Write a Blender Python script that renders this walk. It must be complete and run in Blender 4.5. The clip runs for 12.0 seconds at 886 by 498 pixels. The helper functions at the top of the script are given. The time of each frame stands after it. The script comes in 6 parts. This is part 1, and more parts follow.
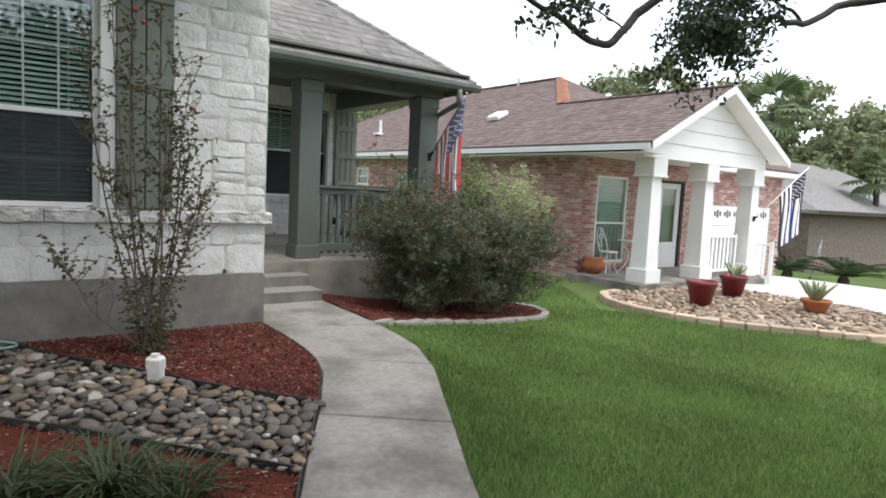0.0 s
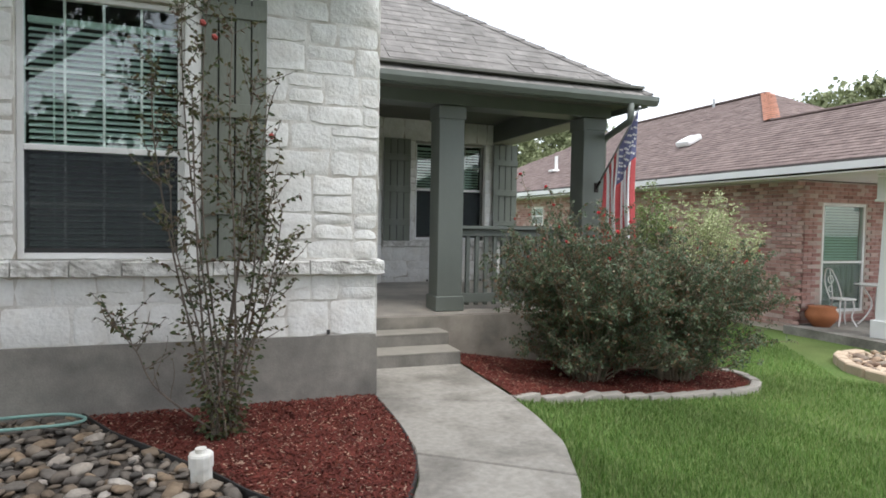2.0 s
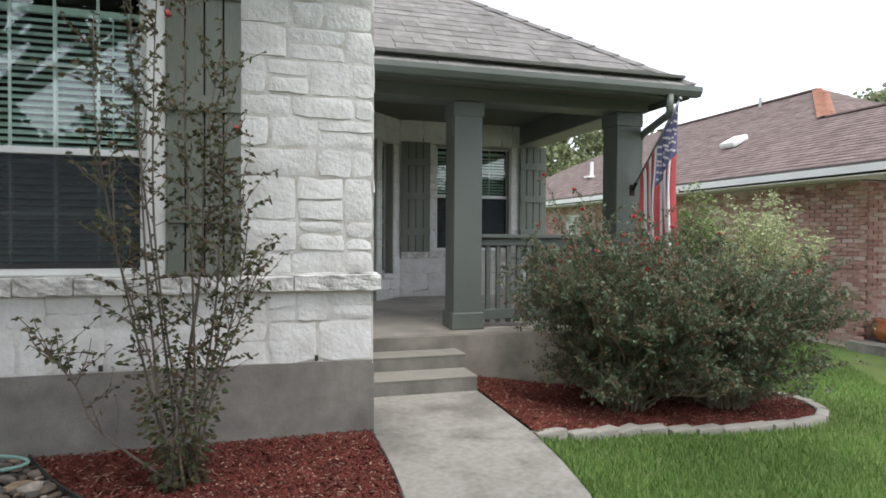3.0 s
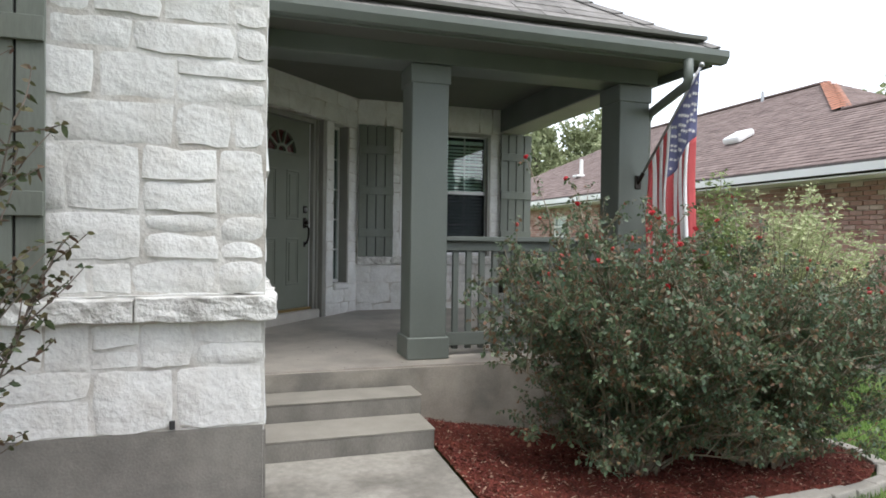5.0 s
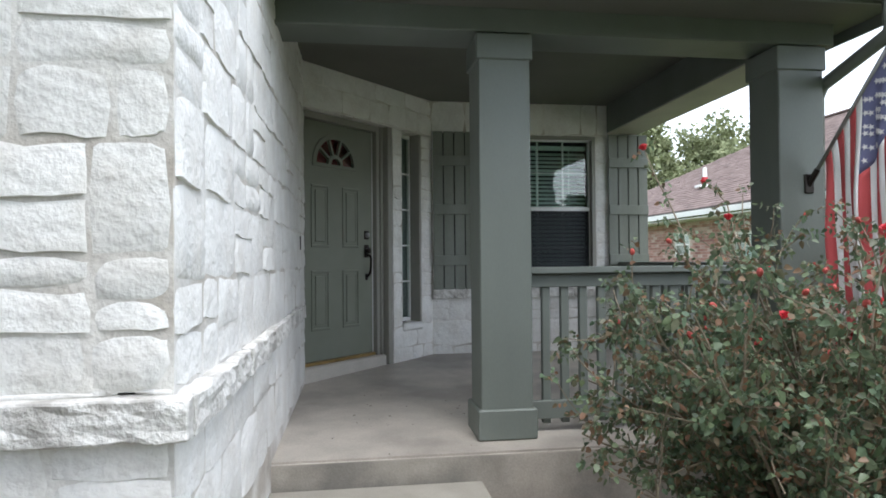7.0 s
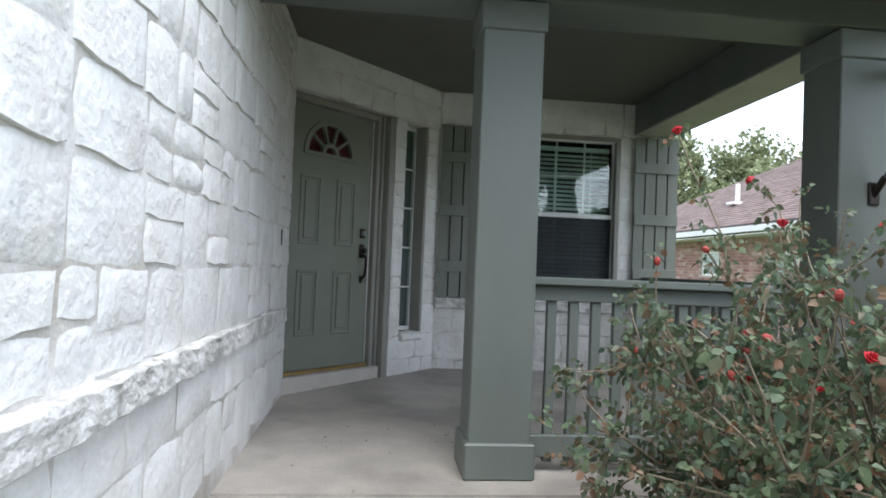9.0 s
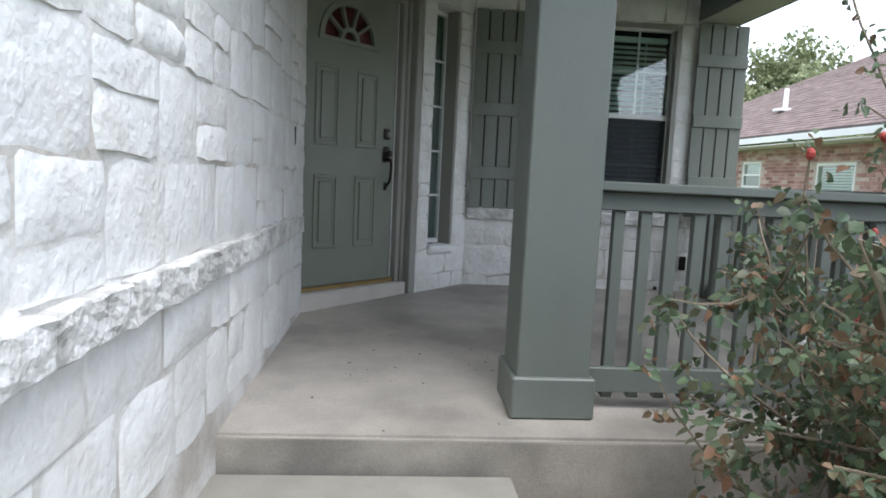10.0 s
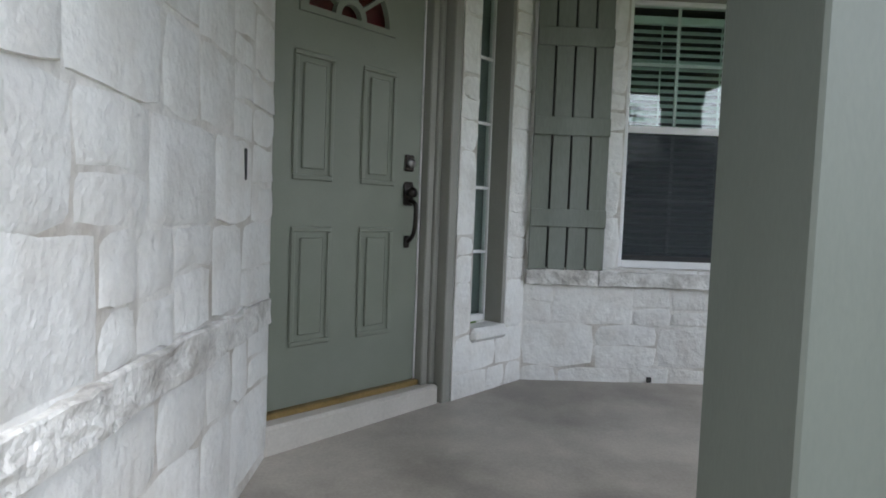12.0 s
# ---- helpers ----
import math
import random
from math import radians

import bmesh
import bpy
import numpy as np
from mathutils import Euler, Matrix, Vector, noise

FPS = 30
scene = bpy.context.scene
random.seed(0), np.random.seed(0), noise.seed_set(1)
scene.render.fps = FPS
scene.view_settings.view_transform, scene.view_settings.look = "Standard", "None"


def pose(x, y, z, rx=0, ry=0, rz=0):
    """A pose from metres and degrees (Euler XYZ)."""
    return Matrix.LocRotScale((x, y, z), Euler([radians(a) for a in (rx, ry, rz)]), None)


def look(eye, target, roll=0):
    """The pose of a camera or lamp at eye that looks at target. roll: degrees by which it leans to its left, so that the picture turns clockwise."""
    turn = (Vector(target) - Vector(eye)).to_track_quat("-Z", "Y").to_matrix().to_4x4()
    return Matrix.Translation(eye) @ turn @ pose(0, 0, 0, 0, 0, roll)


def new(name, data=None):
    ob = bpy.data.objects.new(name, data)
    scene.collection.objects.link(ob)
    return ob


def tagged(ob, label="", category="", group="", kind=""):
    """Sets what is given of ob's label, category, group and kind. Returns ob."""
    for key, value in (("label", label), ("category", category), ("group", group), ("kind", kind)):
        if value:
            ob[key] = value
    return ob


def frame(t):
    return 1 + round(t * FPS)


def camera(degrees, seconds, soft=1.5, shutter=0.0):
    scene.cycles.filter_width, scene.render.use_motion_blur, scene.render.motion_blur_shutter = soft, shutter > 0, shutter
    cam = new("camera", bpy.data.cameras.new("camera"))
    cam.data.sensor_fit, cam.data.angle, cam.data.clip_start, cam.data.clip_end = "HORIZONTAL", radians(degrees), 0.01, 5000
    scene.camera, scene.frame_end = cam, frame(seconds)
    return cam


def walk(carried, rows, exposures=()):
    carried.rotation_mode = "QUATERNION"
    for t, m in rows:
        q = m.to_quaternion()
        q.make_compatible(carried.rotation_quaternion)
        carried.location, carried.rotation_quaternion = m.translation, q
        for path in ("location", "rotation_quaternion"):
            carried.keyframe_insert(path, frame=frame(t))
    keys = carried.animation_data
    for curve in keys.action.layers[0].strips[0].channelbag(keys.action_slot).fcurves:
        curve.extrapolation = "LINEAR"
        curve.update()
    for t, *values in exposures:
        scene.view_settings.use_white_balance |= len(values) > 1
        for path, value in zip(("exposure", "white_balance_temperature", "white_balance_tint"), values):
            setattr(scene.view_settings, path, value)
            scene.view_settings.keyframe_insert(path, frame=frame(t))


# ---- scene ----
# ---------------------------------------------------------------- camera and walk
cam = camera(69.7, 12.0, soft=1.7)
METRES, EYE, TILT, LEAN, TURN = 8.0, 1.5, 0.0, 0.0, -37.2
ROWS = [
    (0.0, 0.0, 0.0, 0.0, 0.26, -5.2, -2.9),
    (0.5, 0.0155, 0.0459, -0.0014, 4.06, -5.0, -2.27),
    (1.0, 0.0326, 0.0912, -0.0041, 5.84, -4.78, -0.5),
    (1.5, 0.0388, 0.1373, -0.0042, 13.17, -2.97, -0.77),
    (2.0, 0.0316, 0.183, -0.0021, 17.12, -2.01, -1.0),
    (2.5, 0.0346, 0.2301, -0.0036, 18.57, -1.55, -0.21),
    (3.0, 0.0309, 0.2773, -0.0047, 20.51, -1.04, -0.33),
    (3.5, 0.0223, 0.3222, -0.0025, 18.44, -0.25, -0.84),
    (5.5, -0.0143, 0.5067, -0.004, 20.64, -1.4, -0.58),
    (6.0, -0.0285, 0.5498, -0.0028, 24.0, -2.0, -0.28),
    (6.5, -0.0378, 0.5917, 0.0004, 26.59, -1.4, 0.47),
    (7.0, -0.0415, 0.6318, 0.006, 29.19, 0.98, 0.49),
    (9.0, -0.0574, 0.7028, 0.0033, 31.2, 1.67, -2.34),
    (9.5, -0.0706, 0.72, -0.0021, 32.04, -3.67, -2.19),
    (10.0, -0.104, 0.7543, -0.0025, 32.98, -6.36, -2.71),
    (10.5, -0.1336, 0.7984, -0.0014, 33.07, -7.56, -2.65),
    (11.0, -0.1636, 0.8377, 0.0017, 34.94, -6.25, -2.32),
    (11.5, -0.2016, 0.8757, 0.0053, 35.92, -4.57, -2.92),
    (12.0, -0.2289, 0.9192, 0.0063, 35.47, -3.32, -2.14),
]
walk(cam, [(t, pose(0, 0, EYE, TILT, LEAN, TURN) @ pose(METRES * x, METRES * y, METRES * z, 90 + pitch, roll, yaw)) for t, x, y, z, yaw, pitch, roll in ROWS],
     [(0.0, 1.39, 6440, 10), (2.0, 1.53, 6440, 10), (3.5, 1.48, 6440, 10), (5.5, 1.74, 6380, 10), (7.0, 1.83, 6200, 10), (9.5, 1.93, 6050, 10), (10.5, 1.96, 6100, 10), (12.0, 2.36, 6250, 10)])

# ---------------------------------------------------------------- sky and sun
SUN_AZ, SUN_EL = radians(166), radians(70)
world = bpy.data.worlds.new("overcast_sky")
scene.world = world
world.use_nodes = True
wn = world.node_tree.nodes
sky = wn.new("ShaderNodeTexSky")
sky.sky_type, sky.sun_disc = "NISHITA", False
sky.sun_elevation, sky.sun_rotation = SUN_EL, SUN_AZ
sky.air_density, sky.dust_density, sky.ozone_density = 1.0, 1.5, 0.5
pale = wn.new("ShaderNodeHueSaturation")
pale.inputs["Saturation"].default_value = 0.35
world.node_tree.links.new(sky.outputs[0], pale.inputs["Color"])
world.node_tree.links.new(pale.outputs[0], wn["Background"].inputs[0])
wn["Background"].inputs[1].default_value = 0.15
sun = new("sun", bpy.data.lights.new("sun", "SUN"))
sun.data.energy, sun.data.angle, sun.data.color = 0.95, radians(60), (1.0, 0.98, 0.95)
sun.matrix_world = look((math.sin(SUN_AZ) * 20, math.cos(SUN_AZ) * 20, math.tan(SUN_EL) * 20), (0, 0, 0))

# ---------------------------------------------------------------- materials
def mat(name, color, rough=0.7, var=0.12, scale=6.0, fine=60.0, bump=0.3, bump_scale=None, metal=0.0, piece=0.0, island=0.0,
        dirt=None, dirt_amount=0.0, dirt_scale=1.5, stretch=None, spec=0.4, depth=0.01, lump=0.0, lump_scale=12.0):
    """A surface with two scales of colour variation, fine relief, optional stains and per-piece tint."""
    m = bpy.data.materials.new(name)
    m.use_nodes = True
    nt = m.node_tree
    n, l = nt.nodes, nt.links
    b = n["Principled BSDF"]
    b.inputs["Roughness"].default_value = rough
    b.inputs["Metallic"].default_value = metal
    b.inputs["Specular IOR Level"].default_value = spec
    geo = n.new("ShaderNodeNewGeometry")
    src = geo.outputs["Position"]
    if stretch:
        mp = n.new("ShaderNodeMapping")
        mp.inputs["Scale"].default_value = stretch
        l.new(src, mp.inputs["Vector"])
        src = mp.outputs["Vector"]
    def noise_tex(s, detail):
        t = n.new("ShaderNodeTexNoise")
        t.inputs["Scale"].default_value, t.inputs["Detail"].default_value = s, detail
        l.new(src, t.inputs["Vector"])
        return t.outputs["Fac"]
    big, small = noise_tex(scale, 4), noise_tex(fine, 5)
    def span(fac, lo, hi, a, z):
        r = n.new("ShaderNodeMapRange")
        r.inputs["From Min"].default_value, r.inputs["From Max"].default_value = lo, hi
        r.inputs["To Min"].default_value, r.inputs["To Max"].default_value = a, z
        l.new(fac, r.inputs["Value"])
        return r.outputs["Result"]
    def mul(a, c):
        t = n.new("ShaderNodeMath")
        t.operation = "MULTIPLY"
        l.new(a, t.inputs[0])
        l.new(c, t.inputs[1])
        return t.outputs[0]
    val = mul(span(big, 0.3, 0.7, 1 - var, 1 + var), span(small, 0.3, 0.7, 1 - var * 0.7, 1 + var * 0.7))
    if piece:
        oi = n.new("ShaderNodeObjectInfo")
        val = mul(val, span(oi.outputs["Random"], 0, 1, 1 - piece, 1 + piece))
    if island:
        val = mul(val, span(geo.outputs["Random Per Island"], 0, 1, 1 - island, 1 + island))
    col = n.new("ShaderNodeVectorMath")
    col.operation = "SCALE"
    if dirt:
        mx = n.new("ShaderNodeMix")
        mx.data_type = "RGBA"
        mx.inputs[6].default_value, mx.inputs[7].default_value = (*color, 1), (*dirt, 1)
        l.new(span(noise_tex(dirt_scale, 6), 0.44, 0.66, 0, dirt_amount), mx.inputs[0])
        l.new(mx.outputs[2], col.inputs[0])
    else:
        col.inputs[0].default_value = color
    l.new(val, col.inputs["Scale"])
    l.new(col.outputs[0], b.inputs["Base Color"])
    if bump:
        bp = n.new("ShaderNodeBump")
        bp.inputs["Strength"].default_value, bp.inputs["Distance"].default_value = bump, depth
        l.new(noise_tex(bump_scale or fine, 6), bp.inputs["Height"])
        if lump:
            big_bp = n.new("ShaderNodeBump")
            big_bp.inputs["Strength"].default_value, big_bp.inputs["Distance"].default_value = 0.9, lump
            l.new(noise_tex(lump_scale, 3), big_bp.inputs["Height"])
            l.new(big_bp.outputs[0], bp.inputs["Normal"])
        l.new(bp.outputs[0], b.inputs["Normal"])
    return m


def ramp_mat(name, colors, rough=0.8, source="object", var=0.15, fine=40.0, bump=0.3, scale=6.0, depth=0.006, spec=0.3):
    """Pieces that each take one of several colours, by chance."""
    m = mat(name, (1, 1, 1), rough, var, scale, fine, bump, depth=depth, spec=spec)
    nt = m.node_tree
    n, l = nt.nodes, nt.links
    r = n.new("ShaderNodeValToRGB")
    r.color_ramp.interpolation = "LINEAR"
    e = r.color_ramp.elements
    for i, c in enumerate(colors):
        p = i / (len(colors) - 1)
        el = e[0] if i == 0 else e[1] if i == 1 else e.new(p)
        el.position, el.color = p, (*c, 1)
    if source == "object":
        l.new(n.new("ShaderNodeObjectInfo").outputs["Random"], r.inputs[0])
    else:
        l.new(n["Geometry"].outputs["Random Per Island"], r.inputs[0])
    sc = next(k for k in n if k.bl_idname == "ShaderNodeVectorMath")
    l.new(r.outputs[0], sc.inputs[0])
    return m


def leaf_mat(name, colors, rough=0.45, through_light=0.25, scale=6.0, var=0.2):
    m = ramp_mat(name, colors, rough, "island", var, 90.0, 0.1, scale)
    nt = m.node_tree
    n, l = nt.nodes, nt.links
    b = n["Principled BSDF"]
    tr = n.new("ShaderNodeBsdfTranslucent")
    mix = n.new("ShaderNodeMixShader")
    mix.inputs[0].default_value = through_light
    sc = next(k for k in n if k.bl_idname == "ShaderNodeVectorMath")
    l.new(sc.outputs[0], tr.inputs["Color"])
    l.new(b.outputs[0], mix.inputs[1])
    l.new(tr.outputs[0], mix.inputs[2])
    l.new(mix.outputs[0], n["Material Output"].inputs["Surface"])
    return m


def glass_mat(name, tint=(0.9, 0.95, 0.93)):
    m = bpy.data.materials.new(name)
    m.use_nodes = True
    n, l = m.node_tree.nodes, m.node_tree.links
    n.remove(n["Principled BSDF"])
    t, g, mx, fr = n.new("ShaderNodeBsdfTransparent"), n.new("ShaderNodeBsdfGlossy"), n.new("ShaderNodeMixShader"), n.new("ShaderNodeLayerWeight")
    grow, gloss = n.new("ShaderNodeMath"), n.new("ShaderNodeMath")
    t.inputs[0].default_value = (*tint, 1)
    g.inputs["Roughness"].default_value = 0.01
    fr.inputs["Blend"].default_value = 0.5
    grow.operation, gloss.operation = "POWER", "MULTIPLY_ADD"
    grow.inputs[1].default_value = 4.0
    gloss.inputs[1].default_value, gloss.inputs[2].default_value = 0.8, 0.06
    l.new(fr.outputs["Facing"], grow.inputs[0])
    l.new(grow.outputs[0], gloss.inputs[0])
    l.new(gloss.outputs[0], mx.inputs[0])
    l.new(t.outputs[0], mx.inputs[1])
    l.new(g.outputs[0], mx.inputs[2])
    l.new(mx.outputs[0], n["Material Output"].inputs["Surface"])
    return m


STONE = mat("white_painted_limestone", (0.75, 0.745, 0.72), 0.8, 0.06, 3.0, 45.0, 0.75, 38.0, piece=0.035, dirt=(0.52, 0.48, 0.42), dirt_amount=0.3, dirt_scale=7.0, depth=0.008, lump=0.011, lump_scale=14.0)
SHADED_BLIND = mat("grey_green_blind_slats", (0.3, 0.4, 0.37), 0.6, 0.1, 5.0, 60.0, 0.0)
PANE_GREY = mat("grey_sheer_curtain", (0.17, 0.19, 0.18), 0.9, 0.08, 5.0, 60.0, 0.1)
LEDGE = mat("weathered_white_ledge_stone", (0.7, 0.69, 0.66), 0.9, 0.12, 6.0, 70.0, 1.0, 45.0, dirt=(0.26, 0.24, 0.21), dirt_amount=0.6, dirt_scale=11.0, depth=0.012)
MORTAR = mat("whitewashed_mortar", (0.7, 0.685, 0.65), 0.9, 0.1, 4.0, 60.0, 0.8, 40.0, dirt=(0.36, 0.31, 0.25), dirt_amount=0.7, dirt_scale=3.0, depth=0.007)
CONCRETE = mat("worn_concrete", (0.285, 0.268, 0.235), 0.85, 0.15, 22.0, 160.0, 0.6, piece=0.07, dirt=(0.125, 0.115, 0.098), dirt_amount=0.85, dirt_scale=1.7, depth=0.004)
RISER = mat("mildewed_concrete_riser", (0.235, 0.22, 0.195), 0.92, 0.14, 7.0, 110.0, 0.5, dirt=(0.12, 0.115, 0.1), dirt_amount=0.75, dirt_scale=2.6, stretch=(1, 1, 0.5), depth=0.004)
SLAB_FRONT = mat("stained_slab_front", (0.34, 0.31, 0.265), 0.88, 0.12, 5.0, 110.0, 0.4, dirt=(0.17, 0.16, 0.14), dirt_amount=0.85, dirt_scale=2.0, depth=0.004)
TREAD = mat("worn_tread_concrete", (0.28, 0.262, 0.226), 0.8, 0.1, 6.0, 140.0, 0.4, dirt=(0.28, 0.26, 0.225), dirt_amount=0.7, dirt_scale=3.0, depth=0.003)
PLINTH = mat("grey_parged_concrete", (0.235, 0.22, 0.195), 0.9, 0.12, 9.0, 90.0, 0.5, dirt=(0.15, 0.142, 0.128), dirt_amount=0.8, dirt_scale=2.4, depth=0.004, lump=0.012, lump_scale=5.0)
PORCHFLOOR = mat("smooth_porch_concrete", (0.42, 0.385, 0.335), 0.42, 0.12, 4.5, 80.0, 0.12, dirt=(0.19, 0.17, 0.15), dirt_amount=0.75, dirt_scale=1.5, depth=0.003)
GREEN = mat("sage_green_paint", (0.132, 0.148, 0.13), 0.45, 0.05, 5.0, 140.0, 0.12, dirt=(0.17, 0.19, 0.175), dirt_amount=0.4, dirt_scale=2.2, stretch=(1, 1, 0.35), depth=0.002)
DOOR_PAINT = mat("sage_door_paint", (0.19, 0.205, 0.165), 0.42, 0.04, 5.0, 140.0, 0.1, dirt=(0.22, 0.235, 0.2), dirt_amount=0.4, dirt_scale=2.0, depth=0.002)
SHUTTER = mat("faded_green_shutter_paint", (0.165, 0.178, 0.148), 0.6, 0.1, 3.0, 90.0, 0.3, dirt=(0.24, 0.26, 0.24), dirt_amount=0.55, dirt_scale=2.0, stretch=(1, 1, 0.2), depth=0.003)
CEIL = mat("dark_green_ceiling_paint", (0.125, 0.125, 0.108), 0.7, 0.08, 2.0, 60.0, 0.2, depth=0.003)
BEAM_BOARD = mat("pale_tan_board_paint", (0.42, 0.405, 0.36), 0.6, 0.07, 3.0, 80.0, 0.15, depth=0.002)
TRIM = mat("warm_grey_trim_paint", (0.27, 0.265, 0.235), 0.5, 0.05, 4.0, 90.0, 0.1, depth=0.002)
WHITE = mat("white_trim_paint", (0.8, 0.8, 0.78), 0.5, 0.04, 3.0, 70.0, 0.1, dirt=(0.6, 0.58, 0.54), dirt_amount=0.3, depth=0.002)
VINYL = mat("white_vinyl_window_frame", (0.78, 0.78, 0.77), 0.4, 0.03, 4.0, 80.0, 0.0)
BLIND = mat("pale_aluminium_blind_slats", (0.62, 0.74, 0.69), 0.5, 0.05, 4.0, 60.0, 0.0)
BLIND_DARK = mat("blind_slats_behind_screen", (0.10, 0.12, 0.13), 0.6, 0.06, 4.0, 60.0, 0.0)
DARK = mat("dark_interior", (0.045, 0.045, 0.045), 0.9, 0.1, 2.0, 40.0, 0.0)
GLASS = glass_mat("window_glass")
SHINGLE = ramp_mat("weathered_grey_shingles", [(0.165, 0.157, 0.148), (0.195, 0.187, 0.176), (0.215, 0.205, 0.193), (0.18, 0.172, 0.162)], 0.95, "object", 0.2, 160.0, 0.5, spec=0.15)
SHINGLE_FAR = ramp_mat("brown_asphalt_shingles", [(0.145, 0.11, 0.1), (0.178, 0.137, 0.125), (0.2, 0.155, 0.141), (0.155, 0.118, 0.108)], 0.95, "island", 0.2, 30.0, 0.3, spec=0.15)
SHINGLE_GREY = ramp_mat("grey_asphalt_shingles", [(0.16, 0.155, 0.15), (0.24, 0.23, 0.22), (0.2, 0.19, 0.185)], 0.95, "island", 0.2, 30.0, 0.3, spec=0.15)
ROOFDECK = mat("roof_underlay", (0.09, 0.08, 0.075), 0.95, 0.1, 4.0, 50.0, 0.2)
RIDGE = mat("orange_ridge_shingles", (0.36, 0.16, 0.1), 0.95, 0.12, 4.0, 60.0, 0.3)
BRICK = ramp_mat("red_brown_brick", [(0.34, 0.175, 0.15), (0.44, 0.26, 0.225), (0.49, 0.31, 0.27), (0.38, 0.21, 0.18), (0.58, 0.46, 0.41), (0.41, 0.23, 0.195), (0.28, 0.15, 0.135)], 0.9, "island", 0.15, 50.0, 0.3)
BRICK_P = ramp_mat("red_brown_brick_piece", [(0.34, 0.175, 0.15), (0.44, 0.26, 0.225), (0.49, 0.31, 0.27), (0.38, 0.21, 0.18), (0.58, 0.46, 0.41), (0.41, 0.23, 0.195), (0.28, 0.15, 0.135)], 0.9, "object", 0.15, 50.0, 0.3)
BRICK_GREY = ramp_mat("grey_brown_brick", [(0.16, 0.125, 0.105), (0.2, 0.16, 0.135), (0.18, 0.14, 0.12)], 0.9, "island", 0.25, 9.0, 0.2)
BRICK_MORTAR = mat("pale_brick_mortar", (0.52, 0.44, 0.38), 0.95, 0.1, 3.0, 60.0, 0.2)
LAWN = mat("lawn_soil_and_thatch", (0.075, 0.12, 0.035), 0.95, 0.3, 0.7, 40.0, 0.5, dirt=(0.14, 0.15, 0.06), dirt_amount=0.5, dirt_scale=0.5, depth=0.02, spec=0.1)
GRASS = leaf_mat("lawn_grass_blades", [(0.075, 0.145, 0.03), (0.12, 0.22, 0.048), (0.17, 0.27, 0.07), (0.25, 0.29, 0.12)], 0.6, 0.3, 0.9, 0.28)
SOIL = mat("red_mulch_bed", (0.105, 0.03, 0.018), 0.95, 0.4, 3.0, 60.0, 0.8, 50.0, depth=0.02, spec=0.15)
MULCH = ramp_mat("red_dyed_bark_chips", [(0.05, 0.015, 0.012), (0.1, 0.025, 0.019), (0.16, 0.042, 0.03), (0.08, 0.02, 0.016), (0.13, 0.035, 0.026), (0.14, 0.036, 0.027), (0.1, 0.026, 0.02), (0.34, 0.23, 0.17)], 0.9, "island", 0.25, 80.0, 0.3, spec=0.2)
RIVER = ramp_mat("grey_and_tan_river_stones", [(0.075, 0.068, 0.06), (0.11, 0.098, 0.083), (0.16, 0.14, 0.118), (0.1, 0.078, 0.058), (0.26, 0.19, 0.125), (0.13, 0.105, 0.08), (0.085, 0.076, 0.068), (0.21, 0.17, 0.13), (0.44, 0.4, 0.35)], 0.65, "object", 0.2, 40.0, 0.4, scale=18.0)
RIVER_S = ramp_mat("small_river_stones", [(0.075, 0.068, 0.06), (0.11, 0.098, 0.083), (0.16, 0.14, 0.118), (0.1, 0.078, 0.058), (0.26, 0.19, 0.125), (0.13, 0.105, 0.08), (0.085, 0.076, 0.068), (0.21, 0.17, 0.13), (0.44, 0.4, 0.35)], 0.65, "island", 0.2, 40.0, 0.4, scale=18.0)
EDGING = mat("black_plastic_edging", (0.025, 0.024, 0.023), 0.6, 0.2, 6.0, 60.0, 0.2)
PALE_STONE = mat("pale_cast_edging_stone", (0.3, 0.28, 0.245), 0.9, 0.1, 4.0, 60.0, 0.5, piece=0.1, dirt=(0.3, 0.28, 0.25), dirt_amount=0.5, dirt_scale=5.0)
TAN_STONE = mat("tan_edging_stone", (0.42, 0.33, 0.24), 0.9, 0.12, 4.0, 60.0, 0.5, piece=0.18)
ROSE_LEAF = leaf_mat("rose_leaves", [(0.068, 0.105, 0.062), (0.1, 0.142, 0.08), (0.16, 0.21, 0.11), (0.085, 0.132, 0.085), (0.13, 0.165, 0.095), (0.11, 0.138, 0.08), (0.23, 0.12, 0.07), (0.12, 0.115, 0.07), (0.08, 0.11, 0.065)], 0.36, 0.32)
PALE_LEAF = leaf_mat("pale_feathery_leaves", [(0.36, 0.4, 0.2), (0.5, 0.52, 0.32), (0.27, 0.33, 0.14)], 0.6, 0.35)
FRESH_LEAF = leaf_mat("fresh_green_leaves", [(0.14, 0.2, 0.07), (0.22, 0.29, 0.11), (0.3, 0.36, 0.16)], 0.5, 0.3)
MYRTLE_LEAF = leaf_mat("shrub_leaves", [(0.045, 0.065, 0.03), (0.08, 0.1, 0.045), (0.13, 0.12, 0.055), (0.13, 0.075, 0.055)], 0.5, 0.25)
OAK_LEAF = leaf_mat("live_oak_leaves", [(0.02, 0.035, 0.014), (0.035, 0.055, 0.022), (0.05, 0.075, 0.03)], 0.5, 0.2)
FAR_LEAF = leaf_mat("far_tree_leaves", [(0.15, 0.175, 0.085), (0.21, 0.24, 0.125), (0.28, 0.3, 0.165)], 0.7, 0.3)
PALM_LEAF = leaf_mat("palm_fronds", [(0.1, 0.15, 0.06), (0.16, 0.21, 0.1), (0.2, 0.24, 0.13)], 0.5, 0.3)
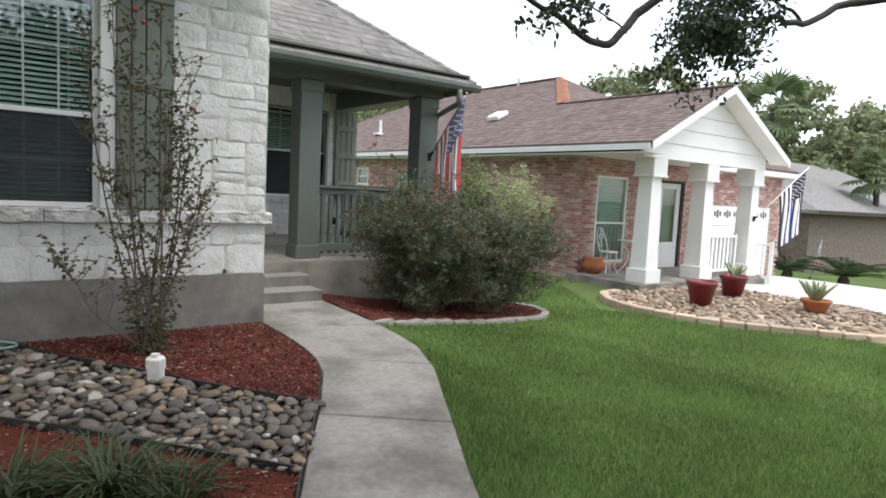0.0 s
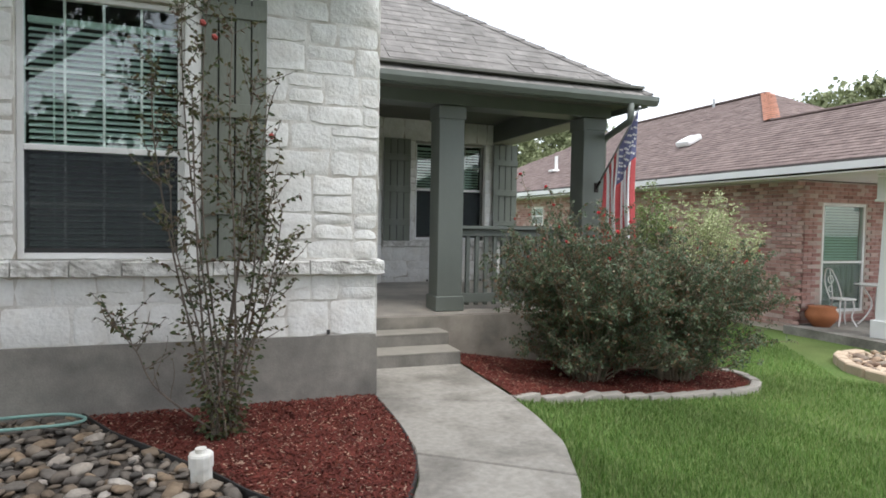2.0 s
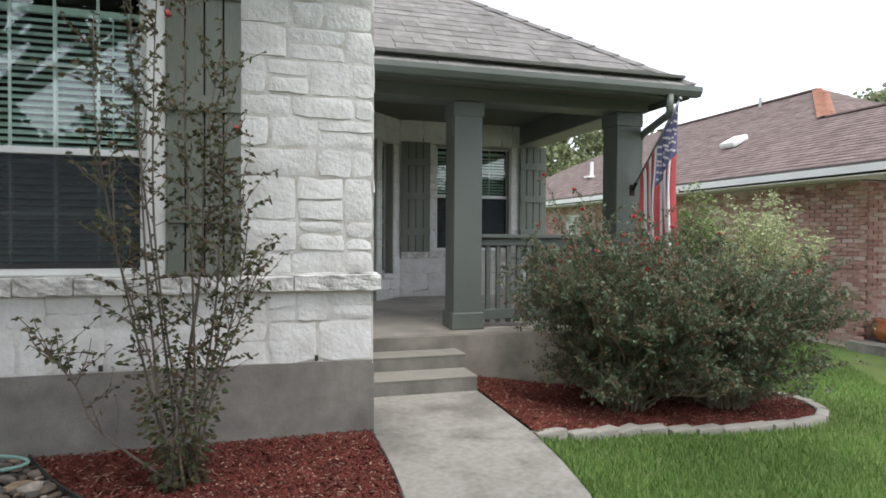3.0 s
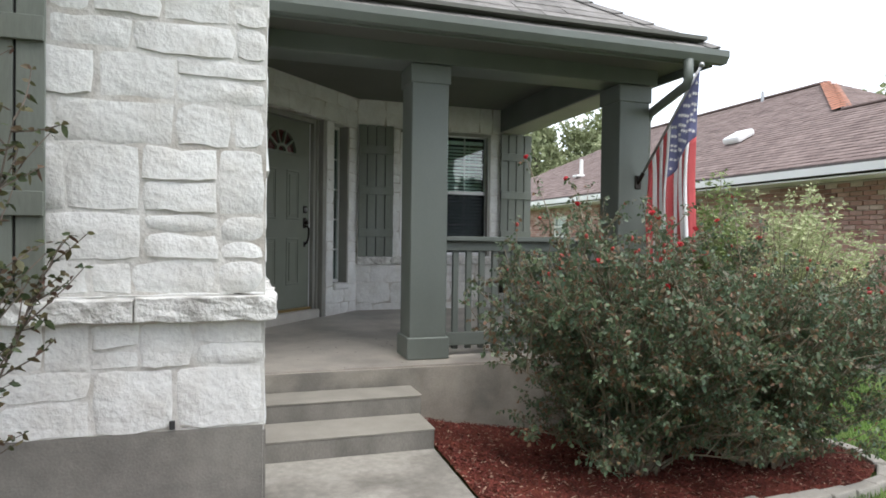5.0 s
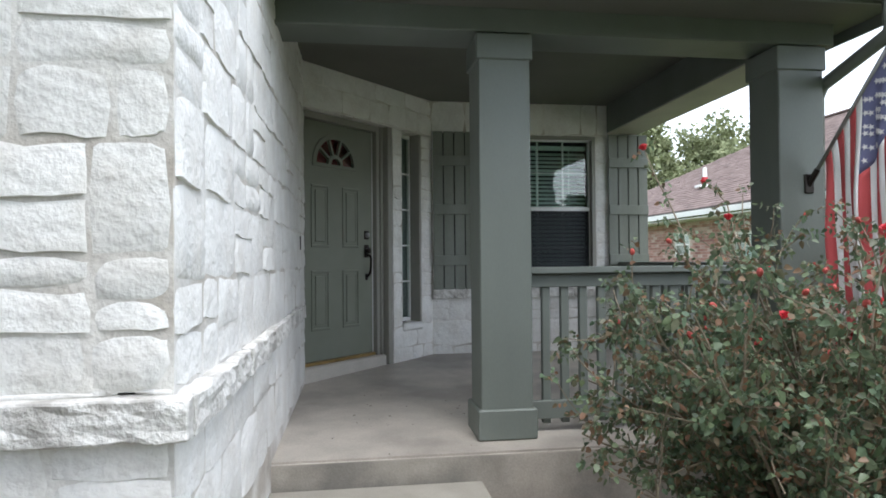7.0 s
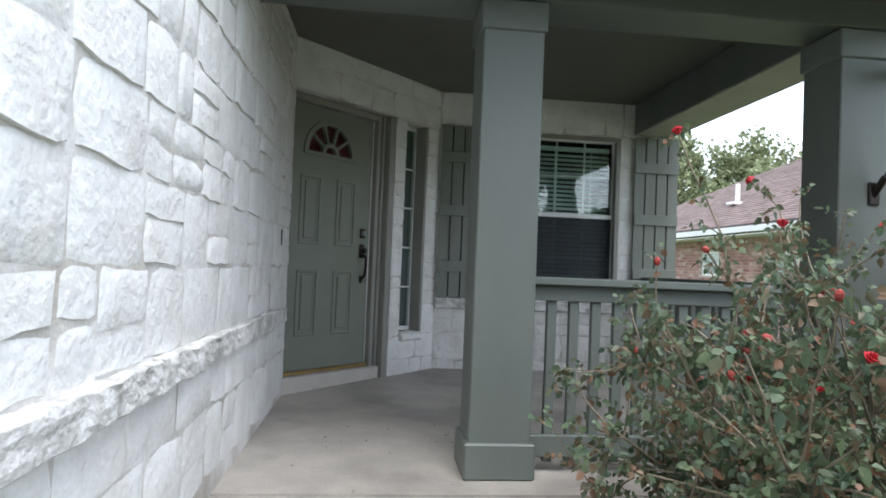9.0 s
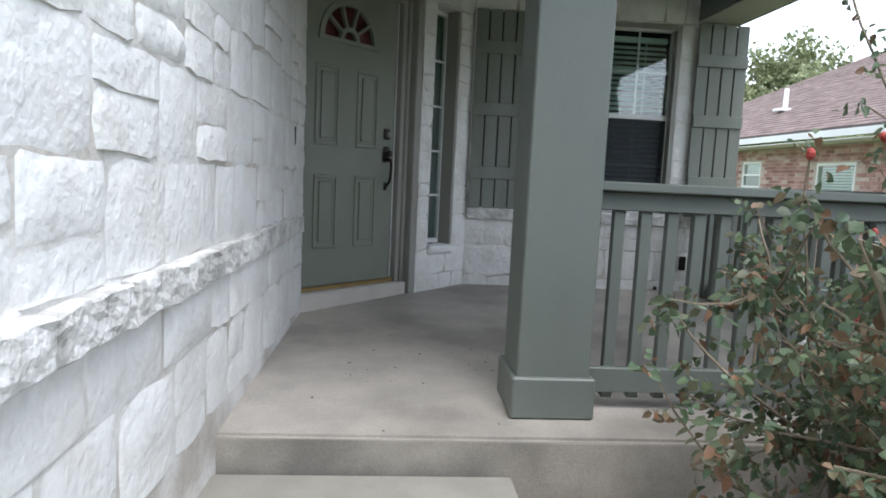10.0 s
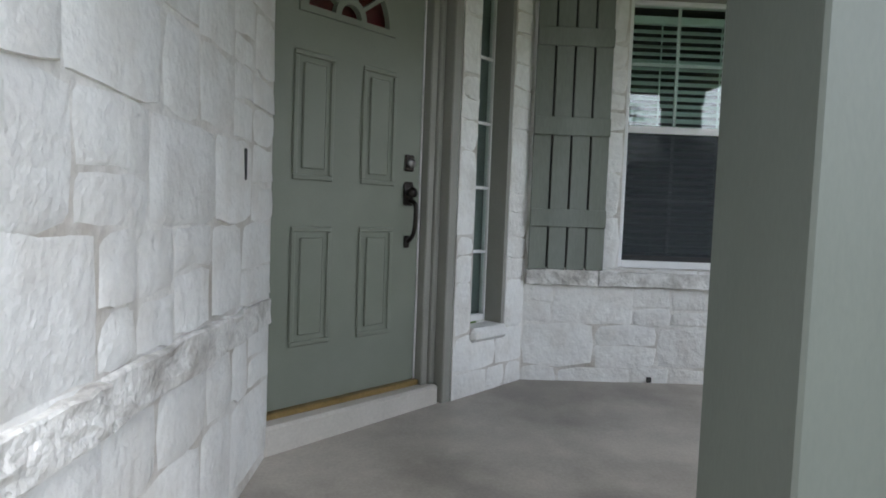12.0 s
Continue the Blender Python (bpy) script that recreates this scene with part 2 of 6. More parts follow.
LILY_LEAF = leaf_mat("strap_leaves", [(0.035, 0.052, 0.022), (0.065, 0.085, 0.035), (0.11, 0.125, 0.06), (0.16, 0.14, 0.08)], 0.5, 0.2)
SAGO_LEAF = leaf_mat("sago_fronds", [(0.03, 0.055, 0.02), (0.05, 0.08, 0.03)], 0.45, 0.15)
BED_GRIT = mat("grit_between_stones", (0.07, 0.06, 0.05), 0.95, 0.4, 20.0, 120.0, 0.8, depth=0.01)
STEM = mat("grey_brown_stems", (0.15, 0.122, 0.1), 0.85, 0.2, 8.0, 90.0, 0.4)
GREEN_STEM = mat("green_brown_rose_canes", (0.19, 0.155, 0.11), 0.7, 0.25, 8.0, 90.0, 0.3)
BARK = mat("dark_oak_bark", (0.06, 0.05, 0.042), 0.95, 0.25, 5.0, 50.0, 0.8)
SILL = mat("pale_sill_concrete", (0.52, 0.49, 0.44), 0.85, 0.08, 4.0, 80.0, 0.2, depth=0.004)
PETAL = mat("red_rose_petals", (0.5, 0.018, 0.03), 0.5, 0.18, 30.0, 150.0, 0.1)
HIP = mat("dull_red_rose_buds", (0.32, 0.05, 0.04), 0.6, 0.2, 20.0, 100.0, 0.1)
FLAG_RED = mat("red_flag_cloth", (0.5, 0.085, 0.09), 0.8, 0.08, 6.0, 300.0, 0.15)
FLAG_WHITE = mat("white_flag_cloth", (0.82, 0.81, 0.81), 0.8, 0.05, 6.0, 300.0, 0.15)
FLAG_BLUE = mat("faded_navy_flag_cloth", (0.16, 0.165, 0.3), 0.8, 0.1, 6.0, 300.0, 0.15)
FLAG_BLACK = mat("black_flag_cloth", (0.025, 0.027, 0.04), 0.8, 0.1, 6.0, 300.0, 0.15)
FLAG_LINE = mat("blue_flag_stripe", (0.02, 0.07, 0.4), 0.8, 0.1, 6.0, 300.0, 0.15)
BRONZE = mat("dark_bronze_hardware", (0.035, 0.03, 0.027), 0.35, 0.1, 6.0, 90.0, 0.0, metal=0.8)
BRASS = mat("brass_threshold", (0.42, 0.3, 0.13), 0.4, 0.15, 8.0, 90.0, 0.0, metal=0.9)
STEEL = mat("grey_metal", (0.35, 0.35, 0.35), 0.4, 0.1, 6.0, 90.0, 0.0, metal=0.9)
TERRACOTTA = mat("terracotta", (0.38, 0.14, 0.06), 0.8, 0.12, 5.0, 60.0, 0.2)
RED_POT = mat("glazed_dark_red_pot", (0.16, 0.02, 0.025), 0.35, 0.1, 5.0, 60.0, 0.1)
HOSE = mat("pale_teal_rubber_hose", (0.2, 0.34, 0.3), 0.5, 0.08, 8.0, 60.0, 0.0)
PVC = mat("white_pvc", (0.72, 0.71, 0.66), 0.5, 0.06, 8.0, 60.0, 0.0, dirt=(0.5, 0.44, 0.34), dirt_amount=0.5, dirt_scale=9.0)
CACTUS = mat("pale_green_cactus", (0.25, 0.3, 0.17), 0.6, 0.15, 12.0, 80.0, 0.2)
STORMDOOR = mat("white_storm_door", (0.7, 0.7, 0.69), 0.5, 0.05, 4.0, 60.0, 0.0)

# ---------------------------------------------------------------- builders
def put(name, bm, material, parent=None, label="", m=None):
    """Link a bmesh as one mesh object."""
    me = bpy.data.meshes.new(name)
    bm.to_mesh(me)
    bm.free()
    me.materials.append(material)
    ob = new(name, me)
    if parent is not None:
        ob.parent = parent
    if m is not None:
        ob.matrix_basis = m
    if label:
        ob["label"] = label
    return ob


def part(name, bm, material, parent, label="", m=None):
    return put(name, bm, material, parent, label, m)


def raw(name, verts, faces, material, parent=None, m=None):
    me = bpy.data.meshes.new(name)
    me.from_pydata(verts, [], faces)
    me.materials.append(material)
    ob = new(name, me)
    if parent is not None:
        ob.parent = parent
    if m is not None:
        ob.matrix_basis = m
    return ob


def share(name, me, m, parent=None):
    """One more object on a shared mesh."""
    ob = new(name, me)
    ob.parent = parent
    ob.matrix_basis = m
    return ob


def empty(name, m, label, category, group="", kind=""):
    ob = new(name)
    ob.empty_display_size = 0.1
    ob.matrix_basis = m
    return tagged(ob, label, category, group, kind)


def smooth(ob):
    ob.data.polygons.foreach_set("use_smooth", [True] * len(ob.data.polygons))
    return ob


def box(bm, x0, x1, y0, y1, z0, z1, bevel=0.0, seg=1):
    g = bmesh.ops.create_cube(bm, size=1.0, matrix=Matrix.LocRotScale(((x0 + x1) / 2, (y0 + y1) / 2, (z0 + z1) / 2), None, (x1 - x0, y1 - y0, z1 - z0)))
    if bevel:
        edges = list({e for v in g["verts"] for e in v.link_edges})
        bmesh.ops.bevel(bm, geom=edges, offset=bevel, segments=seg, affect="EDGES", profile=0.6)
    return bm


def boxes(*rows, bevel=0.0):
    bm = bmesh.new()
    for r in rows:
        box(bm, *r, bevel=bevel)
    return bm


def prism(bm, outline, z0, z1):
    """An upright prism on a plan outline; z0 and z1 may be functions of x and y."""
    f0 = z0 if callable(z0) else lambda x, y: z0
    f1 = z1 if callable(z1) else lambda x, y: z1
    a = [bm.verts.new((x, y, f0(x, y))) for x, y in outline]
    b = [bm.verts.new((x, y, f1(x, y))) for x, y in outline]
    k = len(a)
    bm.faces.new(list(reversed(a)))
    bm.faces.new(b)
    for i in range(k):
        bm.faces.new((a[i], a[(i + 1) % k], b[(i + 1) % k], b[i]))
    return bm


def lathe(bm, profile, seg=20, centre=(0, 0, 0)):
    """A turned shape from (radius, height) pairs."""
    cx, cy, cz = centre
    rings = [[bm.verts.new((cx + r * math.cos(2 * math.pi * i / seg), cy + r * math.sin(2 * math.pi * i / seg), cz + h)) for i in range(seg)] for r, h in profile]
    for a, b in zip(rings, rings[1:]):
        for i in range(seg):
            bm.faces.new((a[i], a[(i + 1) % seg], b[(i + 1) % seg], b[i]))
    bm.faces.new(list(reversed(rings[0])))
    bm.faces.new(rings[-1])
    return bm


def tube(bm, pts, radii, seg=6):
    """A tapering tube along points."""
    pts = [Vector(p) for p in pts]
    if not isinstance(radii, (list, tuple)):
        radii = [radii] * len(pts)
    rings = []
    for i, p in enumerate(pts):
        d = (pts[min(i + 1, len(pts) - 1)] - pts[max(i - 1, 0)]).normalized()
        u = d.orthogonal().normalized() if i == 0 else (u0 - d * u0.dot(d)).normalized()
        u0 = u
        v = d.cross(u)
        rings.append([bm.verts.new(p + (u * math.cos(2 * math.pi * k / seg) + v * math.sin(2 * math.pi * k / seg)) * radii[i]) for k in range(seg)])
    for a, b in zip(rings, rings[1:]):
        for k in range(seg):
            bm.faces.new((a[k], a[(k + 1) % seg], b[(k + 1) % seg], b[k]))
    bm.faces.new(list(reversed(rings[0])))
    bm.faces.new(rings[-1])
    return bm


def spline(pts, n=8):
    """A smooth line through the points."""
    pts = [Vector(p) for p in pts]
    out = []
    for i in range(len(pts) - 1):
        p0, p1, p2, p3 = pts[max(i - 1, 0)], pts[i], pts[i + 1], pts[min(i + 2, len(pts) - 1)]
        for k in range(n):
            t = k / n
            out.append(0.5 * (2 * p1 + (p2 - p0) * t + (2 * p0 - 5 * p1 + 4 * p2 - p3) * t * t + (3 * p1 - p0 - 3 * p2 + p3) * t ** 3))
    return out + [pts[-1]]


def frame_on(origin, direction, z=0.0):
    """A wall's own axes: x along it, -y out of its face, z up."""
    return pose(origin[0], origin[1], z, 0, 0, math.degrees(math.atan2(direction[1], direction[0])))


def lerp(v, xs, ys):
    return float(np.interp(v, xs, ys))


# the lie of the land: level along the walk, falling away over the lawn
WALK_Y = [-3.0, 2.13, 2.46, 2.97, 4.03, 4.62, 5.14, 5.68, 7.2]
WALK_RX = [0.0, 1.93, 2.11, 2.41, 3.03, 3.28, 3.37, 3.42, 3.44]
WALK_LY = [-3.0, 2.57, 3.01, 3.62, 4.29, 4.77, 5.3, 5.94, 7.2]
WALK_LX = [-1.4, 1.2, 1.45, 1.82, 2.17, 2.3, 2.33, 2.335, 2.335]


def ground(x, y):
    base = lerp(y, [2.0, 4.0, 6.85], [0.04, 0.08, 0.125])
    d = max(0.0, x - lerp(y, WALK_Y, WALK_RX))
    return base - 0.40 * (1 - math.exp(-d / 1.8)) - 0.06 * min(20.0, max(0.0, x - 13.0))


def ground_np(x, y):
    base = np.interp(y, [2.0, 4.0, 6.85], [0.04, 0.08, 0.125])
    d = np.maximum(0.0, x - np.interp(y, WALK_Y, WALK_RX))
    return base - 0.40 * (1 - np.exp(-d / 1.8)) - 0.06 * np.clip(x - 13.0, 0.0, 20.0)


def stone_mesh(name, w, h, seed, proud, material):
    """A rough-faced squared stone, w by h, worn round into the mortar; some overhang their bed joint."""
    rng = random.Random(seed)
    rim_u, rim_v = min(0.016, w * 0.14), min(0.014, h * 0.14)
    over = rng.random() < 0.55
    us = [0.0, rim_u, w * 0.3, w * 0.52, w * 0.74, w - rim_u, w]
    vs = [0.0, 0.003 if over else rim_v, h * 0.5, h - rim_v, h]
    off = Vector((rng.uniform(-40, 40), rng.uniform(-40, 40), rng.uniform(-40, 40)))
    round_off = min(0.022, min(w, h) * rng.uniform(0.0, 0.14))
    lean_u, lean_v = rng.uniform(-0.9, 0.9), rng.uniform(-1.2, 0.2)
    flush = rng.choice((0.0, 0.2, 0.45, 0.7))
    verts = []
    for j, v in enumerate(vs):
        for i, u in enumerate(us):
            edge = i in (0, 6) or j in (0, 4)
            wob = noise.noise(Vector((u * 9, v * 9, 0)) + off)
            d = proud * (1 - flush) * (1 + lean_u * (u / w - 0.5) + lean_v * (v / h - 0.5)) + 0.005 * wob
            if over and j == 1:
                d += 0.004 * max(0.0, 0.5 + 1.3 * noise.noise(Vector((u * 11, 5, 1)) + off))
            du = 0.018 * noise.noise(Vector((v * 13, 3, 1.0 if i < 3 else 8.0)) + off) if i in (0, 1, 5, 6) else 0
            dv = 0.018 * noise.noise(Vector((u * 8, 9, 1.0 if j < 2 else 8.0)) + off) if j in (0, 1, 3, 4) else 0
            if i in (0, 1, 5, 6) and j in (0, 1, 3, 4):
                du += (0.5 if i < 3 else -0.5) * round_off
                dv += (0.5 if j < 2 else -0.5) * round_off
            verts.append((u + du, (0.003 if over and j == 0 else 0.0012) if edge else -max(d, 0.0004), v + dv))
    faces = [(j * 7 + i, j * 7 + i + 1, j * 7 + i + 8, j * 7 + i + 7) for j in range(4) for i in range(6)]
    me = bpy.data.meshes.new(name)
    me.from_pydata(verts, [], faces)
    me.materials.append(material)
    me.polygons.foreach_set("use_smooth", [True] * 24)
    if over:
        arris = {7 + i for i in range(7)}
        me.edges.foreach_set("use_edge_sharp", [e.vertices[0] in arris and e.vertices[1] in arris for e in me.edges])
    return me


def stone_wall(name, origin, end, z0, z1, openings, breaks, seed, label, thick=0.2, base=None, proud=0.0045, ws=(0.16, 0.46), joint=(0.002, 0.009)):
    """A mortared wall of squared stones, cut by openings (u0, u1, z0, z1). Each stone is a piece of it."""
    rng = random.Random(seed)
    d = Vector((end[0] - origin[0], end[1] - origin[1]))
    length = d.length
    m = frame_on(origin, d)
    zc = sorted({z0, z1, *[o[2] for o in openings], *[o[3] for o in openings]})
    zc = [z for z in zc if z0 <= z <= z1]

    def spans(za, zb):
        cuts = sorted((max(0, o[0]), min(length, o[1])) for o in openings if o[2] < zb - 1e-4 and o[3] > za + 1e-4)
        out, u = [], 0.0
        for a, b in cuts:
            if a > u + 0.001:
                out.append((u, a))
            u = max(u, b)
        if u < length - 0.001:
            out.append((u, length))
        return out
    bm = bmesh.new()
    for za, zb in zip(zc, zc[1:]):
        for a, b in spans(za, zb):
            box(bm, a, b, 0.001, thick, za, zb)
    wall = tagged(put(name, bm, MORTAR, m=m), label, "wall", kind="structure")
    levels = sorted({z0 if base is None else base, z1, *[z for z in zc if base is None or z > base], *breaks})
    count = 0
    for la, lb in zip(levels, levels[1:]):
        k = max(1, round((lb - la) / rng.uniform(0.19, 0.27)))
        cuts = [la + (lb - la) * i / k + (rng.uniform(-0.055, 0.055) if 0 < i < k else 0) for i in range(k + 1)]
        for za, zb in zip(cuts, cuts[1:]):
            for a, b in spans(za, zb):
                u = a
                while u < b - 0.01:
                    w = rng.uniform(*ws)
                    if b - u - w < ws[0] * 0.7:
                        w = b - u if b - u < ws[1] * 1.2 else (b - u) / 2
                    g = rng.uniform(*joint)
                    halves = [(za, zb)]
                    if zb - za > 0.2 and w < 0.4 and rng.random() < 0.42:
                        zm = za + (zb - za) * rng.uniform(0.4, 0.6)
                        halves = [(za, zm), (zm, zb)]
                    for ha, hb in halves:
                        me = stone_mesh("stone", max(w - g, 0.03), hb - ha - g, seed * 1000 + count, proud * rng.uniform(0.6, 1.5), STONE)
                        share("stone", me, pose(u + g / 2, 0, ha + g / 2), wall)
                        count += 1
                    u += w
    return wall

# ---------------------------------------------------------------- the white stone house
CORNER = (2.335, 5.94)
DOOR_A, DOOR_B = (2.39, 9.37), (3.575, 10.57)
SIDE_END = (2.40, 9.44)
BACK_Y = 10.57
PORCH_Z, CEIL_Z = 0.52, 3.15
BACK_END = 5.76
EDGE_Y = 7.61
def porch_z(y):
    """The slab falls a little towards its front edge."""
    return 0.508 + 0.033 * (y - EDGE_Y)


DIAG = Vector((DOOR_B[0] - DOOR_A[0], DOOR_B[1] - DOOR_A[1]))
DLEN = DIAG.length

wall_front = stone_wall("wall_front", (-2.2, 5.94), CORNER, 0.62, 3.5, [(2.07, 3.11, 1.215, 3.02)], (1.10, 1.21), 1, "rough white-painted limestone front wall", joint=(0.003, 0.016))
wall_side = stone_wall("wall_side", CORNER, SIDE_END, 0.05, 3.5, [], (1.10, 1.21), 2, "white-painted limestone side wall beside the porch", base=0.6)
# u of things on the door wall is counted from its left corner
wall_door = stone_wall("wall_door", DOOR_A, DOOR_B, 0.3, CEIL_Z, [(0.0, 1.095, 0.3, 2.79), (1.225, 1.515, 0.92, 2.78)], (PORCH_Z, 2.795), 3, "angled white-painted stone wall round the front door", base=PORCH_Z)
wall_back = stone_wall("wall_back", DOOR_B, (BACK_END, BACK_Y), 0.3, CEIL_Z, [(0.535, 1.725, 1.265, 2.825)], (PORCH_Z, 1.165, 1.255, 2.83), 4, "white-painted stone porch wall with a window", base=PORCH_Z)
wall_house_side = stone_wall("wall_house_side", (BACK_END, BACK_Y + 0.002), (BACK_END, 17.0), -0.4, CEIL_Z, [], (), 5, "white-painted stone wall on the house's far side", ws=(0.6, 1.3))


def ledge(name, origin, end, z0, z1, seed, out=0.05, u0=0.0, u1=None, taper=0.0):
    """A course of projecting ledge stones."""
    rng = random.Random(seed)
    d = Vector((end[0] - origin[0], end[1] - origin[1]))
    u1 = d.length if u1 is None else u1
    th = tagged(new(name), "white-painted projecting limestone ledge", "ledge", kind="structure")
    th.matrix_basis = frame_on(origin, d)
    u = u0
    while u < u1 - 0.02:
        w = min(rng.uniform(0.3, 0.75), u1 - u)
        if u1 - u - w < 0.15:
            w = u1 - u
        bm = bmesh.new()
        box(bm, 0.003, w - 0.003, -(out + rng.uniform(0, 0.012)) * (1 - taper * (u + w / 2) / u1), 0.004, z0, z1 + rng.uniform(-0.006, 0.006), bevel=0.005)
        for _ in range(3):
            bmesh.ops.subdivide_edges(bm, edges=[e for e in bm.edges if e.calc_length() > 0.045], cuts=1, use_grid_fill=True)
        for v in bm.verts:
            v.co += Vector((0, 0.012 * noise.noise(v.co * 30 + Vector((u * 7, seed, 0))), 0.011 * noise.noise(v.co * 14 + Vector((seed, u * 7, 5)))))
        part("stone", bm, LEDGE, th, m=pose(u, 0, 0))
        u += w
    return th


ledge("ledge_front", (-2.2, 5.94), (2.385, 5.94), 1.10, 1.205, 11)
ledge("ledge_side", (2.335, 5.944), SIDE_END, 1.10, 1.205, 12, out=0.05, u0=0.01, u1=3.47, taper=0.75)
ledge("ledge_back", DOOR_B, (BACK_END, BACK_Y), 1.16, 1.25, 13, out=0.035)

# concrete footing below the front wall
bm = bmesh.new()
prism(bm, [(-2.2, 5.935), (2.33, 5.935), (2.33, 6.1), (-2.2, 6.1)], -0.2, 0.622)
plinth = tagged(put("plinth", bm, PLINTH), "grey parged concrete footing with damp stains", "footing", kind="structure")
bm = bmesh.new()
for x in (-0.42, 0.64, 1.94):
    box(bm, x, x + 0.022, 5.918, 5.936, 0.632, 0.668)
for x in (4.324, 5.242):
    box(bm, x - 0.012, x + 0.012, BACK_Y - 0.016, BACK_Y + 0.004, 0.61, 0.64)
tagged(put("weep_hole", bm, DARK), "small dark weep holes in the white stone walls", "weep hole", kind="structure")

# porch slab and steps
bm = bmesh.new()
prism(bm, [(2.34, EDGE_Y), (5.78, EDGE_Y), (5.78, 10.58), (2.34, 10.58)], -0.4, lambda x, y: porch_z(y))
bmesh.ops.bevel(bm, geom=[e for e in bm.edges if all(abs(v.co.z - porch_z(EDGE_Y)) < 0.01 and v.co.y < 8 for v in e.verts)], offset=0.012, segments=2, affect="EDGES")
porch = tagged(put("porch_floor", bm, PORCHFLOOR), "smooth worn grey-tan concrete porch floor", "porch floor", kind="structure")
bm = bmesh.new()
box(bm, 2.342, 5.775, EDGE_Y - 0.005, EDGE_Y - 0.0005, -0.2, porch_z(EDGE_Y) - 0.014, bevel=0.002)
tagged(put("porch_front", bm, SLAB_FRONT), "stained tan-grey concrete front face of the porch slab", "porch front", kind="structure")
bm = boxes((2.345, 3.458, EDGE_Y - 0.04, EDGE_Y - 0.006, 0.1, 0.325))
tagged(put("joint_soil", bm, DARK), "near-black strip standing in for shade in the gap behind the top step", "soil", kind="structure")
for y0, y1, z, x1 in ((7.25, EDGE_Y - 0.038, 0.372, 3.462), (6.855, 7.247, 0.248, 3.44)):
    step = empty("porch_step", pose(2.34, y0, 0), "concrete porch step, worn pale tread over a stained riser darkened for shade", "step", "porch steps", "structure")
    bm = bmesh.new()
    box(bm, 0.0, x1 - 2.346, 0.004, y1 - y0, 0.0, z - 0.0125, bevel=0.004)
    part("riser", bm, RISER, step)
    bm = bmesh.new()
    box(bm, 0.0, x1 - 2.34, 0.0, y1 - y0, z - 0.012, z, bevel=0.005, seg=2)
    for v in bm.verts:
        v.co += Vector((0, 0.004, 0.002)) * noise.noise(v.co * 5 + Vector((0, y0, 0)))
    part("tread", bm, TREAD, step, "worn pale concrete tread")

# ceiling, beams, roof
bm = bmesh.new()
prism(bm, [(2.34, 7.32), (5.9, 7.32), (5.9, 10.7), (2.34, 10.7)], CEIL_Z, CEIL_Z + 0.03)
tagged(put("ceiling", bm, CEIL), "dark green painted porch ceiling", "ceiling", kind="structure")
bm = boxes((2.345, 5.775, 7.80, 8.12, 2.865, CEIL_Z - 0.002), bevel=0.006)
tagged(put("porch_beam", bm, GREEN), "dark sage green boxed porch beam over the posts", "beam", kind="structure")
bm = boxes((5.425, 5.775, 8.122, BACK_Y - 0.003, 2.865, CEIL_Z - 0.002), bevel=0.006)
tagged(put("porch_beam", bm, GREEN), "dark sage green boxed beam at the porch's open end", "beam", kind="structure")
bm = boxes((5.43, 5.77, 8.124, BACK_Y - 0.004, 2.853, 2.8645), bevel=0.002)
tagged(put("trim_beam", bm, BEAM_BOARD), "pale tan painted board under the end beam", "trim", kind="structure")
bm = boxes((2.345, 5.93, 7.335, 7.798, 3.0, 3.02), (5.778, 5.93, 7.80, 10.7, 3.0, 3.02))
tagged(put("soffit", bm, CEIL), "dark green painted eave soffit", "soffit", kind="structure")

ROOF_K = 0.715
EY, EX, EZ = 7.28, 6.01, 3.05
bm = bmesh.new()
top = 3.4
pts = [(2.338, EY, EZ), (EX, EY, EZ), (EX - top, EY + top, EZ + ROOF_K * top), (2.338, EY + top, EZ + ROOF_K * top)]
low = [(x, y, z - 0.05) for x, y, z in pts]
vs = [bm.verts.new(p) for p in pts] + [bm.verts.new(p) for p in low]
bm.faces.new(vs[:4])
bm.faces.new(list(reversed(vs[4:])))
for i in range(4):
    bm.faces.new((vs[i], vs[4 + i], vs[4 + (i + 1) % 4], vs[(i + 1) % 4]))
roof_front = tagged(put("porch_roof", bm, ROOFDECK), "weathered grey asphalt shingle hip roof over the porch", "roof", kind="structure")
bm = bmesh.new()
pts = [(EX, EY, EZ), (EX, 17.0, EZ), (EX - top, 17.0, EZ + ROOF_K * top), (EX - top, EY + top, EZ + ROOF_K * top)]
vs = [bm.verts.new(p) for p in pts] + [bm.verts.new((x, y, z - 0.05)) for x, y, z in pts]
bm.faces.new(vs[:4])
bm.faces.new(list(reversed(vs[4:])))
for i in range(4):
    bm.faces.new((vs[i], vs[4 + i], vs[4 + (i + 1) % 4], vs[(i + 1) % 4]))
tagged(put("roof_side", bm, ROOFDECK), "grey shingle roof slope on the house's far side", "roof", kind="structure")
bm = boxes((2.345, 5.95, 7.318, 7.334, 2.93, 3.05), (5.933, 5.95, 7.336, 16.9, 2.93, 3.05))
tagged(put("fascia", bm, GREEN), "dark green eave fascia board", "fascia", kind="structure")
# the wing's own low roof and the wall behind, which close the house
bm = boxes((-2.2, 2.3, 5.5, 9.4, 3.5, 3.56), (-2.2, -2.0, 6.15, 12.0, -0.2, 3.5), (-2.0, 5.4, 16.9, 17.1, -0.4, 3.5))
tagged(put("wing_roof", bm, ROOFDECK), "flat boarded underside of the wing's roof", "roof", kind="structure")
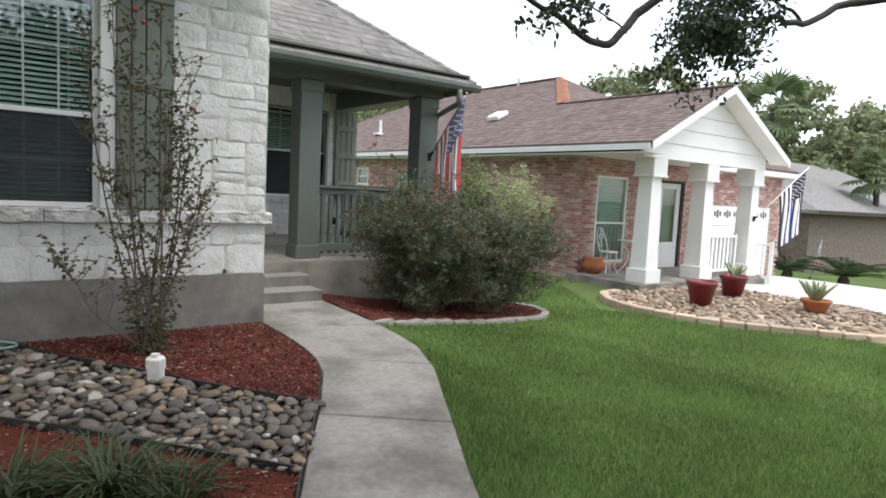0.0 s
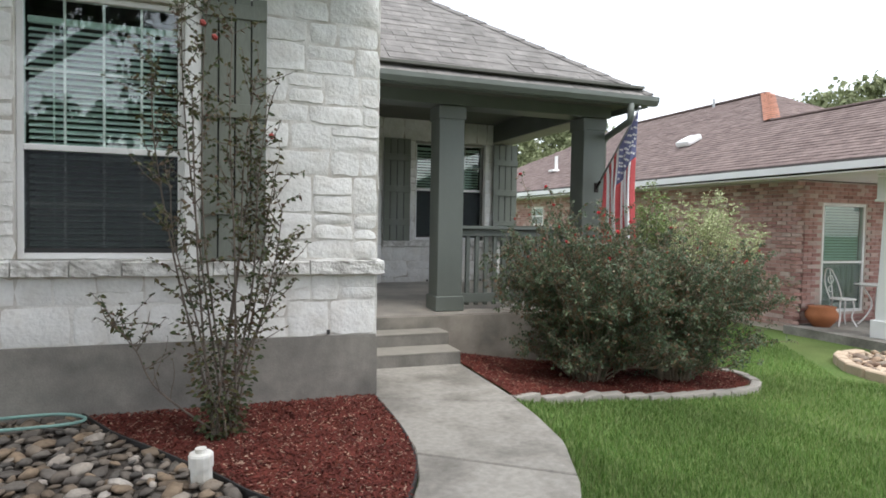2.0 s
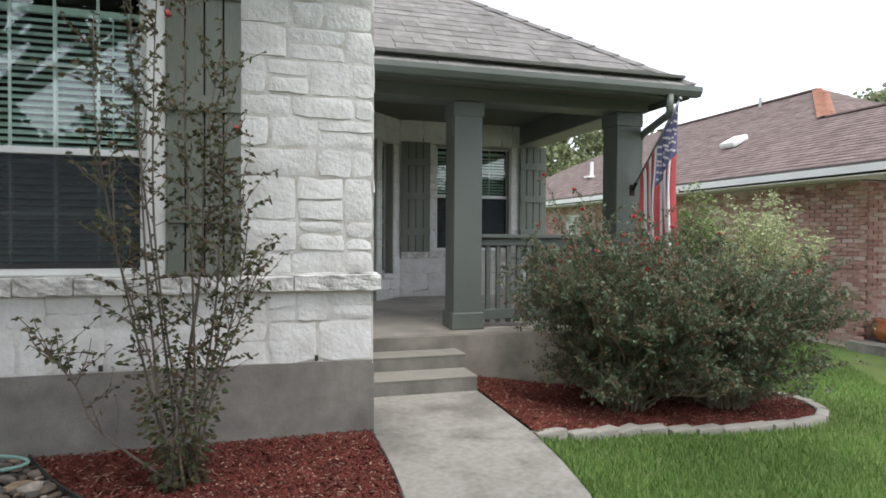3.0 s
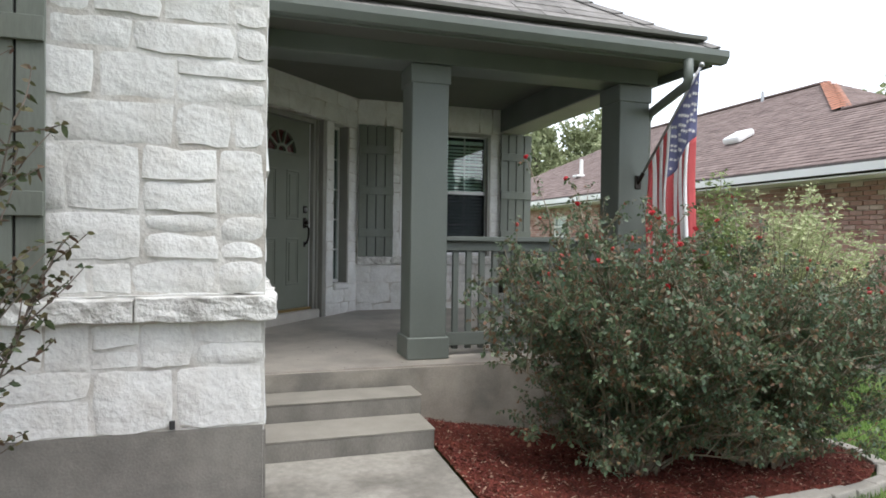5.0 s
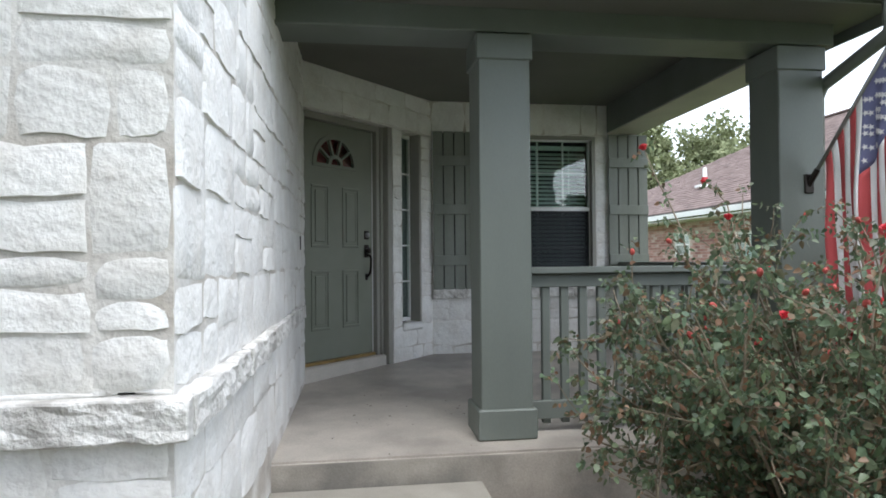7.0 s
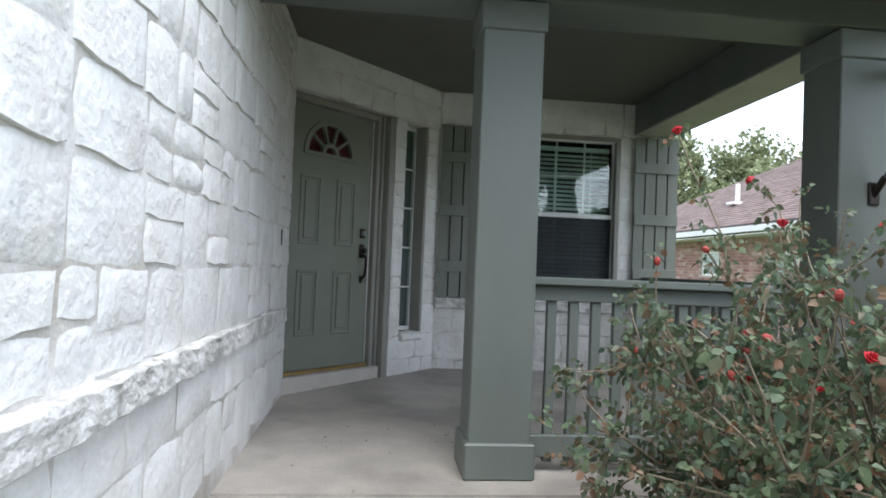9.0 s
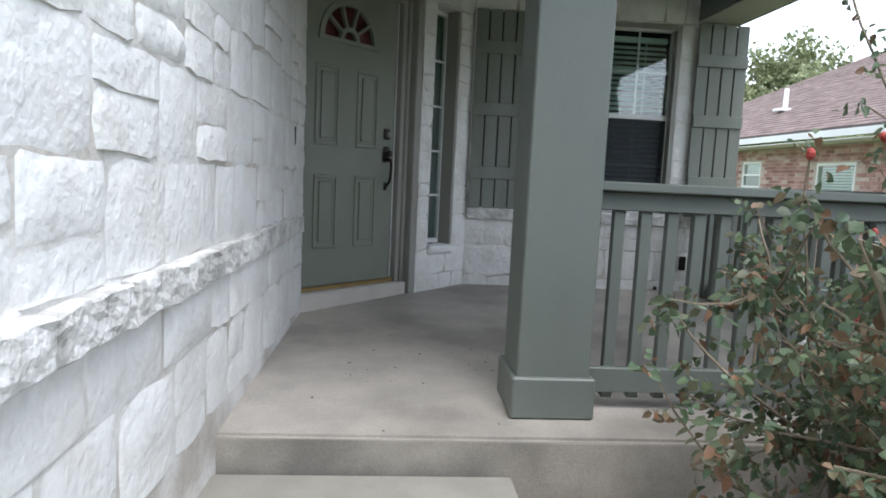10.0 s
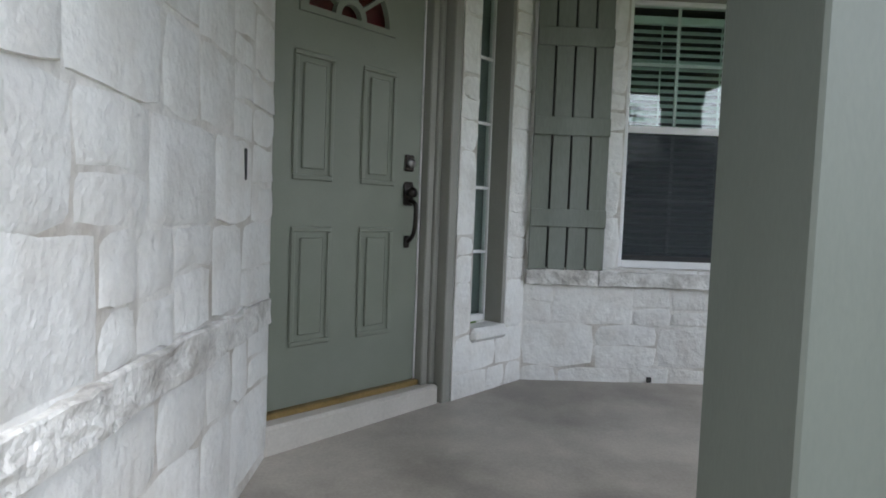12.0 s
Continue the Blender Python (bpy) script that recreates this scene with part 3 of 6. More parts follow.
# side footing, closing boards
bm = boxes((2.331, 2.343, 5.938, 7.6, -0.1, 0.598))
tagged(put("plinth", bm, PLINTH), "grey concrete footing beside the steps", "footing", kind="structure")


def screen_mat():
    m = bpy.data.materials.new("insect_screen")
    m.use_nodes = True
    n, l = m.node_tree.nodes, m.node_tree.links
    t, mx = n.new("ShaderNodeBsdfTransparent"), n.new("ShaderNodeMixShader")
    mx.inputs[0].default_value = 0.55
    n["Principled BSDF"].inputs["Base Color"].default_value = (0.025, 0.03, 0.035, 1)
    n["Principled BSDF"].inputs["Roughness"].default_value = 0.8
    l.new(t.outputs[0], mx.inputs[1])
    l.new(n["Principled BSDF"].outputs[0], mx.inputs[2])
    l.new(mx.outputs[0], n["Material Output"].inputs["Surface"])
    return m


MESH = screen_mat()


def slats(parent, x0, x1, z0, z1, y, pitch, material, tilt=35, width=0.03):
    bm = bmesh.new()
    box(bm, 0, x1 - x0, -width / 2, width / 2, -0.0012, 0.0012)
    me = bpy.data.meshes.new("slat")
    bm.to_mesh(me)
    bm.free()
    me.materials.append(material)
    z = z0
    rng = random.Random(int(x0 * 100))
    while z < z1:
        share("slat", me, pose(x0, y, z, tilt + rng.uniform(-3, 3)), parent)
        z += pitch


def window(name, m, w, z0, z1, zm, deep, cols, rows, blind_top, label, frame_material):
    """A single-hung window in an opening w wide, set back by deep, with blinds, muntins and a screen below."""
    win = tagged(new(name), label, "window", kind="structure")
    win.matrix_basis = m
    y = deep
    f = 0.045
    part("window_frame", boxes((0.002, f, y, y + 0.06, z0 + 0.002, z1 - 0.002), (w - f, w - 0.002, y, y + 0.06, z0 + 0.002, z1 - 0.002), (f, w - f, y, y + 0.06, z0 + 0.002, z0 + f), (f, w - f, y, y + 0.06, z1 - f, z1 - 0.002), bevel=0.004), frame_material, win)
    part("meeting_rail", boxes((f, w - f, y - 0.008, y + 0.05, zm - 0.02, zm + 0.022), bevel=0.004), VINYL, win)
    for k in range(1, cols):
        x = f + (w - 2 * f) * k / cols
        part("muntin", boxes((x - 0.008, x + 0.008, y + 0.022, y + 0.034, zm + 0.023, z1 - f)), VINYL, win)
        part("muntin", boxes((x - 0.008, x + 0.008, y + 0.022, y + 0.034, z0 + f, zm - 0.021)), VINYL, win)
    for zz, za, zb in ((zm, z1, 1), (z0, zm, 0)):
        for k in range(1, rows):
            q = zz + (za - zz) * k / rows
            part("muntin", boxes((f, w - f, y + 0.0225, y + 0.0335, q - 0.008, q + 0.008)), VINYL, win)
    for a, b in ((zm + 0.022, z1 - f), (z0 + f, zm - 0.02)):
        p = part("pane", boxes((f, w - f, y + 0.016, y + 0.02, a, b)), GLASS, win)
        p.visible_shadow = False
    scr = part("insect_screen", boxes((f, w - f, y + 0.004, y + 0.006, z0 + f, zm - 0.02)), MESH, win, "dark insect screen")
    scr.visible_shadow = False
    part("screen_rail", boxes((f, w - f, y, y + 0.012, z0 + f, z0 + f + 0.03)), DARK, win)
    part("room_lining", boxes((-0.05, w + 0.05, y + 0.5, y + 0.52, z0 - 0.1, z1 + 0.1), (-0.05, 0.0, y + 0.07, y + 0.5, z0 - 0.1, z1 + 0.1), (w, w + 0.05, y + 0.07, y + 0.5, z0 - 0.1, z1 + 0.1), (0, w, y + 0.07, y + 0.5, z1, z1 + 0.05), (0, w, y + 0.07, y + 0.5, z0 - 0.05, z0)), DARK, win, "near-black lining that stands in for the unlit room's shade")
    bl = empty("window_blind", m, "closed pale horizontal slat blind behind the window", "blind", "window blinds")
    slats(bl, f + 0.01, w - f - 0.01, z0 + 0.06, blind_top, y + 0.1, 0.043, BLIND, 38, 0.046)
    part("headrail", boxes((f + 0.005, w - f - 0.005, y + 0.08, y + 0.12, blind_top, blind_top + 0.045), bevel=0.004), BLIND, bl)
    for x in (0.2, 0.5, 0.8):
        part("ladder_cord", boxes((w * x - 0.004, w * x + 0.004, y + 0.073, y + 0.075, z0 + 0.05, blind_top)), BLIND, bl)
    return win


window("window_1", frame_on((-0.13, 5.94), (1, 0)), 1.04, 1.215, 3.02, 1.97, 0.045, 4, 2, 2.82, "white single-hung window with closed pale blinds", VINYL)
window("window_2", frame_on((4.11, BACK_Y), (1, 0)), 1.19, 1.265, 2.825, 2.07, 0.08, 4, 2, 2.70, "white single-hung porch window with half-lowered blinds", VINYL)
# stone jambs and white reveal of the front window
bm = boxes((0.91, 1.025, 5.916, 5.938, 1.215, 3.3), bevel=0.006)
for v in bm.verts:
    v.co.x += 0.006 * noise.noise(Vector((0, v.co.z * 6, 2)))
tagged(put("trim_window", bm, WHITE), "white painted window jamb trim", "trim", kind="structure")
bm = boxes((4.112, 5.298, BACK_Y + 0.002, BACK_Y + 0.02, 2.785, 2.824), (5.262, 5.298, BACK_Y + 0.003, BACK_Y + 0.079, 1.267, 2.784))
tagged(put("trim_window", bm, TRIM), "warm grey painted reveal of the porch window", "trim", kind="structure")


def shutter(m, w, h, battens, label):
    """Board-and-batten shutter: four boards with gaps, battens proud of them."""
    th = empty("shutter", m, label, "shutter", "window shutters")
    n, gap = 4, 0.012
    bw = (w - gap * (n - 1)) / n
    for i in range(n):
        x = i * (bw + gap)
        part("board", boxes((x, x + bw, -0.022, -0.004, 0, h), bevel=0.002), SHUTTER, th)
    part("backing", boxes((0.01, w - 0.01, -0.0035, 0.006, 0.01, h - 0.01)), DARK, th)
    for z in battens:
        part("batten", boxes((0, w, -0.042, -0.0225, z, z + 0.1), bevel=0.003), SHUTTER, th)
    return th


shutter(frame_on((1.03, 5.915), (1, 0), 1.213), 0.44, 1.9, (0.33, 1.03, 1.74), "faded sage green board-and-batten shutter on the front wall")
shutter(frame_on((3.585, BACK_Y - 0.025), (1, 0), 1.252), 0.425, 1.585, (0.24, 0.75, 1.24), "dark sage green board-and-batten shutter under the porch")
shutter(frame_on((5.425, BACK_Y - 0.025), (1, 0), 1.252), 0.425, 1.585, (0.24, 0.75, 1.24), "sage green board-and-batten shutter at the porch's end")

# ---------------------------------------------------------------- front door, in the axes of the angled wall
DM = frame_on(DOOR_A, DIAG)
OFF = 0.12
th = empty("front_door", DM, "closed sage green panelled front door with a fan window", "door")
L0, L1, Z0, Z1 = 0.018, 0.932, 0.712, 2.725


def arch(cx, cz, r, k=14):
    return [(cx + r * math.cos(math.pi * i / k), cz + r * math.sin(math.pi * i / k)) for i in range(k + 1)]


# leaf with a half-round opening: strips below and beside, fan ring above
bm = bmesh.new()
CX, CZ, R = (L0 + L1) / 2, 2.375, 0.25
box(bm, L0, L1, OFF, OFF + 0.045, Z0, CZ)
outer = [(L1, CZ), (L1, Z1), (L0, Z1), (L0, CZ)]
pts = arch(CX, CZ, R)
ring_o = []
for x, z in pts:
    dx, dz = x - CX, z - CZ
    s = min(((L1 - CX) / abs(dx)) if abs(dx) > 1e-6 else 1e9, ((Z1 - CZ) / dz) if dz > 1e-6 else 1e9)
    ring_o.append((CX + dx * s, CZ + dz * s))
for yy, flip in ((OFF, False), (OFF + 0.045, True)):
    a = [bm.verts.new((x, yy, z)) for x, z in pts]
    b = [bm.verts.new((x, yy, z)) for x, z in ring_o]
    for i in range(len(a) - 1):
        q = (a[i], b[i], b[i + 1], a[i + 1])
        bm.faces.new(q if not flip else tuple(reversed(q)))
    for cx_, k_ in ((L1, 0), (L0, 1)):
        idx = [i for i in range(len(ring_o) - 1) if (abs(ring_o[i][0] - cx_) < 1e-6) != (abs(ring_o[i + 1][0] - cx_) < 1e-6) and ((ring_o[i][0] > CX) == (cx_ > CX))]
        for i in idx:
            c = bm.verts.new((cx_, yy, Z1))
            bm.faces.new((b[i], b[i + 1], c))
    if not flip:
        a0 = a
    else:
        for i in range(len(a) - 1):
            bm.faces.new((a0[i + 1], a[i + 1], a[i], a0[i]))
bmesh.ops.recalc_face_normals(bm, faces=bm.faces)
part("leaf", bm, DOOR_PAINT, th)


def door_panel(x0, x1, z0, z1):
    bm = boxes((x0, x1, OFF - 0.010, OFF - 0.0005, z0, z0 + 0.022), (x0, x1, OFF - 0.010, OFF - 0.0005, z1 - 0.022, z1), (x0, x0 + 0.022, OFF - 0.010, OFF - 0.0005, z0 + 0.022, z1 - 0.022), (x1 - 0.022, x1, OFF - 0.010, OFF - 0.0005, z0 + 0.022, z1 - 0.022), bevel=0.004)
    box(bm, x0 + 0.045, x1 - 0.045, OFF - 0.008, OFF - 0.0005, z0 + 0.045, z1 - 0.045, bevel=0.006)
    part("panel", bm, DOOR_PAINT, th)


for x0, x1 in ((0.195, 0.4), (0.555, 0.76)):
    door_panel(x0, x1, 0.965, 1.468)
    door_panel(x0, x1, 1.663, 2.19)
bm = bmesh.new()
for r0, r1 in ((R - 0.028, R + 0.012), (0.055, 0.085)):
    p0, p1 = arch(CX, CZ, r0), arch(CX, CZ, r1)
    for i in range(len(p0) - 1):
        prof = [(*p0[i], OFF - 0.012), (*p1[i], OFF - 0.012), (*p1[i + 1], OFF - 0.012), (*p0[i + 1], OFF - 0.012)]
        f = [bm.verts.new((x, y, z)) for x, z, y in prof]
        g = [bm.verts.new((x, OFF + 0.02, z)) for x, z, y in prof]
        for q in ((0, 1, 2, 3),):
            bm.faces.new([f[k] for k in q])
        for k in range(4):
            bm.faces.new((f[k], g[k], g[(k + 1) % 4], f[(k + 1) % 4]))
for ang in (36, 72, 108, 144):
    a = radians(ang)
    u, v = Vector((math.cos(a), 0, math.sin(a))), Vector((-math.sin(a), 0, math.cos(a))) * 0.009
    c = Vector((CX, OFF - 0.01, CZ))
    q = [c + u * 0.075 - v, c + u * (R - 0.02) - v, c + u * (R - 0.02) + v, c + u * 0.075 + v]
    f = [bm.verts.new(p) for p in q]
    g = [bm.verts.new(p + Vector((0, 0.03, 0))) for p in q]
    bm.faces.new(f)
    for k in range(4):
        bm.faces.new((f[k], g[k], g[(k + 1) % 4], f[(k + 1) % 4]))
box(bm, CX - R - 0.012, CX + R + 0.012, OFF - 0.012, OFF - 0.0008, CZ - 0.028, CZ)
bmesh.ops.recalc_face_normals(bm, faces=bm.faces)
part("fan_muntins", bm, DOOR_PAINT, th)
bm = bmesh.new()
vs = [bm.verts.new((x, OFF + 0.02, z)) for x, z in arch(CX, CZ, R)]
bm.faces.new(vs)
bmesh.ops.solidify(bm, geom=bm.faces[:], thickness=0.004)
p = part("fan_pane", bm, GLASS, th)
p.visible_shadow = False
part("fan_backing", boxes((CX - R, CX + R, OFF + 0.05, OFF + 0.06, CZ - 0.02, CZ + R + 0.02)), RED_POT, th, "dark curtain behind the fan window")
# hardware
bm = bmesh.new()
HX = 0.855
box(bm, HX - 0.03, HX + 0.03, OFF - 0.013, OFF, 1.74, 1.82, bevel=0.006)
part("deadbolt", bm, BRONZE, th, "dark bronze deadbolt plate")
bm = bmesh.new()
box(bm, HX - 0.03, HX + 0.03, OFF - 0.013, OFF, 1.575, 1.69, bevel=0.008)
tube(bm, spline([(HX, OFF - 0.01, 1.60), (HX, OFF - 0.055, 1.585), (HX + 0.002, OFF - 0.06, 1.52), (HX, OFF - 0.05, 1.44), (HX, OFF - 0.012, 1.40)], 5), [0.011] * 21, 8)
tube(bm, [(HX, OFF - 0.01, 1.635), (HX, OFF - 0.045, 1.64)], [0.02, 0.024], 12)
box(bm, HX - 0.018, HX + 0.018, OFF - 0.012, OFF, 1.37, 1.43, bevel=0.006)
smooth(part("door_handle", bm, BRONZE, th, "dark bronze door grip and thumb latch"))
bm = bmesh.new()
tube(bm, [(HX, OFF - 0.01, 1.78), (HX, OFF - 0.03, 1.78)], [0.022, 0.02], 14)
smooth(part("lock_cylinder", bm, STEEL, th))
part("edge_strip", boxes((L1 + 0.004, L1 + 0.012, OFF - 0.002, OFF + 0.03, Z0, Z1)), FLAG_WHITE, th, "pale weather strip beside the door")

door_1 = tagged(new("door_1"), "warm grey painted door frame with a concrete sill", "door frame", kind="structure")
door_1.matrix_basis = DM
part("jamb", boxes((-0.02, 0.014, 0.09, 0.2, 0.66, 2.785), bevel=0.004), TRIM, door_1)
part("jamb", boxes((0.95, 0.993, OFF - 0.045, 0.2, 0.66, 2.785), (0.994, 1.03, OFF - 0.06, 0.2, 0.66, 2.785), (1.031, 1.092, 0.004, 0.2, PORCH_Z, 2.785), bevel=0.005), TRIM, door_1)
part("head", boxes((0.015, 0.949, OFF - 0.045, 0.2, 2.73, 2.785), bevel=0.004), TRIM, door_1)
part("threshold", boxes((0.0, 0.948, OFF - 0.03, OFF + 0.06, 0.684, 0.71), bevel=0.005), BRASS, door_1, "worn brass threshold strip")
part("sill", boxes((0.0, 1.028, 0.025, 0.2, PORCH_Z - 0.01, 0.683), bevel=0.012), SILL, door_1, "pale concrete door sill")
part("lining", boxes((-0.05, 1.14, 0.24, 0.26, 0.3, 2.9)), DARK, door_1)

# narrow light beside the door
win = tagged(new("window_3"), "narrow white five-pane sidelight window in a deep reveal", "window", kind="structure")
win.matrix_basis = DM
part("window_frame", boxes((1.227, 1.26, 0.12, 0.16, 0.955, 2.778), (1.48, 1.513, 0.12, 0.16, 0.955, 2.778), (1.26, 1.48, 0.12, 0.16, 0.955, 0.99), (1.26, 1.48, 0.12, 0.16, 2.745, 2.778), bevel=0.003), VINYL, win)
for k in range(5):
    za, zb = 0.99 + k * 0.351, 0.99 + (k + 1) * 0.351
    p = part("pane", boxes((1.26, 1.48, 0.136, 0.140, za, zb - 0.001)), GLASS, win)
    p.visible_shadow = False
    if k:
        part("muntin", boxes((1.26, 1.48, 0.127, 0.135, za - 0.008, za + 0.008)), VINYL, win)
part("window_sill", boxes((1.221, 1.519, -0.03, 0.12, 0.875, 0.95), bevel=0.02), STONE, win, "rounded white-painted stone sill")
part("reveal", boxes((1.487, 1.512, 0.003, 0.119, 0.951, 2.778)), TRIM, win)
part("curtain", boxes((1.245, 1.495, 0.162, 0.17, 0.965, 2.765)), PANE_GREY, win, "grey backdrop added behind the sidelight to lift its dark panes")
bm = boxes((-0.006, 0.006, -0.012, 0.006, 1.63, 1.735), bevel=0.004)
tagged(put("doorbell_hole", bm, DARK, m=pose(2.392, 9.08, 0, 0, 0, 89)), "small dark doorbell slot in the side wall", "doorbell")
bm = boxes((5.43, 5.49, BACK_Y - 0.025, BACK_Y - 0.014, 0.79, 0.91), bevel=0.006)
tagged(put("outlet_cover", bm, BRONZE), "dark weatherproof outlet cover on the porch wall", "outlet")

# ---------------------------------------------------------------- posts, railing
def post(x, y):
    th = empty("porch_post", pose(x, y, porch_z(y) - 0.004), "square sage green boxed porch post with base and cap trim", "porch post", "porch posts")
    part("shaft", boxes((-0.152, 0.152, -0.15, 0.15, 0.0, 2.34), bevel=0.006), GREEN, th)
    part("base", boxes((-0.174, 0.174, -0.172, 0.172, 0.001, 0.175), bevel=0.008), GREEN, th)
    part("cap", boxes((-0.166, 0.166, -0.164, 0.164, 2.19, 2.339), bevel=0.006), GREEN, th)
    return th


post(3.662, 7.955)
post(5.545, 7.955)


def railing(m, length, label):
    th = empty("porch_railing", m, label, "railing", "porch railings")
    part("top_rail", boxes((0, length, -0.07, 0.07, 0.925, 0.965), bevel=0.006), GREEN, th)
    part("upper_rail", boxes((0, length, -0.022, 0.022, 0.845, 0.924), bevel=0.004), GREEN, th)
    part("lower_rail", boxes((0, length, -0.04, -0.004, 0.065, 0.172), bevel=0.004), GREEN, th)
    bm = boxes((-0.024, 0.024, -0.0035, 0.0365, 0.03, 0.844), bevel=0.003)
    me = bpy.data.meshes.new("baluster")
    bm.to_mesh(me)
    bm.free()
    me.materials.append(GREEN)
    n = int((length - 0.05) / 0.117)
    for i in range(n):
        ob = share("baluster", me, pose(0.12 + i * 0.117, 0.0, 0), th)
    return th


railing(pose(3.816, 7.935, 0.535), 1.575, "sage green wooden porch railing with square balusters")
railing(pose(5.58, 8.107, 0.55, 0, 0, 90), 2.44, "sage green wooden railing across the porch's open end")

# ---------------------------------------------------------------- gutter and downspout
gut = empty("gutter", pose(0, 0, 0), "dark green metal eave gutter with a slanted downspout", "gutter")
bm = bmesh.new()
sect = [(0.0, 0.0), (-0.07, 0.0), (-0.105, 0.05), (-0.105, 0.1), (-0.098, 0.1), (-0.098, 0.052), (-0.066, 0.008), (0.0, 0.008)]
a = [bm.verts.new((2.36, 7.316 + y, 2.945 + z)) for y, z in sect]
b = [bm.verts.new((6.03, 7.316 + y, 2.945 + z)) for y, z in sect]
for i in range(len(sect)):
    j = (i + 1) % len(sect)
    bm.faces.new((a[i], a[j], b[j], b[i]))
bm.faces.new(a[::-1])
bm.faces.new(b)
bmesh.ops.recalc_face_normals(bm, faces=bm.faces)
part("channel", bm, GREEN, gut)
bm = bmesh.new()
tube(bm, [(5.665, 7.26, 2.95), (5.665, 7.26, 2.80), (5.67, 7.28, 2.75), (5.74, 7.86, 2.63), (5.748, 7.92, 2.56), (5.748, 7.95, 0.3)], 0.04, 8)
smooth(part("downspout", bm, GREEN, gut))

# ---------------------------------------------------------------- flag on its slanted pole
def flag(name, foot, tip, hang, fly, colours, label, seed, stars=True, thin=-1):
    """A striped flag that hangs limp from a slanted pole: stripes run along the fly, which falls in folds."""
    th = empty(name, pose(*foot), label, "flag")
    f, t = Vector((0, 0, 0)), Vector(tip) - Vector(foot)
    d = t.normalized()
    bm = bmesh.new()
    tube(bm, [f, t], 0.012, 8)
    bmesh.ops.create_uvsphere(bm, u_segments=8, v_segments=6, radius=0.022, matrix=Matrix.Translation(t))
    smooth(part("pole", bm, STEEL if stars else WHITE, th))
    bm = bmesh.new()
    box(bm, -0.03, 0.03, -0.005, 0.03, -0.06, 0.06, bevel=0.005)
    tube(bm, [f - d * 0.02, f + d * 0.1], 0.018, 8)
    part("bracket", bm, BRONZE, th)
    side = Vector((d.x, d.y, 0)).normalized()
    across = Vector((-side.y, side.x, 0))
    ns, nl = 39, 34
    rng = random.Random(seed)
    ph = [rng.uniform(0, 6) for _ in range(4)]

    def place(s, v):
        # s: 0 at the pole's tip, 1 at the inner end of the hoist; v: 0 at the pole, 1 at the fly's end
        hoist = t * (1 - 0.05) - d * hang * s
        gather = 1 - 0.16 * min(1, v * 1.8) ** 0.7
        p = hoist.copy()
        mid = t * 0.95 - d * hang * 0.22
        base = mid + (hoist - mid) * gather
        fall = fly * v * (1 - 0.12 * s)
        p = Vector((base.x, base.y, hoist.z - fall + (mid.z - hoist.z) * (1 - gather) * 0.6))
        fold = math.sin(s * 15 + ph[0] + v * 1.5) * 0.026 * min(1, v * 2.5) + math.sin(s * 27 + ph[1] - v * 2) * 0.018 * min(1, v * 2)
        return p + across * fold + side * 0.02 * math.sin(v * 5 + ph[2])
    grid = [[place(i / ns, j / nl) for j in range(nl + 1)] for i in range(ns + 1)]
    canton_s, canton_v = 21, 12
    groups = {}
    for i in range(ns):
        for j in range(nl):
            stripe = i * 13 // ns
            key = "canton" if i < canton_s and j < canton_v else ("line" if stripe == thin else ("dark" if stripe % 2 == 0 else "light"))
            groups.setdefault(key, []).append((i, j))
    names = {"canton": ("canton", colours[2]), "dark": ("dark_stripes", colours[0]), "light": ("white_stripes", colours[1]), "line": ("blue_stripe", FLAG_LINE)}
    for key, cells in groups.items():
        idx, verts, faces = {}, [], []
        for i, j in cells:
            q = []
            for a, b in ((i, j), (i + 1, j), (i + 1, j + 1), (i, j + 1)):
                if (a, b) not in idx:
                    idx[(a, b)] = len(verts)
                    verts.append(tuple(grid[a][b]))
                q.append(idx[(a, b)])
            faces.append(q)
        ob = smooth(raw(names[key][0], verts, faces, names[key][1], th))
        sol = ob.modifiers.new("cloth", "SOLIDIFY")
        sol.thickness, sol.offset = 0.002, 0
    # stars on both faces of the canton
    flat_star = bpy.data.meshes.new("star")
    ring = [((0.019 if k % 2 == 0 else 0.008) * math.cos(k * math.pi / 5), (0.019 if k % 2 == 0 else 0.008) * math.sin(k * math.pi / 5)) for k in range(10)]
    flat_star.from_pydata([(x, y, h) for h in (0.0035, -0.0035) for x, y in ring], [], [tuple(range(10)), tuple(range(19, 9, -1))] + [(k, k + 10, (k + 1) % 10 + 10, (k + 1) % 10) for k in range(10)])
    flat_star.materials.append(FLAG_WHITE)
    for r in range(9):
        for c in range(6 if r % 2 == 0 else 5):
            fi, fj = 1.6 + r * 2.2, (1.1 if r % 2 == 0 else 2.1) + c * 1.95
            i, j = int(fi), int(fj)
            p = grid[i][j].lerp(grid[i + 1][j + 1], 0.5)
            e1, e2 = (grid[i + 1][j] - grid[i][j]).normalized(), (grid[i][j + 1] - grid[i][j]).normalized()
            nn = e1.cross(e2).normalized()
            e1 = e2.cross(nn)
            share("star", flat_star, Matrix.Translation(p) @ Matrix((e1, e2, e1.cross(e2))).transposed().to_4x4(), th)
    return th


flag("flag", (5.585, 7.795, 2.0), (5.72, 7.17, 2.89), 0.88, 1.42, (FLAG_RED, FLAG_WHITE, FLAG_BLUE), "limp red, white and blue striped flag on a post", 3)
# ---------------------------------------------------------------- ground
def steps(*legs):
    out = []
    for a, b, s in legs:
        out += [a + (b - a) * i / s for i in range(s)]
    return out + [legs[-1][1]]


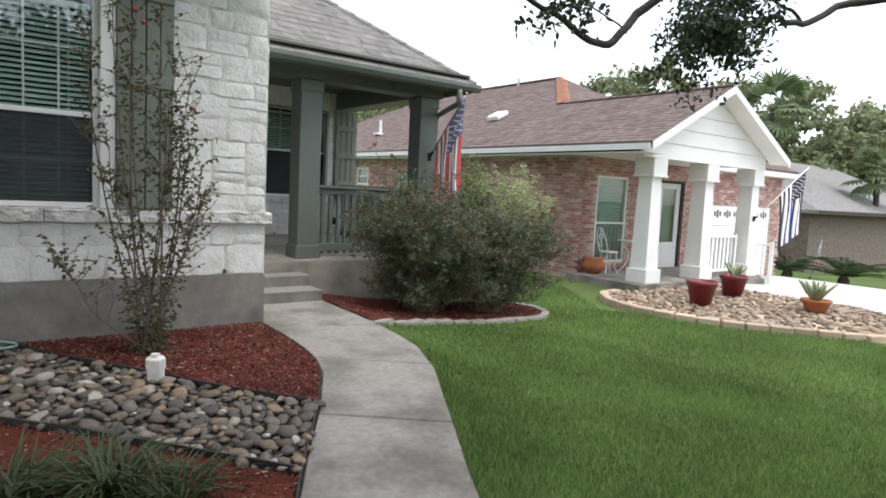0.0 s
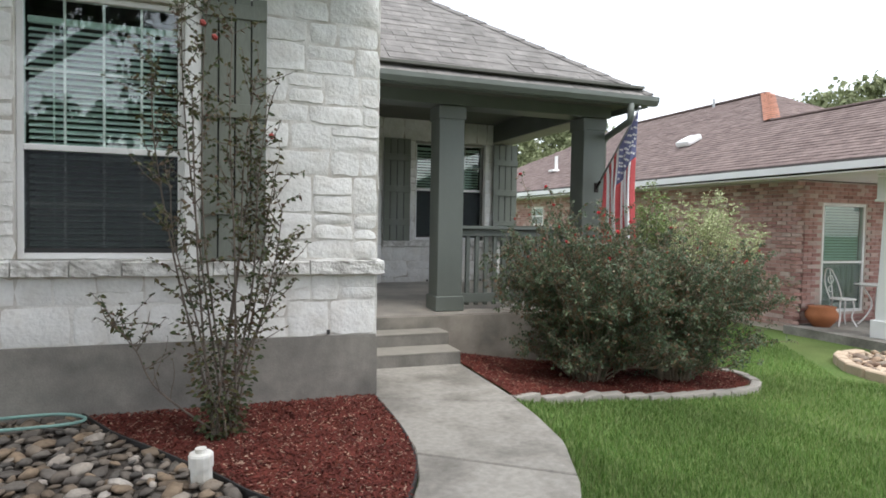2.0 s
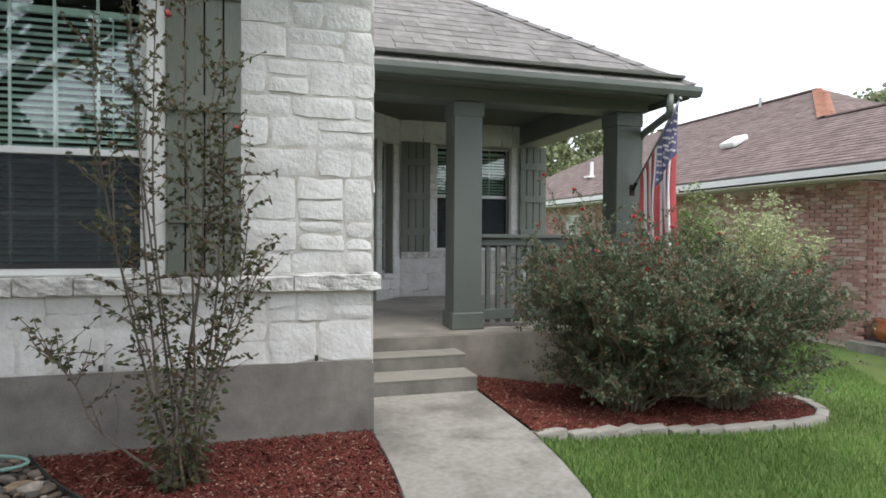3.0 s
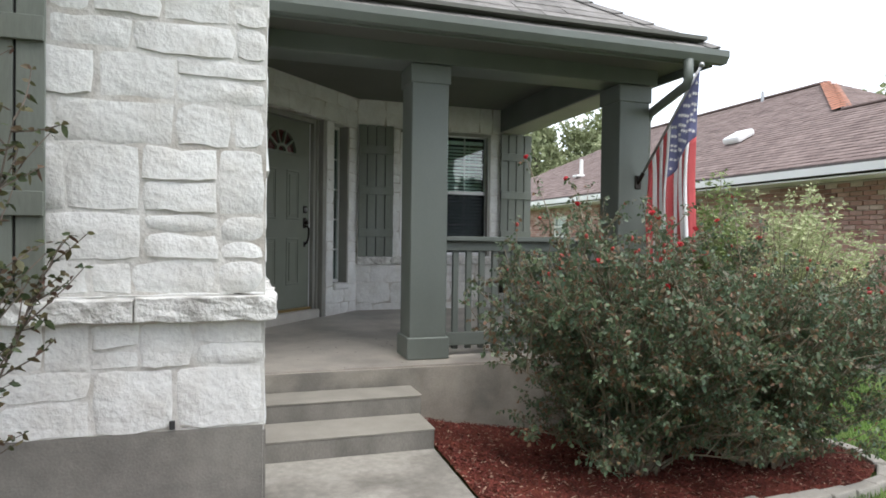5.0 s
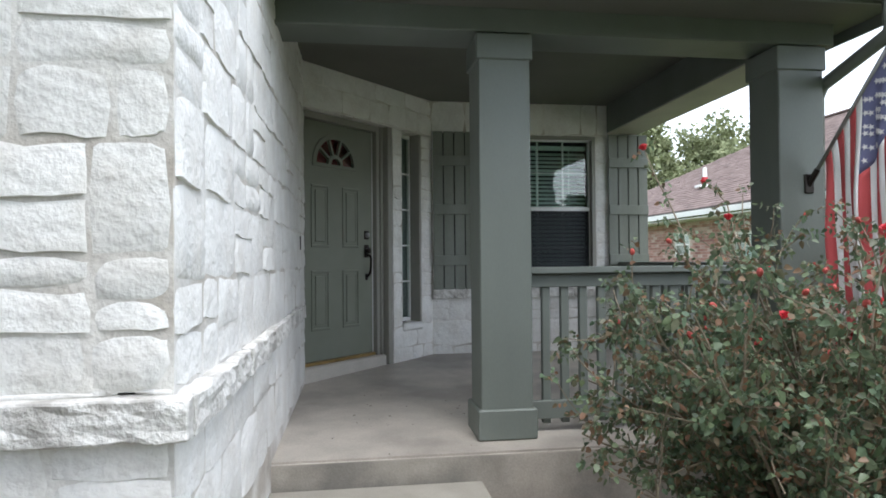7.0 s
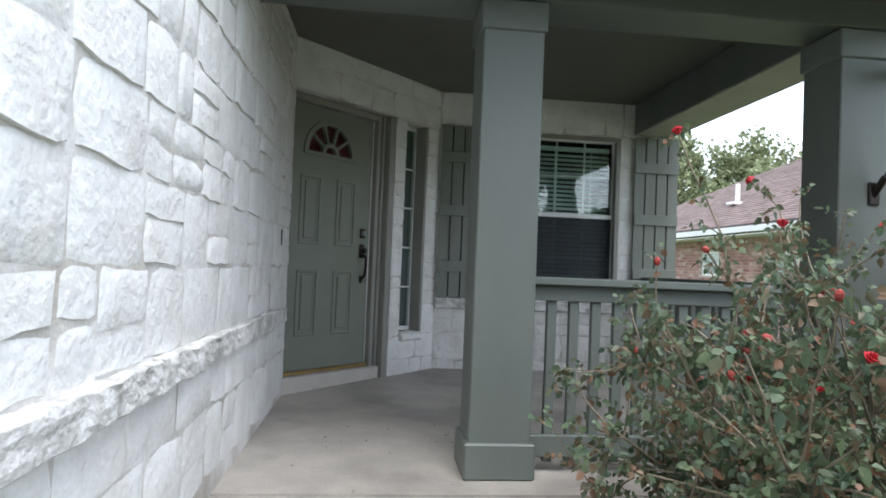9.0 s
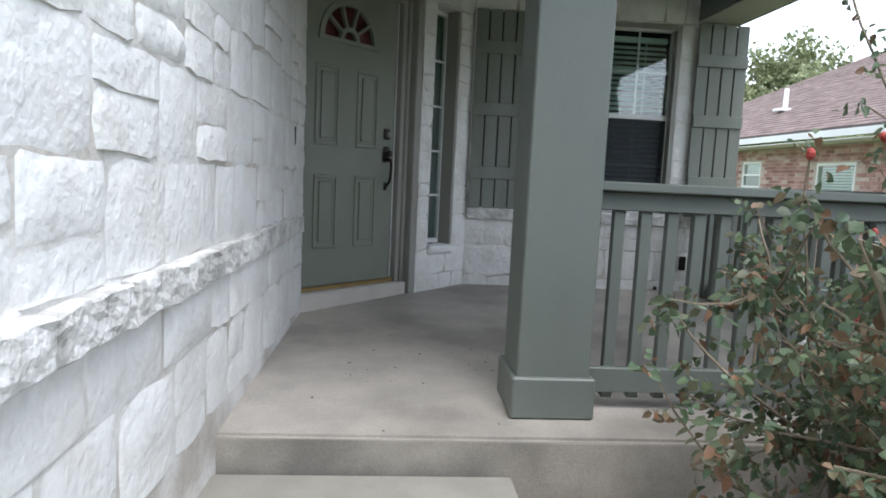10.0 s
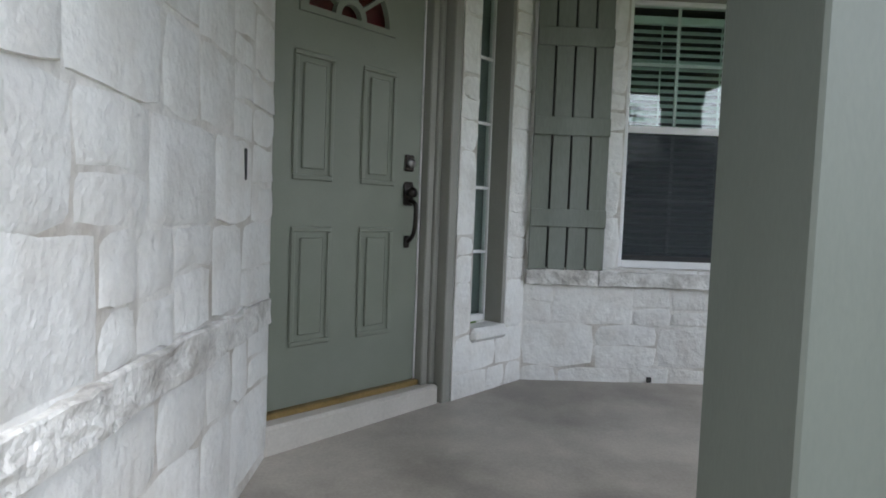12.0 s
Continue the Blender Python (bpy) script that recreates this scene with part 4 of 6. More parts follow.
xs = steps((-600, -40, 6), (-40, -3, 12), (-3, 10, 60), (10, 40, 20), (40, 600, 6))
ys = steps((-600, -40, 6), (-40, -3, 12), (-3, 12, 60), (12, 40, 12), (40, 900, 8))
k = len(xs)
lawn = smooth(raw("ground", [(x, y, ground(x, y) - 0.035) for y in ys for x in xs], [(j * k + i, j * k + i + 1, (j + 1) * k + i + 1, (j + 1) * k + i) for j in range(len(ys) - 1) for i in range(k - 1)], LAWN))
tagged(lawn, "green lawn on gently sloping ground", "lawn", kind="structure")


def walk_slab(y0, y1):
    k = 14
    left = [(lerp(y, WALK_LY, WALK_LX), y) for y in np.linspace(y0[0], y1[0], k)]
    right = [(lerp(y, WALK_Y, WALK_RX), y) for y in np.linspace(y0[1], y1[1], k)]
    bm = bmesh.new()
    top = lambda x, y: ground(min(x, lerp(y, WALK_Y, WALK_RX)), y)
    prism(bm, right + left[::-1], lambda x, y: top(x, y) - 0.15, top)
    bm.normal_update()
    bmesh.ops.bevel(bm, geom=[e for e in bm.edges if len(e.link_faces) == 2 and sum(f.normal.z > 0.9 for f in e.link_faces) == 1], offset=0.008, segments=1, affect="EDGES")
    bmesh.ops.triangulate(bm, faces=[f for f in bm.faces if len(f.verts) > 4])
    return bm


path = tagged(new("pavement"), "curving stained concrete garden walk with joints", "walkway", kind="structure")
for a, b in (((-3.0, -3.4), (1.6, 1.0)), ((1.618, 1.018), (2.5, 1.98)), ((2.518, 1.998), (3.53, 3.02)), ((3.548, 3.038), (4.68, 4.1)), ((4.698, 4.118), (5.9, 5.5)), ((5.918, 5.518), (6.853, 6.853))):
    part("slab", walk_slab(a, b), CONCRETE, path)


def inside(x, y, poly):
    """Which of the points lie inside a plan outline."""
    x, y = np.asarray(x), np.asarray(y)
    hit = np.zeros(x.shape, bool)
    for (x0, y0), (x1, y1) in zip(poly, poly[1:] + poly[:1]):
        c = (y0 > y) != (y1 > y)
        with np.errstate(divide="ignore", invalid="ignore"):
            hit ^= c & (x < (x1 - x0) * (y - y0) / (y1 - y0 + 1e-12) + x0)
    return hit


def walk_left(y):
    return lerp(y, WALK_LY, WALK_LX)


# beds beside the walk
EDGE1 = [(-0.1, 6.4), (0.25, 5.93), (0.55, 5.41), (1.11, 4.61), (1.34, 4.23), (1.84, 3.62)]
EDGE2 = [(-1.6, 6.1), (0.15, 4.18), (0.44, 3.87), (0.95, 3.26), (1.33, 2.85)]
side_a = [(walk_left(y) - 0.012, y) for y in np.linspace(3.62, 5.93, 14)]
side_r = [(walk_left(y) - 0.012, y) for y in np.linspace(2.80, 3.62, 8)]
side_b = [(walk_left(y) - 0.012, y) for y in np.linspace(-2.9, 2.80, 14)]
BED_A = [(0.25, 5.93), (0.55, 5.41), (1.11, 4.61), (1.34, 4.23)] + side_a
BED_R = [(-1.5, 5.93), (-1.42, 5.9), (0.15, 4.18), (0.44, 3.87), (0.95, 3.26)] + side_r + [(1.34, 4.23), (1.11, 4.61), (0.55, 5.41), (0.25, 5.93)]
BED_B = [(-5.0, 5.9), (-5.0, -2.9)] + side_b + [(0.95, 3.26), (0.44, 3.87), (0.15, 4.18), (-1.42, 5.9)]
BED_C = [(lerp(y, WALK_Y, WALK_RX) + 0.012, y) for y in np.linspace(7.58, 5.66, 12)] + [(3.9, 5.83), (4.46, 6.03), (5.22, 6.10), (5.95, 6.17), (6.45, 6.28), (6.82, 6.5), (6.98, 6.95), (6.75, 7.58)]


def bed(name, outline, lift, material, label, category):
    """A low mound of loose cover, cut to its outline."""
    bm = bmesh.new()
    vs = [bm.verts.new((x, y, 0)) for x, y in outline]
    f = bm.faces.new(vs)
    if f.normal.z < 0:
        f.normal_flip()
    bmesh.ops.triangulate(bm, faces=bm.faces[:])
    for _ in range(4):
        long = [e for e in bm.edges if e.calc_length() > 0.22]
        if not long:
            break
        bmesh.ops.subdivide_edges(bm, edges=long, cuts=1)
        bmesh.ops.triangulate(bm, faces=[f for f in bm.faces if len(f.verts) > 3])
    for v in bm.verts:
        v.co.z = ground(v.co.x, v.co.y) + lift * (0.4 if v.is_boundary else 1.0) + 0.012 * noise.noise(Vector((v.co.x * 4, v.co.y * 4, 0)))
    bmesh.ops.recalc_face_normals(bm, faces=bm.faces[:])
    if sum(f.normal.z for f in bm.faces) < 0:
        bmesh.ops.reverse_faces(bm, faces=bm.faces[:])
    return tagged(smooth(put(name, bm, material)), label, category, kind="structure")


bed("mulch_bed", BED_A, 0.015, SOIL, "bed of red bark mulch along the house wall", "mulch bed")
bed("mulch_bed", BED_B, 0.015, SOIL, "bed of red bark mulch beside the walk", "mulch bed")
bed("mulch_bed", BED_C, 0.01, SOIL, "bed of red bark mulch under the rose bushes", "mulch bed")
river_bed = bed("stone_bed", BED_R, -0.004, BED_GRIT, "dry bed of grey and tan river stones", "stone bed")


def scatter(poly, n, rng, margin=0.0):
    xs_, ys_ = [p[0] for p in poly], [p[1] for p in poly]
    x, y = rng.uniform(min(xs_), max(xs_), n * 4), rng.uniform(min(ys_), max(ys_), n * 4)
    ok = inside(x, y, poly)
    return x[ok][:n], y[ok][:n]


def numpy_mesh(name, verts, faces_n, loops, material, parent=None, smooth_on=False):
    me = bpy.data.meshes.new(name)
    nf = len(loops) // faces_n
    me.vertices.add(len(verts))
    me.vertices.foreach_set("co", verts.astype(np.float32).ravel())
    me.loops.add(len(loops))
    me.loops.foreach_set("vertex_index", loops.astype(np.int32))
    me.polygons.add(nf)
    me.polygons.foreach_set("loop_start", np.arange(0, nf * faces_n, faces_n, dtype=np.int32))
    me.polygons.foreach_set("loop_total", np.full(nf, faces_n, dtype=np.int32))
    if smooth_on:
        me.polygons.foreach_set("use_smooth", np.ones(nf, bool))
    me.update(calc_edges=True)
    me.materials.append(material)
    ob = new(name, me)
    ob.parent = parent
    return ob


def chips(name, poly, n, seed, label, lift=0.02, box_=None):
    """Bark chips: flat slivers lying every way."""
    rng = np.random.default_rng(seed)
    x, y = scatter(poly if box_ is None else box_, n, rng)
    if box_ is not None:
        ok = inside(x, y, poly)
        x, y = x[ok], y[ok]
    n = len(x)
    z = ground_np(x, y) + lift + rng.uniform(-0.004, 0.012, n)
    a, L, w = rng.uniform(0, 6.28, n), rng.uniform(0.008, 0.032, n) * np.where(rng.random(n) < 0.04, 2.0, 1.0), rng.uniform(0.003, 0.0075, n)
    tilt = rng.normal(0, 0.35, n)
    d = np.stack([np.cos(a), np.sin(a), tilt], 1) * L[:, None] / 2
    s = np.stack([-np.sin(a), np.cos(a), rng.normal(0, 0.35, n)], 1) * w[:, None]
    c = np.stack([x, y, z], 1)
    up = np.array([0, 0, 0.004])
    v = np.stack([c - d - s, c + d - s * 0.6, c + d + s * 0.6, c - d + s, c + up], 1).reshape(-1, 3)
    base = np.arange(n)[:, None] * 5
    loops = (base + np.array([[0, 1, 4, 1, 2, 4, 2, 3, 4, 3, 0, 4]])).ravel()
    return tagged(numpy_mesh(name, v, 3, loops, MULCH), label, "mulch", kind="stuff")


chips("bark_mulch", BED_A, 19000, 5, "shredded red bark mulch against the wall")
chips("bark_mulch", BED_B, 15000, 6, "shredded red bark mulch beside the walk", box_=[(-1.5, 1.0), (1.6, 1.0), (1.6, 5.0), (-1.5, 5.0)])
chips("bark_mulch", BED_C, 20000, 7, "shredded red bark mulch under rose bushes", lift=0.012)

# edging strips
def strip(pts, h0, h1, label, th=0.012):
    line = spline([(x, y, 0) for x, y in pts], 6)
    bm = bmesh.new()
    rows = []
    for i, p in enumerate(line):
        d = (line[min(i + 1, len(line) - 1)] - line[max(i - 1, 0)]).normalized()
        nrm = Vector((-d.y, d.x, 0)) * th / 2
        g = ground(p.x, p.y)
        wob = 0.006 * noise.noise(Vector((p.x * 3, p.y * 3, 1)))
        rows.append([bm.verts.new((q.x, q.y, g + h)) for q, h in ((p - nrm, h0), (p - nrm, h1 + wob), (p + nrm, h1 + wob), (p + nrm, h0))])
    for a, b in zip(rows, rows[1:]):
        for i in range(4):
            bm.faces.new((a[i], a[(i + 1) % 4], b[(i + 1) % 4], b[i]))
    bm.faces.new(rows[0][::-1])
    bm.faces.new(rows[-1])
    bmesh.ops.recalc_face_normals(bm, faces=bm.faces[:])
    return tagged(put("bed_edging", bm, EDGING), label, "edging", "bed edging")


strip([(0.27, 5.92), (0.55, 5.41), (1.11, 4.61), (1.34, 4.23), (1.81, 3.64)], -0.05, 0.05, "black plastic edging between mulch and river stones")
strip([(-1.40, 5.88), (0.15, 4.18), (0.44, 3.87), (0.95, 3.26), (1.30, 2.84)], -0.05, 0.05, "black plastic edging along the river stones")
strip([(walk_left(y) - 0.014, y) for y in np.linspace(1.2, 5.92, 16)], -0.05, 0.03, "black plastic edging along the concrete walk")

# river stones
rng = random.Random(21)
stone_shapes = []
for s in range(10):
    bm = bmesh.new()
    bmesh.ops.create_uvsphere(bm, u_segments=7, v_segments=5, radius=0.5)
    for v in bm.verts:
        v.co *= 1 + 0.45 * noise.noise(v.co * 2.6 + Vector((s * 7, 0, 0)))
        v.co.z *= 0.42
        v.co.y *= 0.72
    me = bpy.data.meshes.new("river_stone")
    bm.to_mesh(me)
    bm.free()
    me.polygons.foreach_set("use_smooth", [True] * len(me.polygons))
    me.materials.append(RIVER)
    stone_shapes.append(me)
placed = []
nr = np.random.default_rng(8)
cx, cy = scatter(BED_R, 9000, nr)
cell = {}
rest_v, rest_f = [], []
shown = 0
for x, y in zip(cx, cy):
    r = rng.choice((0.03, 0.04, 0.05, 0.058, 0.066, 0.075))
    ok = True
    ci, cj = int(x / 0.15 + 100), int(y / 0.15 + 100)
    for di in (-1, 0, 1):
        for dj in (-1, 0, 1):
            for px, py, pr in cell.get((ci + di, cj + dj), ()):
                if (px - x) ** 2 + (py - y) ** 2 < ((r + pr) * 0.64) ** 2:
                    ok = False
    if not ok:
        continue
    cell.setdefault((ci, cj), []).append((x, y, r))
    m = pose(x, y, ground(x, y) + 0.012 + rng.uniform(-0.008, 0.018), rng.uniform(-22, 22), rng.uniform(-22, 22), rng.uniform(0, 360)) @ Matrix.Diagonal((2 * r * rng.uniform(0.9, 1.25), 2 * r, 2 * r * rng.uniform(0.75, 1.1), 1))
    me = rng.choice(stone_shapes)
    if y < 5.6 and x > -0.4 and shown < 320:
        share("river_stone", me, m, river_bed)
        shown += 1
    else:
        o = len(rest_v)
        rest_v += [tuple(m @ v.co) for v in me.vertices]
        rest_f += [tuple(o + i for i in p.vertices) for p in me.polygons]
if rest_v:
    tagged(smooth(raw("river_gravel", rest_v, rest_f, RIVER_S)), "grey and tan river stones in a dry bed", "river stones", kind="stuff")

# pale edging stones round the rose bed
line = spline([(x, y, 0) for x, y in [(3.44, 5.66), (3.9, 5.80), (4.46, 6.00), (5.22, 6.06), (5.95, 6.13), (6.47, 6.24), (6.87, 6.48), (7.03, 6.95), (6.8, 7.5)]], 40)
border = tagged(new("edging_stones"), "row of pale cast edging stones round the rose bed", "edging", kind="structure")
acc, last, seg = 0.0, line[0], []
rng = random.Random(4)
for p in line[1:]:
    acc += (p - last).length
    last = p
    seg.append(p)
    if acc > 0.27:
        mid, d = seg[len(seg) // 2], (seg[-1] - seg[0]).normalized()
        bm = bmesh.new()
        box(bm, -0.13, 0.13, -0.055, 0.055, -0.06, 0.03, bevel=0.016, seg=2)
        for v in bm.verts:
            v.co += Vector((0, 0.014 * noise.noise(v.co * 7 + mid), 0.009 * noise.noise(v.co * 9 + mid)))
        part("stone", bm, PALE_STONE, border, m=pose(mid.x, mid.y, ground(mid.x, mid.y) + rng.uniform(-0.005, 0.008), rng.uniform(-4, 4), rng.uniform(-4, 4), math.degrees(math.atan2(d.y, d.x)) + rng.uniform(-5, 5)))
        acc, seg = 0.0, []

# cleanout pipe and hose
bm = bmesh.new()
lathe(bm, [(0.056, -0.12), (0.056, 0.10), (0.064, 0.102), (0.064, 0.165), (0.058, 0.175), (0.03, 0.178), (0.03, 0.2), (0.0, 0.2)][:-1], 12, (0, 0, 0))
cap = tagged(put("cleanout_pipe", bm, PVC, m=pose(1.05, 4.58, 0.09, 2, -2, 10)), "weathered white plastic cleanout pipe with square-topped cap", "pipe")
bm = bmesh.new()
tube(bm, spline([(-1.2, 5.5, 0.19), (-0.6, 5.55, 0.19), (0.0, 5.55, 0.19), (0.27, 5.64, 0.175), (0.3, 5.78, 0.17), (0.1, 5.85, 0.185), (-0.4, 5.80, 0.19), (-1.2, 5.78, 0.19)], 8), 0.011, 8)
tagged(smooth(put("garden_hose", bm, HOSE)), "pale teal garden hose lying on the stones", "hose")

# grass
def blades(name, poly, n, seed, label, hi=0.055):
    rng = np.random.default_rng(seed)
    x, y = scatter(poly, n, rng)
    ok = ~inside(x, y, BED_C) & (x > np.interp(y, WALK_Y, WALK_RX) + 0.01)
    x, y = x[ok], y[ok]
    n = len(x)
    z = ground_np(x, y) - 0.035
    patch = np.sin(x * 2.1 + np.sin(y * 1.7) * 2) * np.sin(y * 2.6 + x * 0.6)
    h = rng.uniform(0.5, 1.15, n) * hi * (1 + 0.18 * patch)
    a = rng.uniform(0, 6.28, n)
    lean = rng.uniform(0.1, 0.75, n) * h
    w = rng.uniform(0.0018, 0.0036, n)
    s = np.stack([-np.sin(a) * w, np.cos(a) * w, np.zeros(n)], 1)
    c = np.stack([x, y, z], 1)
    mid = c + np.stack([np.cos(a) * lean * 0.35, np.sin(a) * lean * 0.35, h * 0.6], 1)
    tip = c + np.stack([np.cos(a) * lean, np.sin(a) * lean, h], 1)
    v = np.stack([c - s, c + s, mid + s * 0.8, mid - s * 0.8, tip], 1).reshape(-1, 3)
    base = np.arange(n)[:, None] * 5
    loops = (base + np.array([[0, 1, 2, 0, 2, 3, 3, 2, 4]])).ravel()
    return tagged(numpy_mesh(name, v, 3, loops, GRASS), label, "grass", kind="stuff")


blades("lawn_grass", [(1.2, 0.8), (4.5, -0.5), (6.5, 2.0), (6.0, 6.4), (3.3, 6.0), (2.2, 3.0)], 150000, 31, "short mown green lawn grass beside the walk")
blades("lawn_grass", [(4.5, -0.5), (9.5, -1.5), (10.5, 4.5), (8.2, 6.5), (10.2, 9.5), (10.2, 14), (7.0, 12), (6.6, 7.0), (6.0, 6.2), (6.5, 2.0)], 150000, 32, "short mown green lawn grass towards the neighbour's house", 0.06)

# fallen bits on the porch and walk
nr = np.random.default_rng(91)
bx, by = nr.uniform(2.6, 3.6, 26), nr.uniform(7.6, 9.0, 26)
V, F = [], []
for x, y in zip(bx, by):
    z, a, l = porch_z(y) + 0.003, nr.uniform(0, 6.28), nr.uniform(0.006, 0.018)
    o = len(V)
    c, s_ = math.cos(a) * l, math.sin(a) * l
    V += [(x - c, y - s_, z), (x + s_ * 0.35, y - c * 0.35, z + 0.003), (x + c, y + s_, z), (x - s_ * 0.35, y + c * 0.35, z + 0.002)]
    F.append((o, o + 1, o + 2, o + 3))
tagged(raw("leaf_litter", V, F, BARK), "small dark dry leaf bits on the porch floor", "leaf litter", kind="stuff")
# ---------------------------------------------------------------- plants
def leaves(name, pos, direction, size, width, material, parent=None, seed=0, droop=0.3):
    """Folded pointed leaves, one island each."""
    rng = np.random.default_rng(seed)
    n = len(pos)
    d = direction / (np.linalg.norm(direction, axis=1, keepdims=True) + 1e-9)
    r = rng.normal(0, 1, (n, 3))
    s = np.cross(d, r)
    s /= np.linalg.norm(s, axis=1, keepdims=True) + 1e-9
    u = np.cross(s, d)
    L, W = size[:, None], (size * width)[:, None]
    dr = np.array([0, 0, -1.0]) * L * droop
    v = np.stack([pos, pos + d * L * 0.35 + s * W + u * W * 0.35, pos + d * L * 0.72 + s * W * 0.75 + u * W * 0.2 + dr * 0.4, pos + d * L + dr,
                  pos + d * L * 0.72 - s * W * 0.75 + u * W * 0.2 + dr * 0.4, pos + d * L * 0.35 - s * W + u * W * 0.35], 1).reshape(-1, 3)
    base = np.arange(n)[:, None] * 6
    loops = (base + np.array([[0, 1, 2, 3, 0, 3, 4, 5]])).ravel()
    return numpy_mesh(name, v, 4, loops, material, parent)


def bent(p, d, length, rng, n=6, wander=0.18, lift=0.0):
    """A wandering twig as a list of points."""
    out = [Vector(p)]
    d = Vector(d).normalized()
    for _ in range(n):
        d = (d + Vector((rng.uniform(-1, 1), rng.uniform(-1, 1), rng.uniform(-1, 1) + lift)) * wander).normalized()
        out.append(out[-1] + d * length / n)
    return out


def rose_bush(name, base, half, top, canes, seed, label, blooms, leaf=0.0285, tall={}):
    """Arching canes from one crown, twigs off them, five-leaflet sprays along the twigs, blooms at some tips."""
    rng = random.Random(seed)
    g = ground(base[0], base[1])
    th = empty(name, pose(base[0], base[1], g), label, "rose bush", "rose bushes")
    green = bmesh.new()
    P, D, S, tips = [], [], [], []
    for c in range(canes):
        a, r = rng.uniform(0, 2 * math.pi), math.sqrt(rng.random())
        if c % 3:
            r = 0.55 + 0.45 * rng.random()
        ex, ey = math.cos(a) * r * half[0], math.sin(a) * r * half[1]
        ez = (top - g) * (1 - 0.25 * r * r) * rng.uniform(0.62, 1.04)
        if c >= canes - 16:
            ex, ey, ez = math.cos(a) * half[0] * rng.uniform(0.6, 1.0), math.sin(a) * half[1] * rng.uniform(0.6, 1.0), rng.uniform(0.16, 0.55)
        if c in tall:
            ex, ey, ez = tall[c]
        if ex < -0.5 and ey > 0.2:
            ey -= 0.55
        s0 = (math.cos(a) * 0.15 * rng.random() + ex * 0.06, math.sin(a) * 0.12 * rng.random() + ey * 0.06, -0.03)
        mid = (ex * 0.45 + rng.uniform(-0.1, 0.1), ey * 0.45 + rng.uniform(-0.1, 0.1), ez * 0.62)
        line = spline([s0, mid, (ex, ey, ez)], 6)
        wood = bmesh.new()
        tube(wood, line, [0.011 - 0.0075 * i / (len(line) - 1) for i in range(len(line))], 5)
        part("cane", wood, GREEN_STEM, th)
        for t in range(15):
            k = rng.randint(2, len(line) - 1)
            p = line[k]
            out = Vector((p.x, p.y, 0.25)).normalized()
            d = Vector((rng.uniform(-1, 1), rng.uniform(-1, 1), rng.uniform(-0.3, 1.0))) + out * 0.7
            tw = bent(p, d, rng.choice((0.14, 0.22, 0.3, 0.46)) * rng.uniform(0.8, 1.15), rng, 4, 0.25, 0.15)
            tube(green, tw, [0.0042, 0.0038, 0.0034, 0.003, 0.0024], 4)
            tips.append((tw[-1], (tw[-1] - tw[-2]).normalized()))
            for j, q in enumerate(tw[1:]):
                for _ in range(2):
                    dd = Vector((rng.uniform(-1, 1), rng.uniform(-1, 1), rng.uniform(-0.5, 0.6))).normalized()
                    side = dd.orthogonal().normalized()
                    side.rotate(Matrix.Rotation(rng.uniform(0, 6.28), 3, dd))
                    sc = rng.uniform(0.75, 1.25) * leaf
                    stalk = q + dd * sc * 0.7
                    for pos, dr in ((stalk + dd * sc * 1.3, dd), (stalk + dd * sc * 0.8, side + dd * 0.4), (stalk + dd * sc * 0.8, -side + dd * 0.4), (stalk, side + dd * 0.2), (stalk, -side + dd * 0.2)):
                        P.append(pos), D.append(dr), S.append(sc * rng.uniform(0.8, 1.15))
    tagged(part("twig", green, GREEN_STEM, th), kind="stuff")
    P, D, S = np.array(P), np.array(D), np.array(S)
    keep = P[:, 2] + np.random.default_rng(seed).uniform(-0.3, 0.3, len(P)) > 0.2
    tagged(leaves("leaves", P[keep], D[keep], S[keep], 0.36, ROSE_LEAF, th, seed), kind="stuff")
    tips.sort(key=lambda q: -q[0].z - rng.uniform(0, 1.3))
    for i, (p, d) in enumerate(tips[:blooms]):
        bloom = i % 3 == 0
        bm = bmesh.new()
        if bloom:
            for ringn, (rad, hgt, cnt) in enumerate(((0.019, 0.016, 6), (0.014, 0.021, 5), (0.008, 0.024, 4))):
                for kk in range(cnt):
                    a0 = 2 * math.pi * (kk + 0.5 * ringn) / cnt
                    pr = []
                    for da, rr, hh in ((-0.55, 0.35, 0), (0.55, 0.35, 0), (0.6, 1.0, hgt), (0, 1.18, hgt * 1.15), (-0.6, 1.0, hgt)):
                        pr.append(bm.verts.new((math.cos(a0 + da) * rad * rr, math.sin(a0 + da) * rad * rr, hh)))
                    bm.faces.new(pr)
        else:
            bmesh.ops.create_uvsphere(bm, u_segments=7, v_segments=5, radius=0.011, matrix=Matrix.Diagonal((1, 1, 1.35, 1)))
        q = d.to_track_quat("Z", "Y").to_matrix().to_4x4()
        ob = part("bloom" if bloom else "bud", bm, PETAL if bloom else HIP, th, "open red rose bloom" if bloom else "dull red rose bud", Matrix.Translation(p) @ q)
        if bloom:
            sol = ob.modifiers.new("petals", "SOLIDIFY")
            sol.thickness = 0.0015
    return th


rose_bush("rose_bush", (4.80, 6.68), (1.18, 0.88), 1.50, 98, 41, "tall dark-leaved rose bush with red blooms beside the walk", 48, tall={4: (-0.62, 0.05, 1.62), 7: (-0.3, 0.2, 1.72), 10: (-0.7, -0.5, 1.15), 13: (0.25, 0.1, 1.66)})
rose_bush("rose_bush", (5.92, 6.74), (1.10, 0.78), 1.38, 98, 42, "dense dark-leaved rose bush in the mulch bed", 26)


